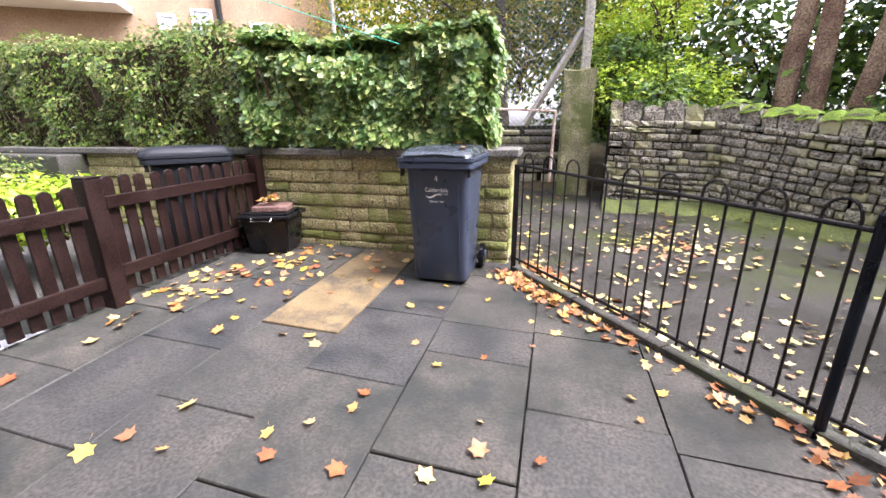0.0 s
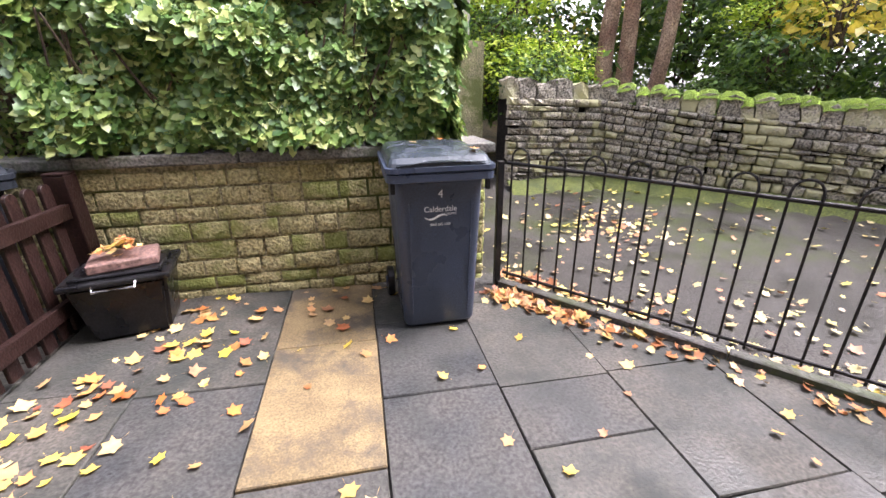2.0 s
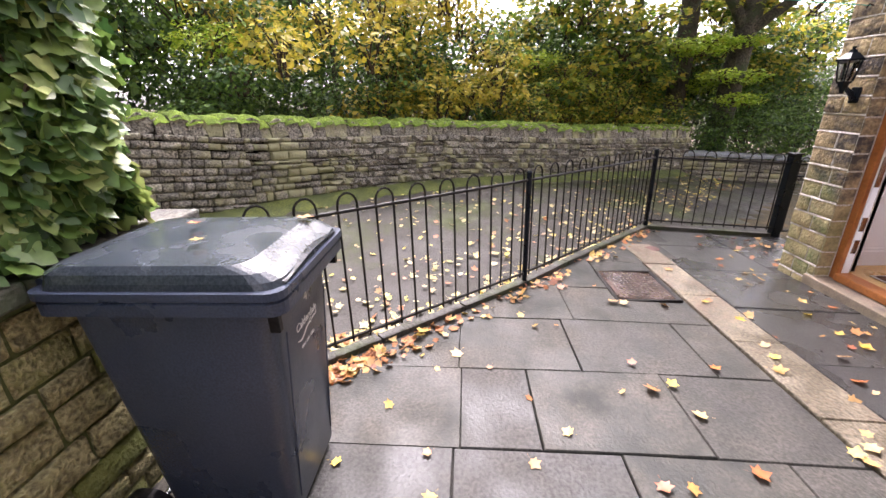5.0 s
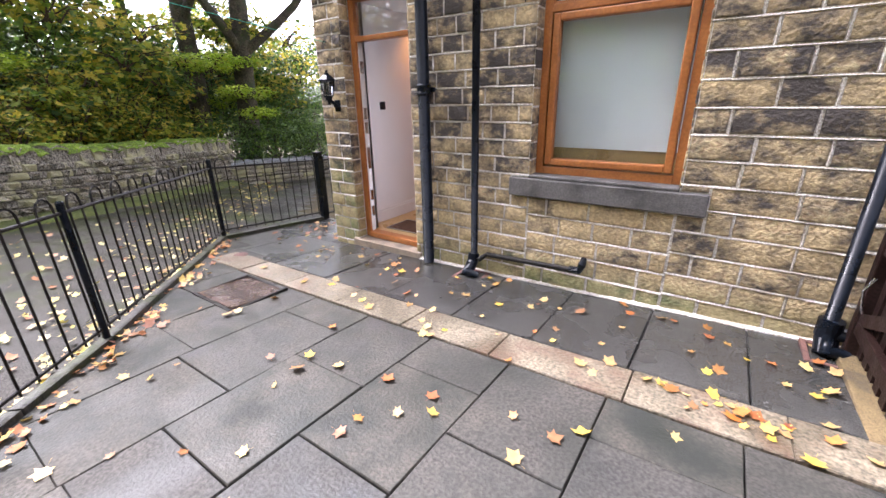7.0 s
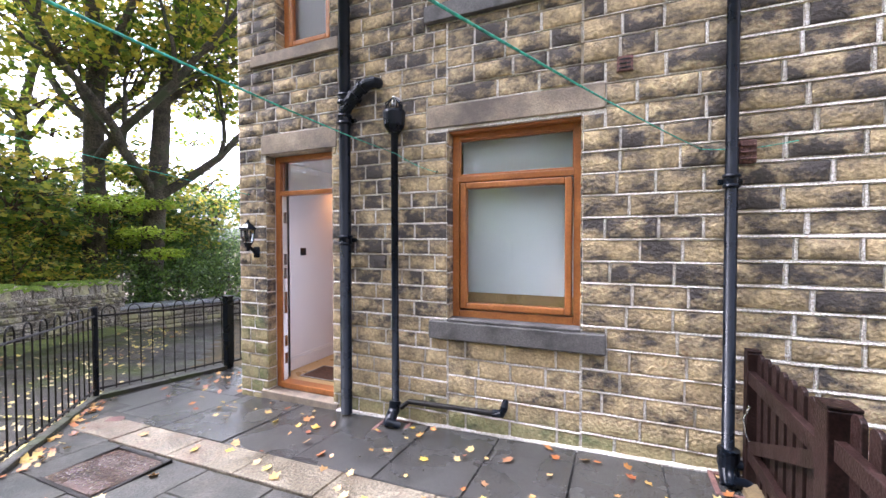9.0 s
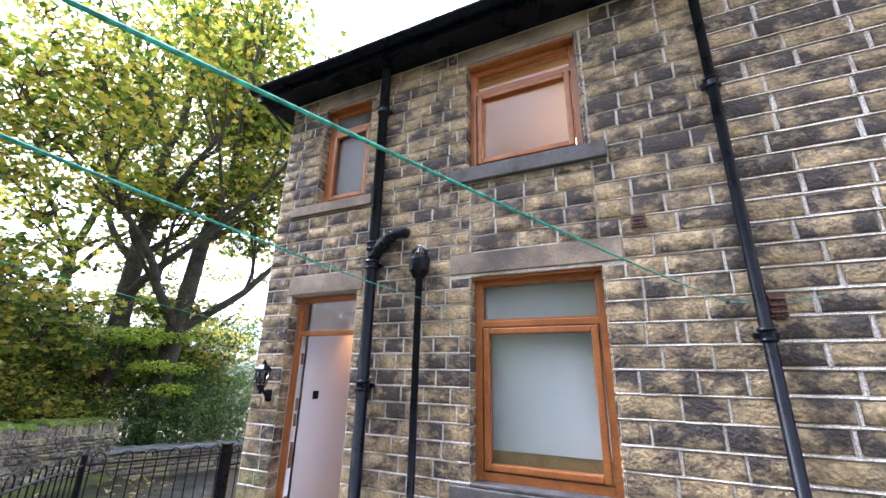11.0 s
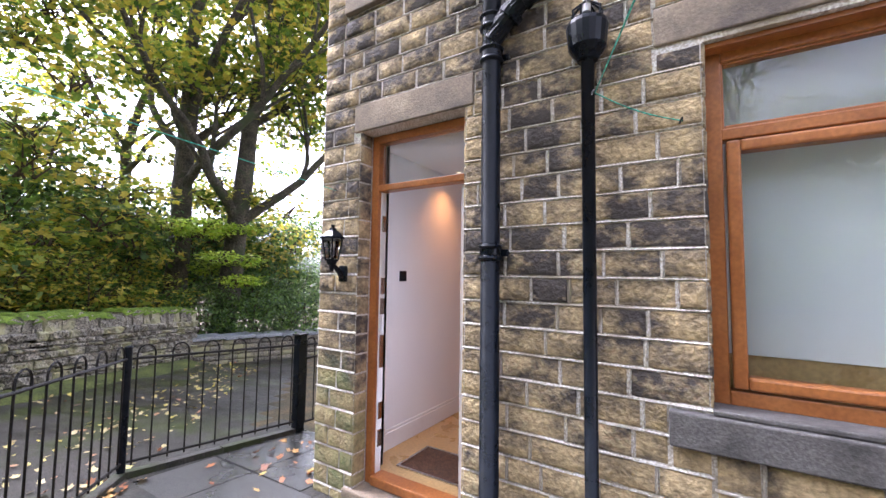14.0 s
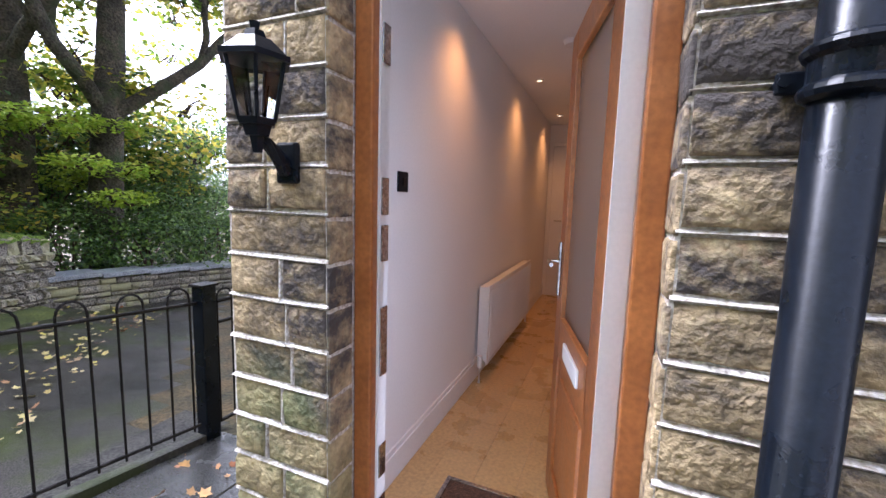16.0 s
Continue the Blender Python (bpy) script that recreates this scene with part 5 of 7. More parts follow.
def garden_wall():
    x0, x1 = -7.5, -0.36
    bm = bmesh.new()
    box(bm, x0, x1, GY, GY + 0.38, -0.3, 0.86)
    w = part("wall_garden", bm, M_GMORTAR, None)
    tagged(w, "mossy sandstone garden wall under a hedge", "garden wall", "", "structure")
    rng = random.Random(3)
    ms = [stone_mesh("greenstone", rng, M_GARDEN, 0.3) for _ in range(12)]
    slots = []
    z = -0.08
    while z < 0.8:
        h = rng.uniform(0.08, 0.13)
        h = min(h, 0.86 - z)
        x = x1
        while x > x0:
            ww = rng.uniform(0.12, 0.30)
            slots.append((abs(x + 1.5), Matrix.Translation((x - ww / 2, GY, z + h / 2)) @ Matrix.Rotation(radians(180), 4, "Z") @ Matrix.Diagonal((ww - 0.016, rng.uniform(0.016, 0.034), h - 0.015, 1))))
            x -= ww
        if z > -0.05:
            y = GY + 0.005
            while y < GY + 0.36:
                ww = min(rng.uniform(0.15, 0.3), GY + 0.38 - y)
                slots.append((1, Matrix.Translation((x1, y + ww / 2, z + h / 2)) @ Matrix.Rotation(radians(-90), 4, "Z") @ Matrix.Diagonal((ww - 0.012, 0.02, h - 0.012, 1))))
                y += ww
        z += h
    place_stones("block", slots, ms, M_GARDEN, w, rng, 300)
    cp = thing("wall_coping", "dark weathered coping slabs along the garden wall", "wall coping", "", "structure")
    x = x1 + 0.06
    while x > x0:
        ww = rng.uniform(0.6, 0.95)
        bm = bmesh.new()
        box(bm, x - ww + 0.006, x, GY - 0.055, GY + 0.43, 0.862, 0.925 + rng.uniform(-0.004, 0.004), 0.012)
        part("coping_slab", bm, M_COPE, cp)
        x -= ww
    # iron gate post at the wall's end
    t = thing("fence_end_post", "dark iron post at the end of the garden wall", "post")
    bm = bmesh.new()
    box(bm, -0.315, -0.275, 3.12, 3.16, -0.1, 0.82, 0.004)
    part("shaft", bm, M_IRON, t)


garden_wall()


def foliage_box(name, kind, mat, n, x0, x1, y0, y1, z0, topf, size, seed, label, cat, parent_thing=True, bulge=0.05):
    """Leaves on the front, the top and the ends of a clipped hedge, over an inner mass of twigs."""
    rs = np.random.RandomState(seed)
    t = thing(name, label, cat)
    ps, ns = [], []
    m = int(n * 0.72)
    x = rs.uniform(x0, x1, m)
    top = np.array([topf(v) for v in x])
    z = z0 + (top - z0) * rs.uniform(0, 1, m)
    wob = bulge * (np.sin(x * 5.1 + z * 3) + np.sin(x * 11.3 - z * 7) * 0.6 + np.sin(z * 13 + x * 3) * 0.5)
    edge = np.clip((top - z) / 0.15, 0, 1)
    edge2 = np.clip((x1 - x) / 0.12, 0, 1)
    y = y0 - wob - 0.05 * edge + (1 - edge) * 0.1 + (1 - edge2) * 0.12 + np.abs(rs.normal(0, 0.08, m))
    ps.append(np.c_[x, y, z])
    ns.append(np.c_[rs.normal(0, 0.55, m), -np.ones(m), rs.normal(0.45, 0.55, m)])
    m = int(n * 0.18)
    x = rs.uniform(x0, x1, m)
    y = rs.uniform(y0, y1, m)
    z = np.array([topf(v) for v in x]) + rs.normal(0, 0.03, m)
    ps.append(np.c_[x, y, z])
    ns.append(np.c_[rs.normal(0, 0.5, m), rs.normal(-0.3, 0.5, m), np.ones(m)])
    m = int(n * 0.1)
    y = rs.uniform(y0, y1, m)
    z = z0 + (topf(x1) - z0) * rs.uniform(0, 1, m)
    x = x1 + rs.normal(0, 0.03, m) + 0.03 * np.sin(z * 9)
    ps.append(np.c_[x, y, z])
    ns.append(np.c_[np.ones(m), rs.normal(-0.3, 0.4, m), rs.normal(0.5, 0.4, m)])
    p, q = np.concatenate(ps), np.concatenate(ns)
    s = size * rs.uniform(0.55, 1.25, len(p))
    tagged(leaf_cloud("leaves", kind, p, q, s, mat, rs, up=np.array([0, 0, -0.5]), parent=t), kind="stuff")
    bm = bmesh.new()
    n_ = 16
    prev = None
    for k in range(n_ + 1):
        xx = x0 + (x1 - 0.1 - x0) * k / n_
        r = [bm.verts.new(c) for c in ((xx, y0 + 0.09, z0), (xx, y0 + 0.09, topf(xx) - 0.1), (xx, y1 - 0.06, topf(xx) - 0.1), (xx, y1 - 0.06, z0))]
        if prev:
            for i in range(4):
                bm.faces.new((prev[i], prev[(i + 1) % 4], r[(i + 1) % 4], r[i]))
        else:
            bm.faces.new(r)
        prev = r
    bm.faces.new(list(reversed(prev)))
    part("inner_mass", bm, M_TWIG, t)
    rg = random.Random(seed)
    bm = bmesh.new()
    for _ in range(60):
        xx = rg.uniform(x0, x1 - 0.1)
        tube(bm, [(xx, y0 + 0.06, z0 - 0.02), (xx + rg.uniform(-0.1, 0.1), y0 + 0.03, z0 + 0.15), (xx + rg.uniform(-0.2, 0.2), y0 + rg.uniform(-0.04, 0.04), z0 + rg.uniform(0.3, 0.7))], 0.006, 5)
    tagged(part("stem_mass", bm, M_TWIG, t), kind="stuff")
    return t


def ivy_top(x):
    if x > -0.95:
        return 1.80 + (x + 0.95) * 0.1
    return 1.77 + 0.03 * math.sin(x * 4) + (0.06 if x < -2.2 else 0)


foliage_box("ivy_hedge", "ivy", L_IVY, 21000, -2.75, -0.56, 3.26, 3.62, 0.97, ivy_top, 0.066, 21, "dense glossy ivy hedge on the garden wall", "ivy hedge")
foliage_box("privet_hedge", "oval", L_PRIVET, 30000, -9.5, -2.4, 3.40, 4.2, 0.9, lambda x: 2.0 + 0.05 * math.sin(x * 3.1) + 0.03 * math.sin(x * 9), 0.05, 22, "tall clipped privet hedge with yellowing patches", "hedge", bulge=0.08)


# ---- dry-stone lane wall ----
def rubble_wall():
    w = thing("wall_lane", "dry-stone boundary wall with upright cope stones and bright moss", "dry-stone wall", "", "structure")
    rng = random.Random(7)
    ms = [stone_mesh("rubble", rng, M_RUBBLE, 0.35, 4, 3, 0.16) for _ in range(16)]
    slots, cope = [], []
    core = bmesh.new()
    moss = bmesh.new()
    for (xa, ya, za), (xb, yb, zb) in zip(RUB, RUB[1:]):
        L = math.hypot(xb - xa, yb - ya)
        dx, dy = (xb - xa) / L, (yb - ya) / L
        nx_, ny_ = dy, -dx            # away from the lane is -n
        if nx_ * (0 - xa) + ny_ * (1 - ya) < 0:
            nx_, ny_ = -nx_, -ny_
        ang = math.atan2(ny_, nx_) - math.pi / 2
        rot = Matrix.Rotation(ang, 4, "Z")
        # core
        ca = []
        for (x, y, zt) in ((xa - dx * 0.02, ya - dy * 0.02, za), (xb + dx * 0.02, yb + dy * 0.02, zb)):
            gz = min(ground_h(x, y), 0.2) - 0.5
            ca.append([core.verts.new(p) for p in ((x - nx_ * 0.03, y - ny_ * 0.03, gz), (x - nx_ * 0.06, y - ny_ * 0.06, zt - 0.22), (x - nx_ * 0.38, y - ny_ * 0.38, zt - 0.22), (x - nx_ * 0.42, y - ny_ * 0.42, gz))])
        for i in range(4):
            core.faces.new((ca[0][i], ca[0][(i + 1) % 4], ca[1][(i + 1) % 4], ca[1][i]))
        rows = []
        zz = -0.95
        hs = []
        while zz < -0.2:
            h = rng.uniform(0.045, 0.105)
            hs.append((zz, h))
            zz += h
        s = 0.0
        gz0 = ground_h(xa, ya)
        # heights relative to the top of the wall
        H0 = za - 0.2 - (ground_h(xa + nx_ * 0.1, ya + ny_ * 0.1) - 0.12)
        zrel = 0.0
        Hmax = max(za - 0.2 - ground_h(xa, ya), zb - 0.2 - ground_h(xb, yb)) + 0.15
        while zrel < Hmax:
            h = rng.uniform(0.045, 0.12)
            s = -rng.random() * 0.2
            while s < L - 0.02:
                ww = rng.uniform(0.07, 0.22) * (1.15 if h > 0.085 else 0.9)
                if s + ww > L - 0.05:
                    ww = L - s
                a = max(s, 0)
                c = (a + s + ww) / 2
                wd = s + ww - a
                if wd > 0.04:
                    f = c / L
                    zt = za + (zb - za) * f - 0.2
                    hh = h * (1 if rng.random() > 0.1 else 0.75)
                    zc = zt - zrel - h / 2
                    x, y = xa + dx * c, ya + dy * c
                    out = 0.012 * rng.random() + 0.02 * zrel
                    tilt = Matrix.Rotation(rng.uniform(-0.04, 0.04) + math.atan2(zb - za, L) * (-1 if (dx * math.cos(ang) + dy * math.sin(ang)) > 0 else 1), 4, "Y")
                    hole = abs(x - 1.545) < 0.06 and abs(zc - 1.04) < 0.05
                    if not hole:
                        slots.append((math.hypot(x - 1.6, y - 3.6) * 1.0, Matrix.Translation((x + nx_ * out, y + ny_ * out, zc)) @ rot @ tilt @ Matrix.Diagonal((wd - rng.uniform(0.004, 0.014), rng.uniform(0.05, 0.12), hh - rng.uniform(0.003, 0.012), 1))))
                s += ww
            zrel += h
        # cope stones on edge
        s = 0.0
        while s < L - 0.03:
            ww = rng.uniform(0.12, 0.26)
            ww = min(ww, L - s)
            c = s + ww / 2
            zt = za + (zb - za) * c / L
            x, y = xa + dx * c, ya + dy * c
            hh = rng.uniform(0.17, 0.24)
            bm = bmesh.new()
            box(bm, -ww / 2 + 0.006, ww / 2 - 0.006, -0.42, 0.02, 0, hh, 0)
            bmesh.ops.subdivide_edges(bm, edges=bm.edges, cuts=1, use_grid_fill=True)
            for v in bm.verts:
                v.co += Vector((rng.uniform(-0.012, 0.012), rng.uniform(-0.02, 0.02), rng.uniform(-0.014, 0.014) - 0.035 * (abs(v.co.x) > ww * 0.4 and v.co.z > hh * 0.8)))
            lean = Matrix.Rotation(rng.uniform(-0.16, 0.22), 4, "Y")
            ob = part("cope_stone", bm, M_RUBBLE, w, smooth=False)
            ob.matrix_world = Matrix.Translation((x, y, zt - 0.21)) @ rot @ lean
            if x > 1.72 and rng.random() < 0.93:
                n = 26
                rs = np.random.RandomState(rng.randrange(99999))
                big = bmesh.new()
                bmesh.ops.create_grid(big, x_segments=5, y_segments=7, size=0.5)
                for v in big.verts:
                    u, t_ = v.co.x * 2, v.co.y * 2
                    r = max(0, 1 - u * u) ** 0.5 * max(0.05, 1 - t_ ** 4) ** 0.5
                    v.co = Vector((v.co.x * ww * 1.05, -0.2 + v.co.y * 0.5, hh - 0.02 + 0.05 * r + rng.uniform(-0.008, 0.008) - (0.05 if abs(t_) > 0.95 else 0)))
                bmesh.ops.transform(big, matrix=Matrix.Translation((x, y, zt - 0.205)) @ rot @ lean, verts=big.verts)
                me = bpy.data.meshes.new("tmp")
                big.to_mesh(me)
                big.free()
                moss.from_mesh(me)
                bpy.data.meshes.remove(me)
            s += ww
    part("core", core, M_CORE, w, "dark hearting between the stones")
    part("moss", moss, M_MOSS, w, "bright green moss cushions on the cope", smooth=True)
    place_stones("stone", slots, ms, M_RUBBLES, w, rng, 300, "rest of the dry-stone work", smooth=False)
    # lower wall with grey slab coping beyond the gate
    lw = thing("wall_low", "low mossy rubble wall capped with pale grey slabs", "low wall", "", "structure")
    slots = []
    xa, ya, xb, yb = 7.55, -2.7, 6.9, -7.5
    L = math.hypot(xb - xa, yb - ya)
    dx, dy = (xb - xa) / L, (yb - ya) / L
    bm = bmesh.new()
    for k in range(8):
        a, b = L * k / 8 + 0.004, L * (k + 1) / 8 - 0.004
        z = -0.08 - 0.03 * k
        m = Matrix.Translation((xa, ya, z)) @ Matrix.Rotation(math.atan2(dy, dx), 4, "Z")
        bm = bmesh.new()
        box(bm, a, b, -0.08, 0.42, 0, 0.07, 0.012, m)
        part("coping_slab", bm, M_LEAD, lw)
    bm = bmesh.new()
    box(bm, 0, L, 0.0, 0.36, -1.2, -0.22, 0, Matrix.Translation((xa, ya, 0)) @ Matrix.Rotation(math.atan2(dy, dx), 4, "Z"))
    part("core", bm, M_CORE, lw)
    z = -0.09
    while z > -0.95:
        h = rng.uniform(0.06, 0.12)
        s = 0
        while s < L:
            ww = rng.uniform(0.15, 0.4)
            x, y = xa + dx * (s + ww / 2), ya + dy * (s + ww / 2)
            slots.append((0, Matrix.Translation((x, y, z - h / 2 - 0.03 * s / L * 8)) @ Matrix.Rotation(math.atan2(dy, dx) + math.pi, 4, "Z") @ Matrix.Diagonal((ww - 0.008, 0.07, h - 0.008, 1))))
            s += ww
        z -= h
    place_stones("stone", slots, ms, M_RUBBLES, lw, rng, 120)


# ---- bow-top railing ----
def railing():
    tops = []
    for idx, ((xa, ya), (xb, yb)) in enumerate(zip(FENCE, FENCE[1:])):
        L = math.hypot(xb - xa, yb - ya)
        dx, dy = (xb - xa) / L, (yb - ya) / L
        h = 0.80
        p = thing("railing_panel", "black bow-topped iron railing panel on a low kerb", "railing", "railing panels")
        P = lambda s, z: (xa + dx * s, ya + dy * s, g(xa + dx * s, ya + dy * s) + z)
        HT, HB = 0.835, 0.10
        for z, nm in ((HT, "top_rail"), (HB, "bottom_rail")):
            bm = bmesh.new()
            tube(bm, [P(0.02, z), P(L - 0.02, z)], 0.0105, 8)
            part(nm, bm, M_IRON, p)
        n = int(L / 0.105)
        n -= n % 2
        st = L / n
        for k in range(n):
            s = st * (k + 0.5)
            bm = bmesh.new()
            if k % 2 == 0:
                pts = [P(s, HB - 0.03), P(s, HT + 0.03)]
                r = st / 2
                for a in range(1, 7):
                    an = math.pi * a / 7
                    pts.append(P(s + r - r * math.cos(an), HT + 0.03 + r * 1.15 * math.sin(an)))
                pts += [P(s + st, HT + 0.03), P(s + st, HB - 0.03)]
                tube(bm, pts, 0.0065, 6)
                part("hoop_bar", bm, M_IRON, p)
            else:
                bm.free()
    for (x, y), h, r, nm, lab in (((1.05, 1.65), 0.9, 0.02, "fence_post", "round black railing post with a worn top"), ((2.86, -0.03), 0.93, 0.026, "fence_post", "square black railing post at the corner"), ):
        t = thing(nm, lab, "fence post", "railing posts")
        bm = bmesh.new()
        z = g(x, y)
        tube(bm, [(x, y, z - 0.02), (x, y, z + h - 0.01), (x, y, z + h)], [r, r, r * 0.7], 14)
        part("shaft", bm, M_BLACK, t)
        bm = bmesh.new()
        tube(bm, [(x, y, z), (x, y, z + 0.03)], r * 1.5, 14)
        part("foot", bm, M_BLACK, t)
    for x, y in ((2.72, -1.42), (2.74, -1.53)):
        t = thing("gate_post", "stout square black gate post with a flat cap", "gate post", "gate posts")
        z = g(x, y)
        bm = bmesh.new()
        box(bm, x - 0.045, x + 0.045, y - 0.045, y + 0.045, z - 0.02, z + 0.93, 0.006)
        part("shaft", bm, M_BLACK, t)
        bm = bmesh.new()
        box(bm, x - 0.055, x + 0.055, y - 0.055, y + 0.055, z + 0.93, z + 0.945, 0.003)
        part("cap", bm, M_IRON, t, "worn shiny post cap")
        break
    t = thing("iron_gate", "black bow-topped iron gate closed between its posts", "gate")
    y0, y1 = -1.5, -2.45
    xg = 2.72
    z = g(2.72, -1.9)
    for zz, nm in ((0.09, "bottom_rail"), (0.72, "middle_rail"), (0.85, "top_rail")):
        bm = bmesh.new()
        tube(bm, [(xg, y0, z + zz), (xg, y1, z + zz)], 0.012, 8)
        part(nm, bm, M_IRON, t)
    k = 0
    y = y0
    while y > y1 + 0.05:
        bm = bmesh.new()
        r = 0.05
        pts = [(xg, y, z + 0.08), (xg, y, z + 0.87)] + [(xg, y - r + r * math.cos(math.pi * a / 7), z + 0.87 + r * math.sin(math.pi * a / 7)) for a in range(1, 7)] + [(xg, y - 2 * r, z + 0.87), (xg, y - 2 * r, z + 0.08)]
        tube(bm, pts, 0.0065, 6)
        part("hoop_bar", bm, M_IRON, t)
        y -= 0.2


railing()


# ---- picket fence ----
def picket_mesh():
    bm = bmesh.new()
    w, h, t = 0.07, 0.74, 0.018
    prof = [(-w / 2, 0), (w / 2, 0), (w / 2, h - 0.03)] + [(w / 2 * math.cos(a), h - 0.03 + 0.03 * math.sin(a)) for a in (0.5, 1.0, 1.57, 2.14, 2.64)] + [(-w / 2, h - 0.03)]
    lo = [bm.verts.new((0, y, z)) for y, z in prof]
    hi = [bm.verts.new((t, y, z)) for y, z in prof]
    bm.faces.new(list(reversed(lo)))
    bm.faces.new(hi)
    n = len(prof)
    for i in range(n):
        bm.faces.new((lo[i], lo[(i + 1) % n], hi[(i + 1) % n], hi[i]))
    bmesh.ops.recalc_face_normals(bm, faces=bm.faces)
    bmesh.ops.bevel(bm, geom=bm.edges[:], offset=0.002, segments=1, affect="EDGES")
    me = bpy.data.meshes.new("picket")
    bm.to_mesh(me)
    bm.free()
    me.materials.append(M_BROWN)
    return me


def pickets():
    me = picket_mesh()
    X = -2.67
    rng = random.Random(5)
    posts = [3.16, 1.74, 0.40, -0.58]
    for y in posts:
        t = thing("picket_post", "square dark-brown fence post with a worn flat top", "fence post", "picket fence posts")
        z = g(X, y)
        s = 0.05 if y != -0.58 else 0.035
        bm = bmesh.new()
        box(bm, X - s, X + s, y - s, y + s, z - 0.05, z + 0.80, 0.005)
        part("shaft", bm, M_BROWN, t)
        bm = bmesh.new()
        box(bm, X - s, X + s, y - s, y + s, z + 0.801, z + 0.815, 0.004)
        part("cap", bm, M_BROWN, t, "paler worn post top")
    spans = [("picket_fence", 3.10, 1.80), ("picket_gate", 1.68, 0.46), ("picket_gate", 0.34, -0.52)]
    for i, (nm, ya, yb) in enumerate(spans):
        lab = "dark-brown round-topped picket fence panel" if i == 0 else "dark-brown picket gate with a diagonal brace"
        t = thing(nm, lab, "picket fence" if i == 0 else "picket gate", "picket panels")
        z = (g(X, ya) + g(X, yb)) / 2
        for zz, rn in ((0.16, "bottom_rail"), (0.60, "top_rail")):
            bm = bmesh.new()
            box(bm, X + 0.0, X + 0.035, yb, ya, z + zz, z + zz + 0.075, 0.004)
            part(rn, bm, M_BROWN, t)
        if i == 2:
            bm = bmesh.new()
            L = math.hypot(ya - yb, 0.36)
            box(bm, 0, 0.03, 0, L, -0.035, 0.035, 0.003, Matrix.Translation((X + 0.002, yb, z + 0.235)) @ Matrix.Rotation(math.atan2(0.36, ya - yb), 4, "X"))
            part("brace", bm, M_BROWN, t)
        n = round((ya - yb) / 0.105)
        for k in range(n):
            y = ya - (k + 0.5) * (ya - yb) / n
            ob = new("picket", me)
            ob.parent = t
            ob.matrix_world = pose(X - 0.02, y, z + 0.05 + rng.uniform(-0.004, 0.004), rng.uniform(-0.6, 0.6), 0, 0)
    t = thing("galvanised_hook", "small grey metal loop on the gate post", "hook")
    bm = bmesh.new()
    tube(bm, [(X + 0.03, -0.51, 0.42), (X + 0.06, -0.5, 0.35), (X + 0.05, -0.49, 0.27), (X + 0.03, -0.51, 0.22)], 0.007, 8)
    part("loop", bm, M_CHROME, t)
    mbox("gate_threshold", (X - 0.06, X + 0.06, -0.6, 0.33, g(X, 0) - 0.05, g(X, 0) + 0.012), M_GOLD, bevel=0.006, kind="structure", label="pale stone threshold under the picket gate", category="threshold")
    mbox("gate_threshold_far", (X - 0.5, X - 0.06, 0.8, 1.68, g(X, 1.1) - 0.05, g(X, 1.1) + 0.01), M_PAINTW, bevel=0.006, kind="structure", label="pale painted threshold behind the picket gate", category="threshold")


pickets()


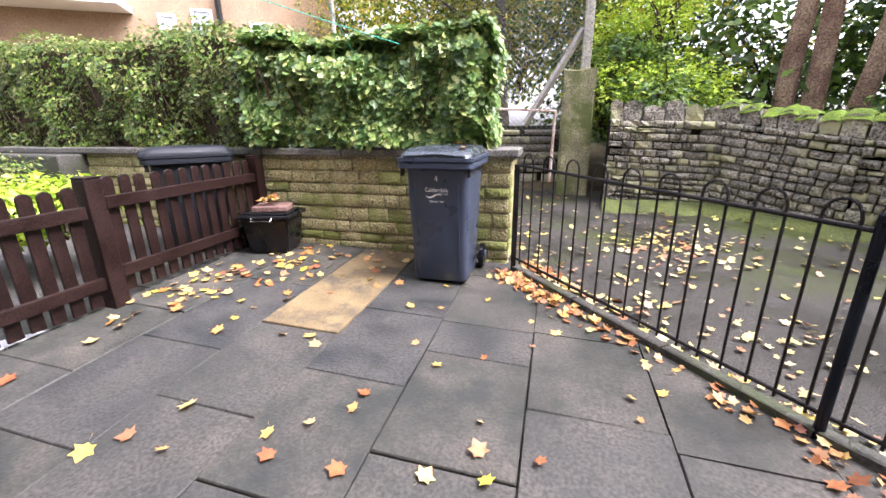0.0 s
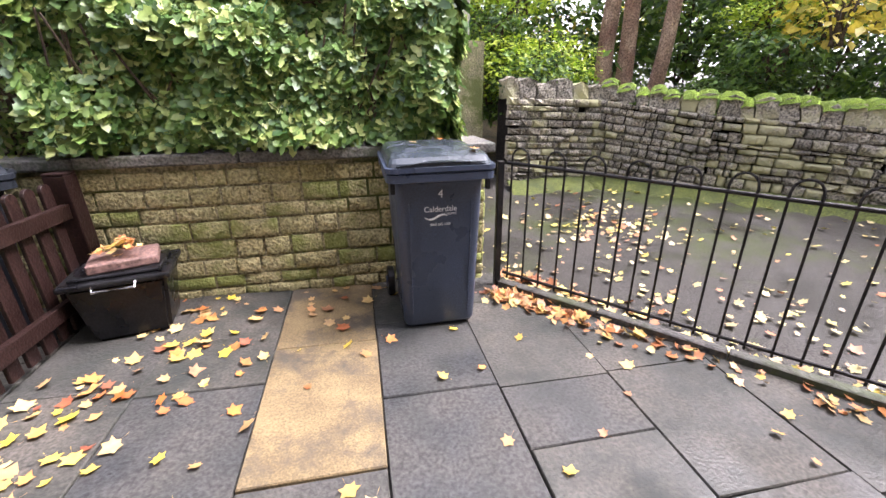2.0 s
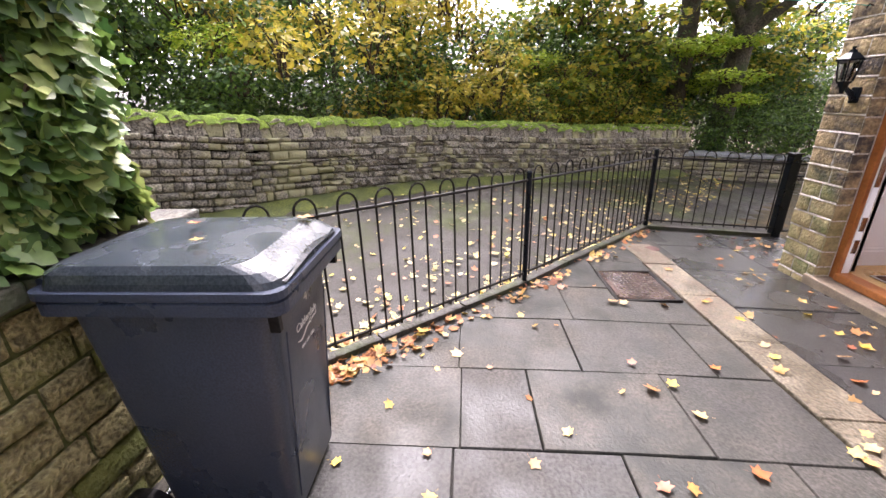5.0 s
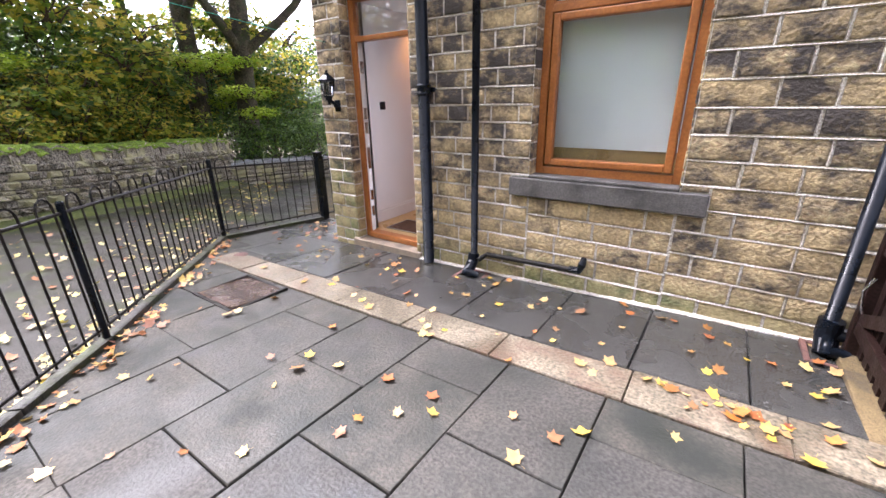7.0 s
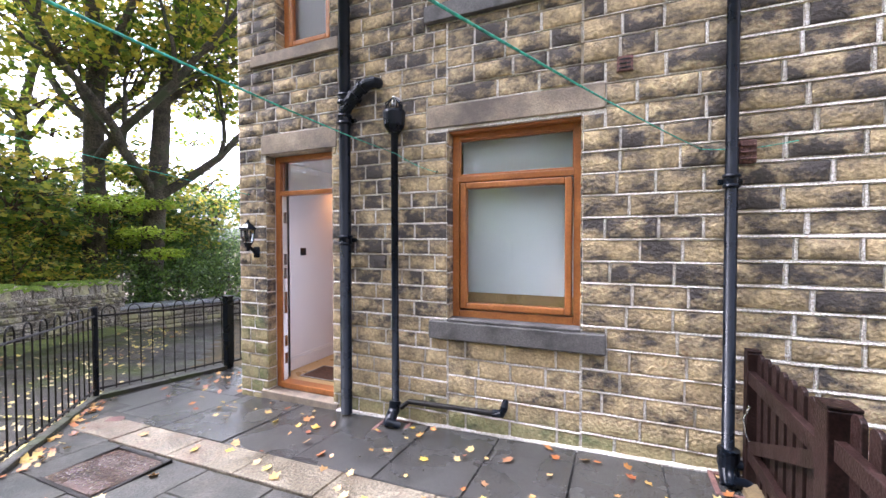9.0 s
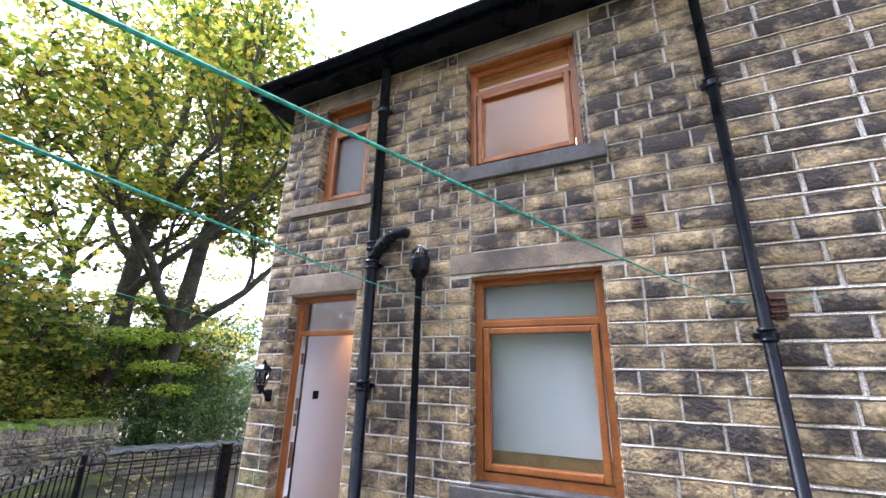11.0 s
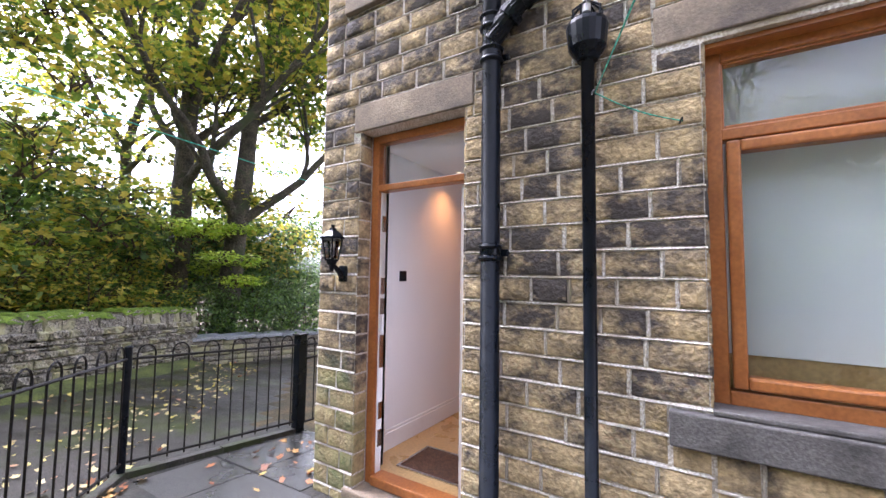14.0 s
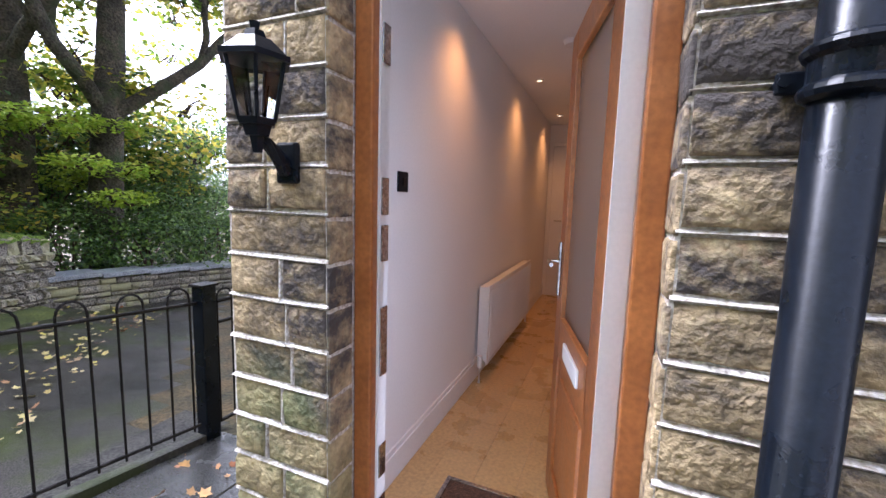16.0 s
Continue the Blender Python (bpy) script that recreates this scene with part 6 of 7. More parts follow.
# ---- wheelie bins ----
def wheelie_bin(label, sticker=True):
    """240 litre bin, origin at the middle of its foot, front towards -y."""
    t = thing("wheelie_bin", label, "wheelie bin", "wheelie bins")

    def ringpts(w, d, r, yoff):
        out = []
        for cx_, cy_, a0 in ((w / 2 - r, d / 2 - r, 0), (-w / 2 + r, d / 2 - r, 90), (-w / 2 + r, -d / 2 + r, 180), (w / 2 - r, -d / 2 + r, 270)):
            for k in range(5):
                a = radians(a0 + 90 * k / 4)
                out.append((cx_ + r * math.cos(a), cy_ + r * math.sin(a) + yoff))
        return out

    def loft(bm, levels):
        rings = [[bm.verts.new((x, y, z)) for x, y in ringpts(w, d, r, yo)] for w, d, r, yo, z in levels]
        for a, b in zip(rings, rings[1:]):
            for k in range(len(a)):
                bm.faces.new((a[k], a[(k + 1) % len(a)], b[(k + 1) % len(a)], b[k]))
        bm.faces.new(list(reversed(rings[0])))
        bm.faces.new(rings[-1])
    bm = bmesh.new()
    loft(bm, [(0.43, 0.44, 0.05, 0.0, 0.02), (0.44, 0.46, 0.05, 0, 0.04), (0.455, 0.50, 0.05, 0.0, 0.30), (0.485, 0.60, 0.05, 0.01, 0.86), (0.50, 0.62, 0.05, 0.012, 0.90)])
    part("body", bm, M_BIN, t, smooth=True)
    for s in (-1, 1):
        bm = bmesh.new()
        box(bm, s * 0.17 - 0.003, s * 0.17 + 0.003, -0.228, -0.222, 0.12, 0.80, 0.002, Matrix.Translation((0, 0.0, 0)) @ Matrix.Rotation(radians(5.2), 4, "X"))
        part("front_rib", bm, M_BIN, t)
    bm = bmesh.new()
    loft(bm, [(0.54, 0.68, 0.045, 0.0, 0.885), (0.575, 0.715, 0.045, 0, 0.89), (0.575, 0.715, 0.045, 0, 0.925), (0.56, 0.70, 0.045, 0, 0.93), (0.585, 0.725, 0.045, 0, 0.937), (0.585, 0.725, 0.045, 0, 0.96)])
    part("rim", bm, M_BIN, t)
    for s in (-1, 1):
        bm = bmesh.new()
        box(bm, s * 0.255 - 0.012, s * 0.255 + 0.012, -0.33, -0.30, 0.83, 0.89, 0.003)
        part("comb_lug", bm, M_TUB, t)
    bm = bmesh.new()
    loft(bm, [(0.555, 0.70, 0.06, 0, 0.958), (0.545, 0.69, 0.07, 0, 0.978), (0.52, 0.64, 0.05, 0.015, 1.0), (0.48, 0.56, 0.06, 0.03, 1.018), (0.30, 0.40, 0.06, 0.04, 1.026)])
    part("lid", bm, M_LID, t, "wet dark lid with a few leaves", smooth=False)
    bm = bmesh.new()
    pts = []
    for i in range(9):
        u = i / 8 - 0.5
        pts.append((u * 0.46, -0.345 + 0.0, 0.968 + 0.014 * math.cos(u * math.pi)))
    lo = [bm.verts.new((x, -0.355, z)) for x, _, z in pts]
    hi = [bm.verts.new((x, -0.20, z + 0.028)) for x, _, z in pts]
    for i in range(8):
        bm.faces.new((lo[i], lo[i + 1], hi[i + 1], hi[i]))
    bmesh.ops.solidify(bm, geom=bm.faces, thickness=0.006)
    part("lid_lip", bm, M_LID, t)
    bm = bmesh.new()
    tube(bm, [(-0.23, 0.36, 0.96), (0.23, 0.36, 0.96)], 0.018, 12)
    part("handle_bar", bm, M_BIN, t)
    bm = bmesh.new()
    tube(bm, [(-0.24, 0.27, 0.1), (0.24, 0.27, 0.1)], 0.011, 8)
    part("axle", bm, M_CHROME, t)
    for s in (-1, 1):
        wh = bmesh.new()
        tube(wh, [(s * 0.235, 0.27, 0.1), (s * 0.242, 0.27, 0.1), (s * 0.278, 0.27, 0.1), (s * 0.285, 0.27, 0.1)], [0.088, 0.1, 0.1, 0.088], 28)
        w = part("wheel", wh, M_TUB, t, smooth=False)
        hb = bmesh.new()
        tube(hb, [(s * 0.284, 0.27, 0.1), (s * 0.294, 0.27, 0.1)], [0.045, 0.03], 16)
        part("hub", hb, M_BIN, w)
    if sticker:
        for body, size, z, dx in (("4", 0.06, 0.795, 0.0), ("Calderdale", 0.042, 0.72, 0.0), ("Council", 0.022, 0.70, 0.055), ("0845 245 7000", 0.019, 0.642, 0.0)):
            c = bpy.data.curves.new("lettering", "FONT")
            c.body, c.size, c.align_x, c.extrude = body, size, "CENTER", 0.0004
            tmp = new("tmp", c)
            me = bpy.data.meshes.new_from_object(tmp.evaluated_get(bpy.context.evaluated_depsgraph_get()))
            bpy.data.objects.remove(tmp)
            me.materials.clear()
            me.materials.append(M_WHITEV)
            o = new("lettering", me)
            o.parent = t
            yy = -0.2215 - (z - 0.02) * 0.0895 - 0.004
            o.matrix_world = pose(dx, yy, z, 90 + 5, 0, 0)
        bm = bmesh.new()
        ys = []
        for i in range(11):
            u = i / 10
            x = -0.09 + 0.13 * u
            zc = 0.69 - 0.012 * math.sin(u * 6.0)
            th = 0.006 * math.sin(math.pi * u) + 0.0008
            ys.append((bm.verts.new((x, 0, zc - th)), bm.verts.new((x, 0, zc + th))))
        for a, b in zip(ys, ys[1:]):
            bm.faces.new((a[0], b[0], b[1], a[1]))
        for v in bm.verts:
            v.co.y = -0.2215 - (v.co.z - 0.02) * 0.0895 - 0.004
        part("sticker_wave", bm, M_WHITEV, t, "white printed wave")
    return t


b1 = wheelie_bin("dark grey wheelie bin with council lettering, standing by the garden wall")
SLIM = Matrix.Diagonal((0.9, 0.93, 0.95, 1))
b2 = copy_thing(b1, pose(-3.12, 2.86, g(-3.1, 2.8) - 0.07, 0, 0, -38) @ SLIM)
tagged(b2, "dark wheelie bin behind the picket fence, its lid showing above it")
M_BINDARK = material("near_black_bin_plastic", (0.006, 0.008, 0.011), (0.013, 0.016, 0.021), 0.5, 3, 150, 0.15, wet=0.12, grain=0.25)
M_BINDARK.node_tree.nodes["Principled BSDF"].inputs["Specular IOR Level"].default_value = 0.25
for ob in [b2] + list(b2.children_recursive):
    if ob.type == "MESH" and ob.data.materials and ob.data.materials[0] in (M_BIN, M_LID):
        ob.data = ob.data.copy()
        ob.data.materials[0] = M_BINDARK
b1.matrix_world = pose(-0.785, 2.88, g(-0.8, 2.9), 0, 0, 0) @ SLIM


def recycling_box():
    t = thing("recycling_box", "black plastic recycling box with a lid, a leaf-covered tray on top", "recycling box")
    x, y, z = -2.42, 2.99, g(-2.4, 3)
    bm = bmesh.new()
    lo = [bm.verts.new((sx * 0.19, sy * 0.15, 0.0)) for sx, sy in ((-1, -1), (1, -1), (1, 1), (-1, 1))]
    hi = [bm.verts.new((sx * 0.24, sy * 0.19, 0.32)) for sx, sy in ((-1, -1), (1, -1), (1, 1), (-1, 1))]
    bm.faces.new(list(reversed(lo)))
    bm.faces.new(hi)
    for i in range(4):
        bm.faces.new((lo[i], lo[(i + 1) % 4], hi[(i + 1) % 4], hi[i]))
    bmesh.ops.bevel(bm, geom=bm.edges[:], offset=0.02, segments=2, affect="EDGES")
    part("tub", bm, M_TUB, t)
    bm = bmesh.new()
    box(bm, -0.265, 0.265, -0.215, 0.215, 0.315, 0.345, 0.01)
    part("rim", bm, M_TUB, t)
    bm = bmesh.new()
    box(bm, -0.22, 0.22, -0.17, 0.17, 0.346, 0.365, 0.01)
    part("lid", bm, M_TUB, t)
    bm = bmesh.new()
    tube(bm, [(-0.1, -0.22, 0.33), (-0.1, -0.245, 0.31), (0.1, -0.245, 0.31), (0.1, -0.22, 0.33)], 0.007, 8)
    part("handle", bm, M_CHROME, t, "grey metal carrying handle")
    t.matrix_world = pose(x, y, z, 0, 0, 12) @ Matrix.Diagonal((0.88, 0.9, 1, 1))
    t2 = thing("tray", "brown tray heaped with wet leaves", "tray")
    bm = bmesh.new()
    box(bm, -0.15, 0.15, -0.11, 0.11, 0.0, 0.05, 0.01)
    part("tray_body", bm, material("wet_card", (0.12, 0.07, 0.06), (0.2, 0.12, 0.1), 0.5, 8, 60, 0.3), t2)
    t2.matrix_world = pose(x + 0.02, y, z + 0.366, 0, 0, 20)


recycling_box()


# ---- gate pillar, chain-link, gate frame beyond the garden wall ----
def far_corner():
    t = thing("gate_pillar", "tall mossy stone gate pillar with a weathered flat top", "stone pillar")
    bm = bmesh.new()
    box(bm, 0.02, 0.43, 5.88, 6.25, 0.0, 1.80, 0.03)
    bmesh.ops.subdivide_edges(bm, edges=bm.edges, cuts=2, use_grid_fill=True)
    rng = random.Random(2)
    for v in bm.verts:
        v.co += Vector((rng.uniform(-0.008, 0.008), rng.uniform(-0.008, 0.008), rng.uniform(-0.005, 0.005)))
    part("shaft", bm, M_PILLAR, t)
    t = thing("concrete_post", "pale concrete fence post with a strut", "concrete post")
    bm = bmesh.new()
    box(bm, 0.24, 0.36, 6.32, 6.44, 0.4, 3.3, 0.01)
    part("shaft", bm, M_CONC, t)
    bm = bmesh.new()
    tube(bm, [(0.24, 6.38, 2.35), (-0.5, 6.38, 1.1)], 0.05, 4)
    part("strut", bm, M_CONC, t)
    n = thing("chain_link_fence", "grey chain-link fence mesh", "chain-link fence")
    bm = bmesh.new()
    x0, x1, z0, z1, st = -2.2, 0.24, 0.7, 2.95, 0.075
    k = 0
    c = x0 - (z1 - z0)
    while c < x1:
        for sgn in (1, -1):
            if sgn > 0:
                a, b = (c, z0), (c + (z1 - z0), z1)
            else:
                a, b = (c, z1), (c + (z1 - z0), z0)
            (ax, az), (bx, bz) = a, b
            if bx > x0 and ax < x1:
                ta = max(0, (x0 - ax) / (bx - ax))
                tb = min(1, (x1 - ax) / (bx - ax))
                tube(bm, [(ax + (bx - ax) * ta, 6.42, az + (bz - az) * ta), (ax + (bx - ax) * tb, 6.42, az + (bz - az) * tb)], 0.0022, 3, False)
        c += st
    part("mesh", bm, M_CHROME, n)
    t = thing("rusty_gate_frame", "pale rust-stained tubular gate frame", "gate frame")
    bm = bmesh.new()
    tube(bm, [(-0.95, 5.86, 1.33), (-0.06, 5.8, 1.28), (-0.08, 5.8, 0.35)], 0.022, 8)
    part("tube", bm, material("rusty_white", (0.35, 0.22, 0.16), (0.6, 0.5, 0.44), 0.7, 9, 80, 0.4), t)
    b = thing("rubble_bank", "bank of dark rubble stones behind the gate", "stone bank", "", "structure")
    rng = random.Random(31)
    ms = [stone_mesh("bank_rubble", rng, M_RUBBLE, 0.35, 4, 3, 0.16) for _ in range(6)]
    slots = []
    z = 0.2
    while z < 1.05:
        h = rng.uniform(0.08, 0.16)
        x = -2.4
        while x < 0.0:
            w = rng.uniform(0.2, 0.4)
            slots.append((0, Matrix.Translation((x, 6.6, z)) @ Matrix.Rotation(math.pi, 4, "Z") @ Matrix.Diagonal((w - 0.01, 0.1, h - 0.01, 1))))
            x += w
        z += h
    place_stones("stone", slots, ms, M_RUBBLES, b, rng, 120)
    bm = bmesh.new()
    box(bm, -2.5, 0.05, 6.62, 7.4, 0.0, 1.1)
    part("core", bm, M_CORE, b)


far_corner()
rubble_wall()


# ---- far houses ----
def rendered_building():
    b = thing("apartment_building", "sandy rendered building with white windows and a balcony, beyond the hedge", "building")
    m = Matrix.Translation((-13.4, 10.8, 0)) @ Matrix.Rotation(radians(33), 4, "Z")
    bm = bmesh.new()
    box(bm, -9, 6.5, 0, 9, -1, 8.5, 0, m)
    part("wall", bm, M_RENDER, b)
    bm = bmesh.new()
    box(bm, -9.5, 7.0, -0.5, 9.5, 8.51, 8.8, 0, m)
    part("roof", bm, M_ROOF, b)
    for x, z, w, h in ((-3.6, 5.05, 1.9, 1.5), (-1.4, 4.6, 0.7, 0.6), (1.15, 4.15, 0.5, 0.45), (2.1, 3.95, 0.62, 0.85), (3.8, 3.6, 0.75, 0.9), (-0.2, 5.2, 1.0, 1.2), (1.4, 6.2, 1.0, 1.1), (3.9, 6.0, 1.0, 1.2)):
        w_ = thing("window", "", "", "", "")
        w_.parent = b
        bm = bmesh.new()
        for q in ((x, x + 0.07, z, z + h), (x + w - 0.07, x + w, z, z + h), (x + 0.07, x + w - 0.07, z, z + 0.07), (x + 0.07, x + w - 0.07, z + h - 0.07, z + h)):
            box(bm, q[0], q[1], -0.05, 0.0, q[2], q[3], 0, m)
        part("frame", bm, M_PAINTW, w_)
        bm = bmesh.new()
        box(bm, x + 0.07, x + w - 0.07, -0.02, 0.0, z + 0.07, z + h - 0.07, 0, m)
        part("pane", bm, M_LEAD, w_)
    bl = thing("balcony", "", "", "", "")
    bl.parent = b
    bm = bmesh.new()
    box(bm, -4.8, 0.5, -1.2, 0, 4.55, 4.72, 0, m)
    box(bm, -4.8, 0.5, -1.2, -1.1, 4.72, 5.0, 0, m)
    part("balcony_slab", bm, M_PAINTW, bl)
    bm = bmesh.new()
    tube(bm, [m @ Vector((2.95, -0.08, -1)), m @ Vector((2.95, -0.08, 8.5))], 0.09, 8)
    part("drainpipe", bm, M_IRON, b)
    t = thing("washing_post", "pale grey washing-line post behind the hedge", "post")
    bm = bmesh.new()
    tube(bm, [(-3.1, 5.6, 0), (-3.1, 5.6, 3.2)], 0.03, 8)
    part("shaft", bm, M_CONC, t)


rendered_building()


# ---- trees and undergrowth ----
def limb(bm, p, d, r, L, rng, depth, tips, bend=0.25, spread=0.7, split=(2, 3)):
    n = 5
    pts, rs = [Vector(p)], [r]
    d = Vector(d).normalized()
    for k in range(n):
        d = (d + Vector((rng.uniform(-bend, bend), rng.uniform(-bend, bend), rng.uniform(-bend, bend) * 0.5 + 0.04))).normalized()
        pts.append(pts[-1] + d * L / n)
        rs.append(r * (1 - 0.38 * (k + 1) / n))
    tube(bm, pts, rs, 9 if r > 0.08 else 6 if r > 0.03 else 4, False)
    if depth > 0:
        for _ in range(rng.randint(*split)):
            k = rng.randint(2, n)
            dd = (d + Vector((rng.uniform(-1, 1), rng.uniform(-1, 1), rng.uniform(-0.35, 0.6))) * spread).normalized()
            limb(bm, pts[k], dd, rs[k] * rng.uniform(0.5, 0.7), L * rng.uniform(0.55, 0.8), rng, depth - 1, tips, bend, spread, split)
        limb(bm, pts[-1], d, rs[-1], L * 0.7, rng, depth - 1, tips, bend, spread, split)
    else:
        tips.append(pts[-1])
        tips.append(pts[2])


def tree(name, x, y, z, r, H, seed, n_leaves, lmat, label, bark=M_BARK, depth=4, lean=(0, 0), size=0.11, blob=0.55, kind="oval"):
    rng = random.Random(seed)
    rs = np.random.RandomState(seed)
    t = thing(name, label, "tree")
    bm = bmesh.new()
    tips = []
    pts = [Vector((x, y, z - 0.2)), Vector((x, y, z + 0.25))]
    d = Vector((lean[0], lean[1], 1)).normalized()
    p = pts[-1]
    rr = [r * 1.45, r * 1.05]
    n = 6
    for k in range(n):
        p = p + d * H * 0.42 / n + Vector((rng.uniform(-0.05, 0.05), rng.uniform(-0.05, 0.05), 0))
        pts.append(p)
        rr.append(r * (1 - 0.3 * (k + 1) / n))
    tube(bm, pts, rr, 14, False)
    for k in range(4):
        a = rng.uniform(0, 6.28)
        i = rng.randint(4, n + 1)
        limb(bm, pts[i], (math.cos(a) * 0.8, math.sin(a) * 0.8, 0.7), rr[i] * 0.55, H * 0.26, rng, depth - 1, tips)
    limb(bm, pts[-1], d, rr[-1] * 0.9, H * 0.3, rng, depth, tips)
    part("trunk", bm, bark, t, smooth=True)
    tp = np.array([tuple(v) for v in tips])
    c = tp[rs.randint(0, len(tp), n_leaves)]
    clump = rs.normal(0, 1, (n_leaves, 3)) * np.array([blob, blob, blob * 0.28])
    pos = c + clump
    pos = pos[pos[:, 2] > z + H * 0.16]
    nr = np.c_[rs.normal(0, 0.6, len(pos)), rs.normal(0, 0.6, len(pos)), np.ones(len(pos)) * 0.9]
    tagged(leaf_cloud("crown", kind, pos, nr, size * rs.uniform(0.6, 1.3, len(pos)), lmat, rs, parent=t), kind="stuff")
    return t


def bushes(name, blobs, n, mat, size, seed, label, cat="undergrowth", kind="oval", layered=0.5):
    """Leaves over uneven clumps: blobs of (x, y, z, rx, ry, rz), a dark twiggy heart in each."""
    rs = np.random.RandomState(seed)
    t = thing(name, label, cat)
    bl = np.array(blobs, float)
    wts = bl[:, 3] * bl[:, 5]
    wts /= wts.sum()
    idx = rs.choice(len(bl), n, p=wts)
    v = rs.normal(size=(n, 3))
    v /= np.linalg.norm(v, axis=1, keepdims=True)
    rad = rs.uniform(0.62, 1.08, n) + 0.12 * np.sin(v[:, 0] * 9 + idx) + 0.1 * np.sin(v[:, 2] * 11 + idx * 2)
    pos = bl[idx, :3] + v * bl[idx, 3:6] * rad[:, None]
    nr = v * (1 - layered) + np.array([0, 0, layered]) + rs.normal(0, 0.35, (n, 3))
    tagged(leaf_cloud("leaves", kind, pos, nr, size * rs.uniform(0.55, 1.35, n), mat, rs, parent=t), kind="stuff")
    rng = random.Random(seed)
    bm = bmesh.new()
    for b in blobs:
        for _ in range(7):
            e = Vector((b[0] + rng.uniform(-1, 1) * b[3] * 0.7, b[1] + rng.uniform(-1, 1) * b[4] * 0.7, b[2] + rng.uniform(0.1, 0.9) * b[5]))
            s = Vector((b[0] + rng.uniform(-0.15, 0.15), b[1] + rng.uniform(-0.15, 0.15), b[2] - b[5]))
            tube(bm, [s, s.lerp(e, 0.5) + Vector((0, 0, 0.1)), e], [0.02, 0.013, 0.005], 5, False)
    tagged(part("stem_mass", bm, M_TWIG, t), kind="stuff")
    return t


def woods():
    rng = random.Random(77)
    # a dense belt behind the lane wall, from the gate pillar to the low wall
    def along(s, off):
        pts = RUB
        L = [0]
        for (xa, ya, _), (xb, yb, _) in zip(pts, pts[1:]):
            L.append(L[-1] + math.hypot(xb - xa, yb - ya))
        s = max(0, min(s, L[-1] - 1e-3))
        i = next(k for k in range(len(L) - 1) if L[k] <= s < L[k + 1])
        f = (s - L[i]) / (L[i + 1] - L[i])
        (xa, ya, za), (xb, yb, zb) = pts[i], pts[i + 1]
        d = Vector((xb - xa, yb - ya, 0)).normalized()
        n = Vector((d.y, -d.x, 0))
        if n.x * (0 - xa) + n.y * (1 - ya) > 0:
            n = -n
        return xa + (xb - xa) * f + n.x * off, ya + (yb - ya) * f + n.y * off, za + (zb - za) * f

    def belt(s0, s1, off0, off1, n, rlo, rhi, zlo, zhi):
        out = []
        for _ in range(n):
            s = rng.uniform(s0, s1)
            x, y, z = along(s, rng.uniform(off0, off1))
            r = rng.uniform(rlo, rhi)
            out.append((x, y, z - 0.5 + rng.uniform(zlo, zhi), r, r, r * rng.uniform(0.45, 0.8)))
        return out
    def clear(blobs):
        """Leaves a gap before the bare trunks behind the wall."""
        out = []
        for b in blobs:
            ax, ay, bx, by = 2.3, 5.0, 4.1, 8.1
            u = max(0, min(1, ((b[0] - ax) * (bx - ax) + (b[1] - ay) * (by - ay)) / ((bx - ax) ** 2 + (by - ay) ** 2)))
            if math.hypot(b[0] - ax - u * (bx - ax), b[1] - ay - u * (by - ay)) < 0.75 + b[3] * 0.7 and b[2] + b[5] > 1.45:
                continue
            out.append(b)
        return out

    bushes("bramble_bank", clear(belt(0.0, 3.2, 0.9, 2.6, 26, 0.4, 0.8, 0.1, 1.3)), 26000, L_GREEN, 0.075, 1, "green brambles and shrubs behind the lane wall")
    bushes("bramble_bank", clear(belt(0.0, 3.0, 0.9, 2.2, 16, 0.35, 0.7, 0.6, 1.9)), 9000, L_LIME, 0.06, 2, "lit yellow-green shrub sprays behind the lane wall", layered=0.8)
    bushes("yellow_sapling_thicket", clear(belt(2.4, 7.5, 0.8, 2.4, 24, 0.4, 0.85, 0.5, 2.6)), 7500, L_YELLOW, 0.115, 3, "thicket of saplings with bright yellow autumn leaves", layered=0.7)
    bushes("dark_undergrowth", clear(belt(2.6, 12, 1.6, 4.0, 46, 0.6, 1.2, 0.0, 2.2)), 42000, L_GREEN, 0.09, 4, "dark green undergrowth behind the lane wall")
    bushes("green_saplings", belt(7.0, 12.5, 0.9, 3.0, 26, 0.4, 0.9, 0.5, 2.0), 15000, L_AUT, 0.09, 5, "tiered green and yellow sapling sprays", layered=0.85)
    bushes("laurel_bush", [(8.6, -3.4, 0.3, 0.8, 0.8, 0.7), (8.2, -4.4, 0.2, 0.9, 0.9, 0.7), (8.0, -5.6, 0.2, 1.0, 1.0, 0.8), (9.4, -5.0, 0.6, 1.1, 1.1, 0.8), (8.9, -2.5, 0.4, 0.7, 0.7, 0.6), (9.6, -6.6, 0.8, 1.5, 1.5, 1.0)], 26000, L_GREEN, 0.07, 6, "dark glossy bush behind the low wall")
    # deep woodland
    deep = []
    for _ in range(120):
        a = rng.uniform(-0.4, 1.75)
        d = rng.uniform(9.5, 19)
        x, y = 1.0 + d * math.cos(a), 1.0 + d * math.sin(a)
        r = rng.uniform(1.2, 2.6)
        deep.append((x, y, rng.uniform(0.5, 9.0 if a > 0.0 else 3.5), r, r, r * 0.7))
    bushes("far_woodland", clear(deep), 90000, L_GREEN, 0.21, 8, "dense far woodland in dark greens", "woodland")
    mid = []
    for _ in range(36):
        a = rng.uniform(-0.05, 1.9)
        d = rng.uniform(8, 15)
        x, y = 1.0 + d * math.cos(a), 1.0 + d * math.sin(a)
        r = rng.uniform(0.8, 1.7)
        mid.append((x, y, rng.uniform(2.2, 7.0), r, r, r * 0.5))
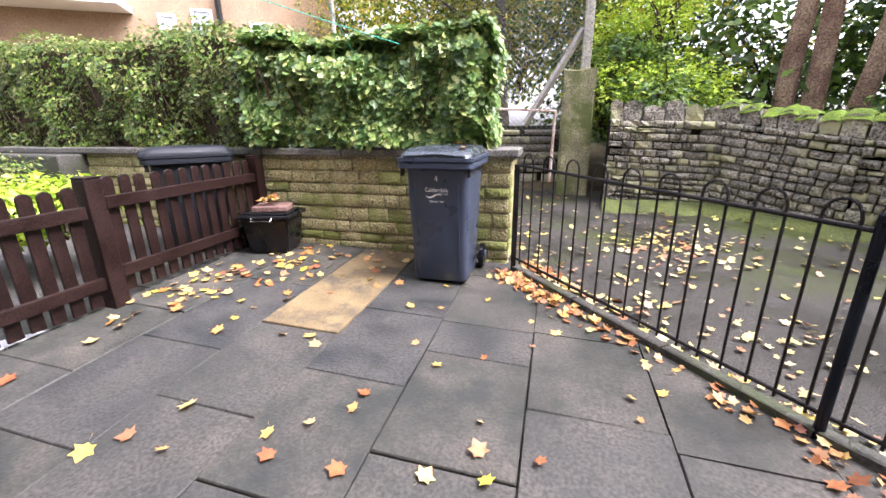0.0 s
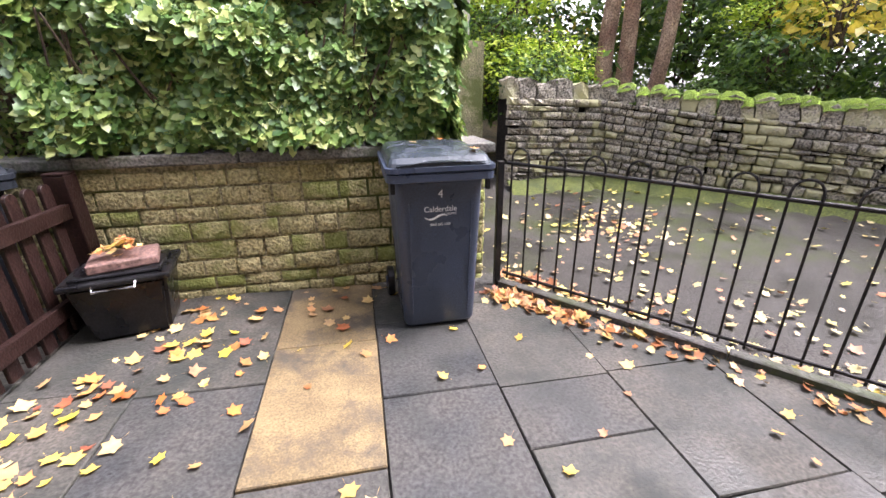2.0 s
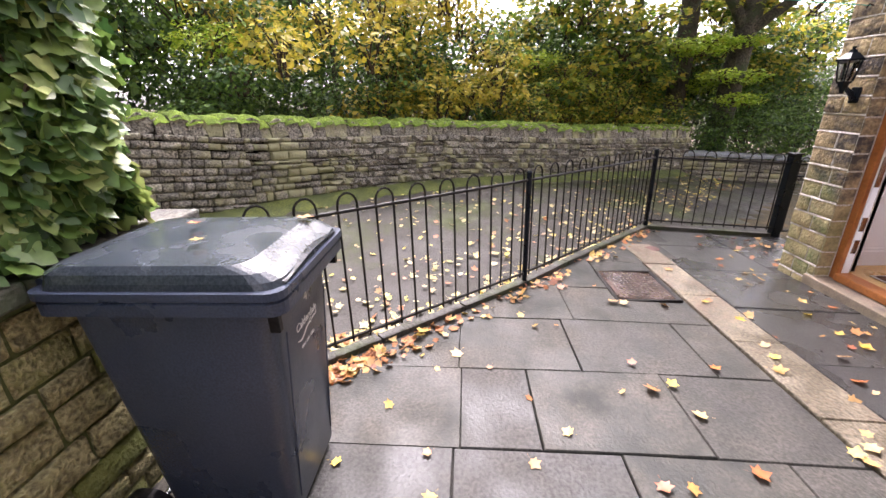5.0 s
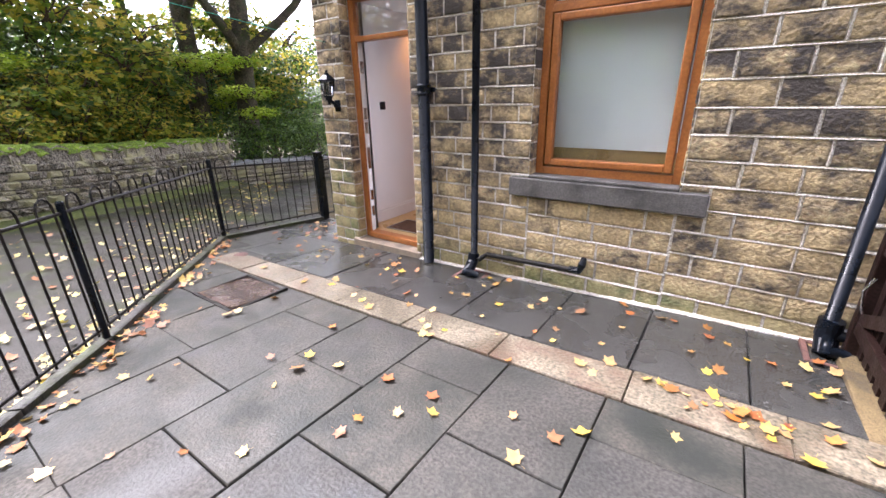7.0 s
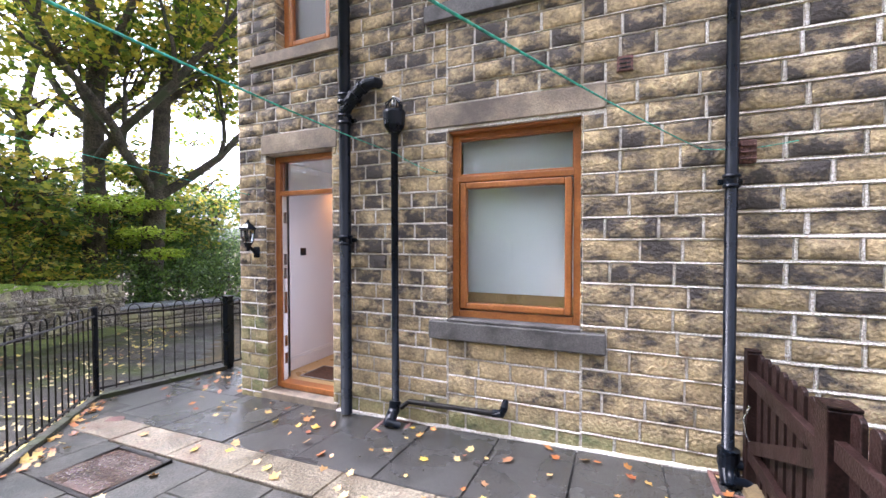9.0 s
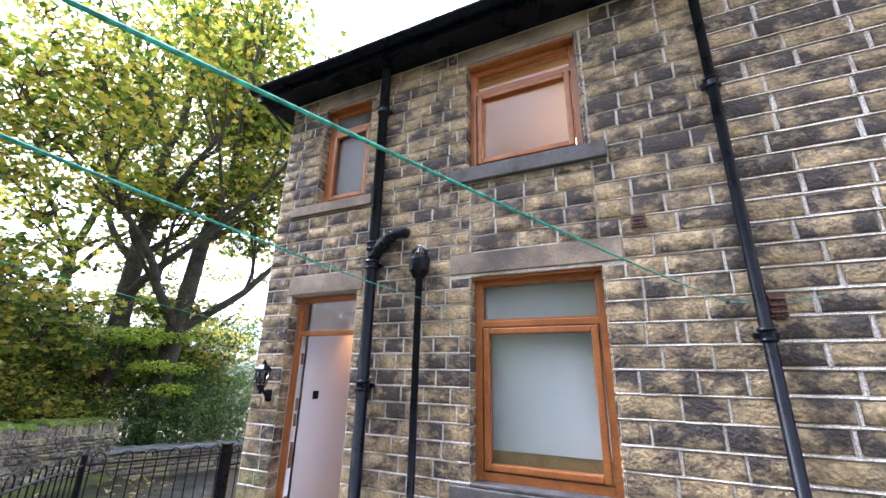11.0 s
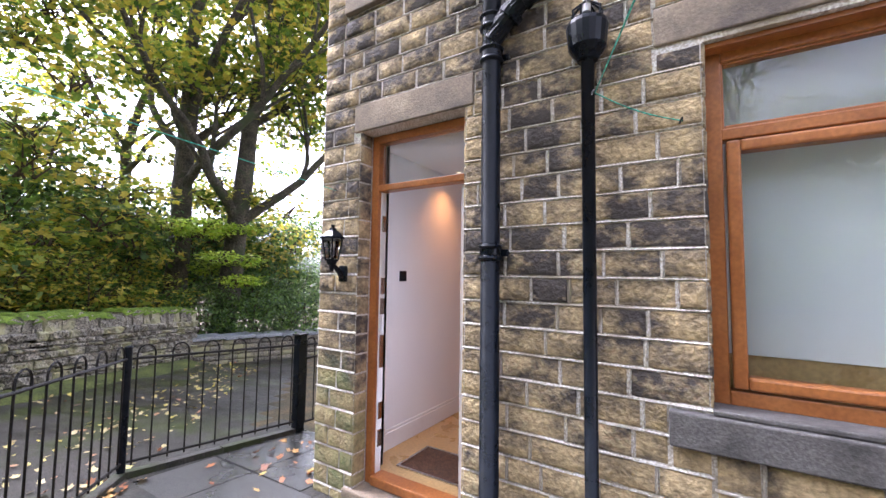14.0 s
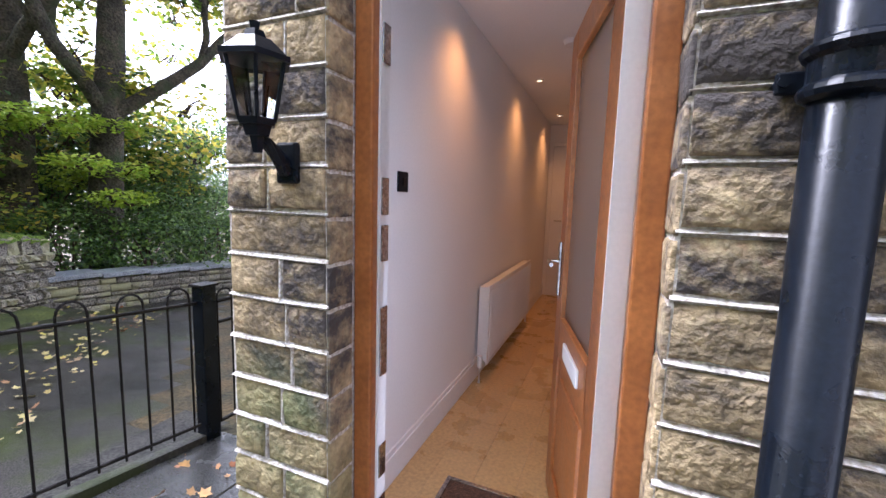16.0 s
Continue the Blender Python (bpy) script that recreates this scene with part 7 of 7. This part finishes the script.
    bushes("autumn_canopy", clear(mid), 20000, L_AUT, 0.16, 9, "autumn canopy of the woodland edge", "woodland", layered=0.8)
    side = []
    for _ in range(150):
        x = rng.uniform(7.8, 14)
        y = rng.uniform(-8.5, 0.8) if x > 9 else rng.uniform(-2.2, 1.2)
        r = rng.uniform(0.35, 1.0)
        side.append((x, y, rng.uniform(0.8, 9.5) if rng.random() < 0.6 else rng.uniform(0.4, 4.0), r * 1.3, r * 1.3, r * 0.32))
    bushes("sycamore_sprays", side, 26000, L_AUT, 0.12, 19, "tiers of green and yellow sycamore leaves beside the house", "woodland", kind="maple", layered=0.8)
    low = [(rng.uniform(7.6, 10), rng.uniform(-4.5, 0.6), rng.uniform(0.9, 2.4), r_, r_, r_ * 0.25) for r_ in [rng.uniform(0.3, 0.7) for _ in range(20)]]
    bushes("lime_sprays", low, 9000, L_LIME, 0.09, 31, "low lime-green leafy sprays behind the lane wall", "woodland", layered=0.85)
    under = [(rng.uniform(8.5, 13), rng.uniform(-7, 1.5), rng.uniform(0.3, 2.6), 0.9, 0.9, 0.6) for _ in range(40)]
    bushes("holly_bank", under, 34000, L_GREEN, 0.09, 32, "dark green shady shrubs under the trees", "woodland")
    rg = random.Random(15)
    back = []
    for _ in range(60):
        x = rg.uniform(9.5, 17)
        y = rg.uniform(-14, -2)
        r = rg.uniform(0.5, 1.2)
        back.append((x, y, rg.uniform(0.0, 3.2), r, r, r * 0.6))
    bushes("hedge_bank", back, 36000, L_GREEN, 0.11, 10, "mid-green hedge bank in front of the bright sky", "woodland")
    bushes("garden_trees_far", [(-6.5, 15, 5, 3, 2, 2.4), (-3.5, 13, 4.6, 2.6, 2, 2.2), (-1.0, 12, 4.4, 2.4, 2, 2.4), (1.0, 13, 5, 2.5, 2, 2.6), (-2.2, 10.5, 3.0, 1.6, 1.4, 1.2), (-9, 16, 6.5, 3, 2, 2)], 42000, L_AUT, 0.14, 11, "mixed trees beyond the hedge", "woodland")


woods()


def verge():
    bm = bmesh.new()
    prev = None
    rng = random.Random(5)
    for (xa, ya, _), (xb, yb, _) in zip(RUB, RUB[1:]):
        L = math.hypot(xb - xa, yb - ya)
        dx, dy = (xb - xa) / L, (yb - ya) / L
        nx_, ny_ = dy, -dx
        if nx_ * (0 - xa) + ny_ * (1 - ya) < 0:
            nx_, ny_ = -nx_, -ny_
        for k in range(10):
            s = L * k / 10
            x, y = xa + dx * s, ya + dy * s
            w = rng.uniform(0.38, 0.55)
            row = []
            for o, h in ((-0.15, 0.06), (0.12, 0.075), (w * 0.7, 0.04), (w, -0.02)):
                px, py = x + nx_ * o, y + ny_ * o
                row.append(bm.verts.new((px, py, ground_h(px, py) + h + rng.uniform(-0.008, 0.008))))
            if prev:
                for a in range(3):
                    bm.faces.new((prev[a], prev[a + 1], row[a + 1], row[a]))
            prev = row
    bmesh.ops.recalc_face_normals(bm, faces=bm.faces)
    tagged(part("verge", bm, M_VERGE, None, smooth=True), "mossy green verge at the foot of the lane wall", "verge", "", "structure")


verge()
tree("maple_tree", 9.0, -4.1, -0.3, 0.27, 12, 41, 17000, L_AUT, lean=(-0.02, -0.09), label= "big sycamore with dark mossy trunk and yellowing leaves", depth=4, size=0.16, blob=0.55, kind="maple")
tree("lane_tree", 9.7, -3.3, 0.0, 0.25, 14, 42, 14000, L_AUT, "tall straight ivy-clad tree behind the lane wall", depth=4, size=0.14, blob=0.6, kind="maple")
tree("far_tree", 13.5, -3.5, 0.0, 0.2, 11, 43, 8000, L_AUT, "slender autumn tree further back", depth=4, size=0.15, blob=0.7)
tree("red_trunk_tree", 3.63, 8.45, 0.9, 0.16, 12, 44, 5000, L_AUT, "tree with a reddish-brown wet trunk behind the wall", bark=M_REDBARK, depth=3, size=0.12)
tree("pale_trunk_tree", 3.92, 8.2, 0.9, 0.15, 12, 45, 5000, L_AUT, "tree with smooth pale-brown bark behind the wall", bark=M_REDBARK, depth=3, size=0.12, lean=(0.02, 0))
tree("leaning_trunk_tree", 4.25, 7.75, 0.8, 0.13, 12, 46, 5000, L_AUT, "leaning pale-brown tree behind the wall", bark=M_REDBARK, depth=3, size=0.12, lean=(0.1, 0.02))
tree("slim_tree", 7.9, 5.1, 0.6, 0.07, 9, 47, 4000, L_YELLOW, "slim sapling with yellow leaves", depth=3, size=0.1)
tree("slim_tree", 8.3, 2.9, 0.6, 0.06, 8, 48, 4000, L_YELLOW, "slim leaning sapling with yellow leaves", depth=3, size=0.1, lean=(0.05, -0.12))
tree("garden_tree", -1.2, 9.5, 0.8, 0.14, 8, 49, 9000, L_AUT, "leafy tree beyond the chain-link fence", depth=3, size=0.11)

# ---- the neighbour's yard ----
bushes("lime_shrub", [(-3.7, 1.75, 0.55, 0.35, 0.35, 0.22), (-3.4, 2.1, 0.6, 0.25, 0.25, 0.2), (-3.95, 2.1, 0.5, 0.3, 0.3, 0.25)], 2600, L_LIME, 0.06, 12, "bright lime-green maple shrub behind the fence", "shrub")
bushes("garden_shrub", [(-5.0, 2.6, 0.6, 0.4, 0.35, 0.3), (-5.7, 2.9, 0.5, 0.45, 0.4, 0.35), (-6.6, 2.6, 0.5, 0.6, 0.4, 0.4)], 5200, L_PRIVET, 0.04, 13, "low variegated shrub in the neighbouring yard", "shrub")
for i, (a, b, c, d, e) in enumerate(((-6.2, -4.9, 3.0, 3.3, 0.86), (-6.6, -5.2, 2.9, 3.28, 0.62))):
    mbox("stone_bed", (a, b, c, d, 0, e), M_KERB, bevel=0.02, kind="structure", label="dark stone raised bed in the neighbouring yard", category="raised bed")


def lounger():
    t = thing("slatted_chair", "dark slatted garden chair in the neighbouring yard", "garden chair")
    for k in range(9):
        bm = bmesh.new()
        box(bm, -4.95, -4.45, 1.7, 1.74, 0.30 + k * 0.055, 0.335 + k * 0.055, 0.004, Matrix.Rotation(0.0, 4, "X"))
        part("slat", bm, M_BLACK, t)
    for x in (-4.93, -4.47):
        bm = bmesh.new()
        box(bm, x - 0.02, x + 0.02, 1.66, 1.699, 0.0, 0.85, 0.004)
        part("leg", bm, M_BLACK, t)


lounger()


# ---- fallen leaves ----
def fallen():
    rs = np.random.RandomState(60)

    def scatter(name, pts, size, mat, label, lift=0.006, zf=g, flat=0.22):
        pts = np.array(pts)
        n = len(pts)
        z = np.array([zf(x, y) for x, y in pts]) + lift + rs.uniform(0, 0.012, n)
        nr = np.c_[rs.normal(0, flat, n), rs.normal(0, flat, n), np.ones(n)]
        o = leaf_cloud(name, "maple", np.c_[pts, z], nr, size * rs.uniform(0.45, 1.2, n), mat, rs)
        tagged(o, label, "fallen leaves", "", "stuff")

    yard = []
    while len(yard) < 60:
        x, y = rs.uniform(-2.5, 2.6), rs.uniform(0.5, 3.1)
        if lane_d(x, y) < -0.2:
            yard.append((x, y))
    while len(yard) < 150:
        x, y = rs.uniform(-2.6, 1.6), rs.uniform(-0.62, 0.5)
        yard.append((x, y))
    while len(yard) < 175:
        yard.append((rs.normal(-2.1, 0.25), abs(rs.normal(0, 0.12)) + 0.25))
    for cx_, cy_, s, n in ((-2.35, 2.35, 0.2, 44), (-1.95, 2.6, 0.18, 16), (-2.5, 1.95, 0.14, 26), (-2.0, 2.95, 0.14, 22), (-2.2, 3.1, 0.12, 14), (-1.4, 2.95, 0.25, 18)):
        for _ in range(n):
            yard.append((max(rs.normal(cx_, s), -2.6), min(rs.normal(cy_, s), 3.2)))
    scatter("fallen_leaves", yard, 0.064, L_FALL, "yellow, orange and brown maple leaves scattered on the paving")
    kerbl = []
    for (xa, ya), (xb, yb) in zip(FENCE, FENCE[1:3]):
        for _ in range(85):
            t = rs.uniform()
            o = -abs(rs.normal(0, 0.09)) - 0.04
            kerbl.append((xa + (xb - xa) * t + o * 0.7, ya + (yb - ya) * t + o * 0.7))
    for _ in range(170):
        u = abs(rs.normal(0, 0.4))
        kerbl.append((-0.33 + u * 0.62 + rs.normal(0, 0.05) - 0.05, 3.05 - u * 0.7 - abs(rs.normal(0, 0.06))))
    for _ in range(80):
        u = abs(rs.normal(0, 0.3))
        kerbl.append((-0.2 + u * 0.7, 3.22 - u * 0.7 + abs(rs.normal(0, 0.07))))
    for _ in range(30):
        kerbl.append((rs.uniform(1.7, 2.6), rs.uniform(-1.3, -0.3)))
    scatter("kerb_leaves", kerbl, 0.062, L_RUSSET, "leaves drifted along the kerb under the railing", flat=0.4)
    lane = []
    while len(lane) < 1100:
        x, y = rs.uniform(-0.4, 8), rs.uniform(-3.5, 6)
        d = lane_d(x, y)
        if d < 0.06 or (x - 3.2) * 0.72 + (y - 4.2) * 0.69 > 0.3:
            continue
        if rs.uniform() < (0.25 if d > 1.0 else 0.8):
            lane.append((x, y))
    for _ in range(160):
        lane.append((rs.normal(1.1, 0.35), rs.normal(3.9, 0.3)))
    for (xa, ya), (xb, yb) in zip(FENCE, FENCE[1:3]):
        for _ in range(90):
            t = rs.uniform()
            o = abs(rs.normal(0, 0.1)) + 0.06
            lane.append((xa + (xb - xa) * t + o * 0.7, ya + (yb - ya) * t + o * 0.7))
    scatter("lane_leaves", lane, 0.056, L_PALE, "pale fallen leaves strewn over the damp lane", 0.012, ground_h, 0.3)
    one = [(-0.79, 2.78), (-0.62, 2.62), (-0.9, 2.95)]
    o = leaf_cloud("bin_leaves", "maple", np.array([(-0.62, 2.64, 0.97), (-0.87, 2.84, 0.985), (-0.72, 2.95, 0.985)]), np.array([[0.1, 0, 1.0]] * 3), np.array([0.05, 0.04, 0.035]), L_FALL, rs)
    tagged(o, "a few small leaves stuck to the wet bin lid", "fallen leaves", "", "stuff")
    # drifts on the recycling box
    p = np.c_[rs.normal(-2.4, 0.05, 26), rs.normal(2.98, 0.05, 26), rs.uniform(0.455, 0.49, 26)]
    p[:, 2] += g(-2.4, 3)
    o = leaf_cloud("tray_leaves", "maple", p, np.c_[rs.normal(0, 0.4, 26), rs.normal(0, 0.4, 26), np.ones(26)], rs.uniform(0.03, 0.07, 26), L_FALL, rs)
    tagged(o, "orange leaves heaped in the tray", "fallen leaves", "", "stuff")


fallen()
facade_blocks()
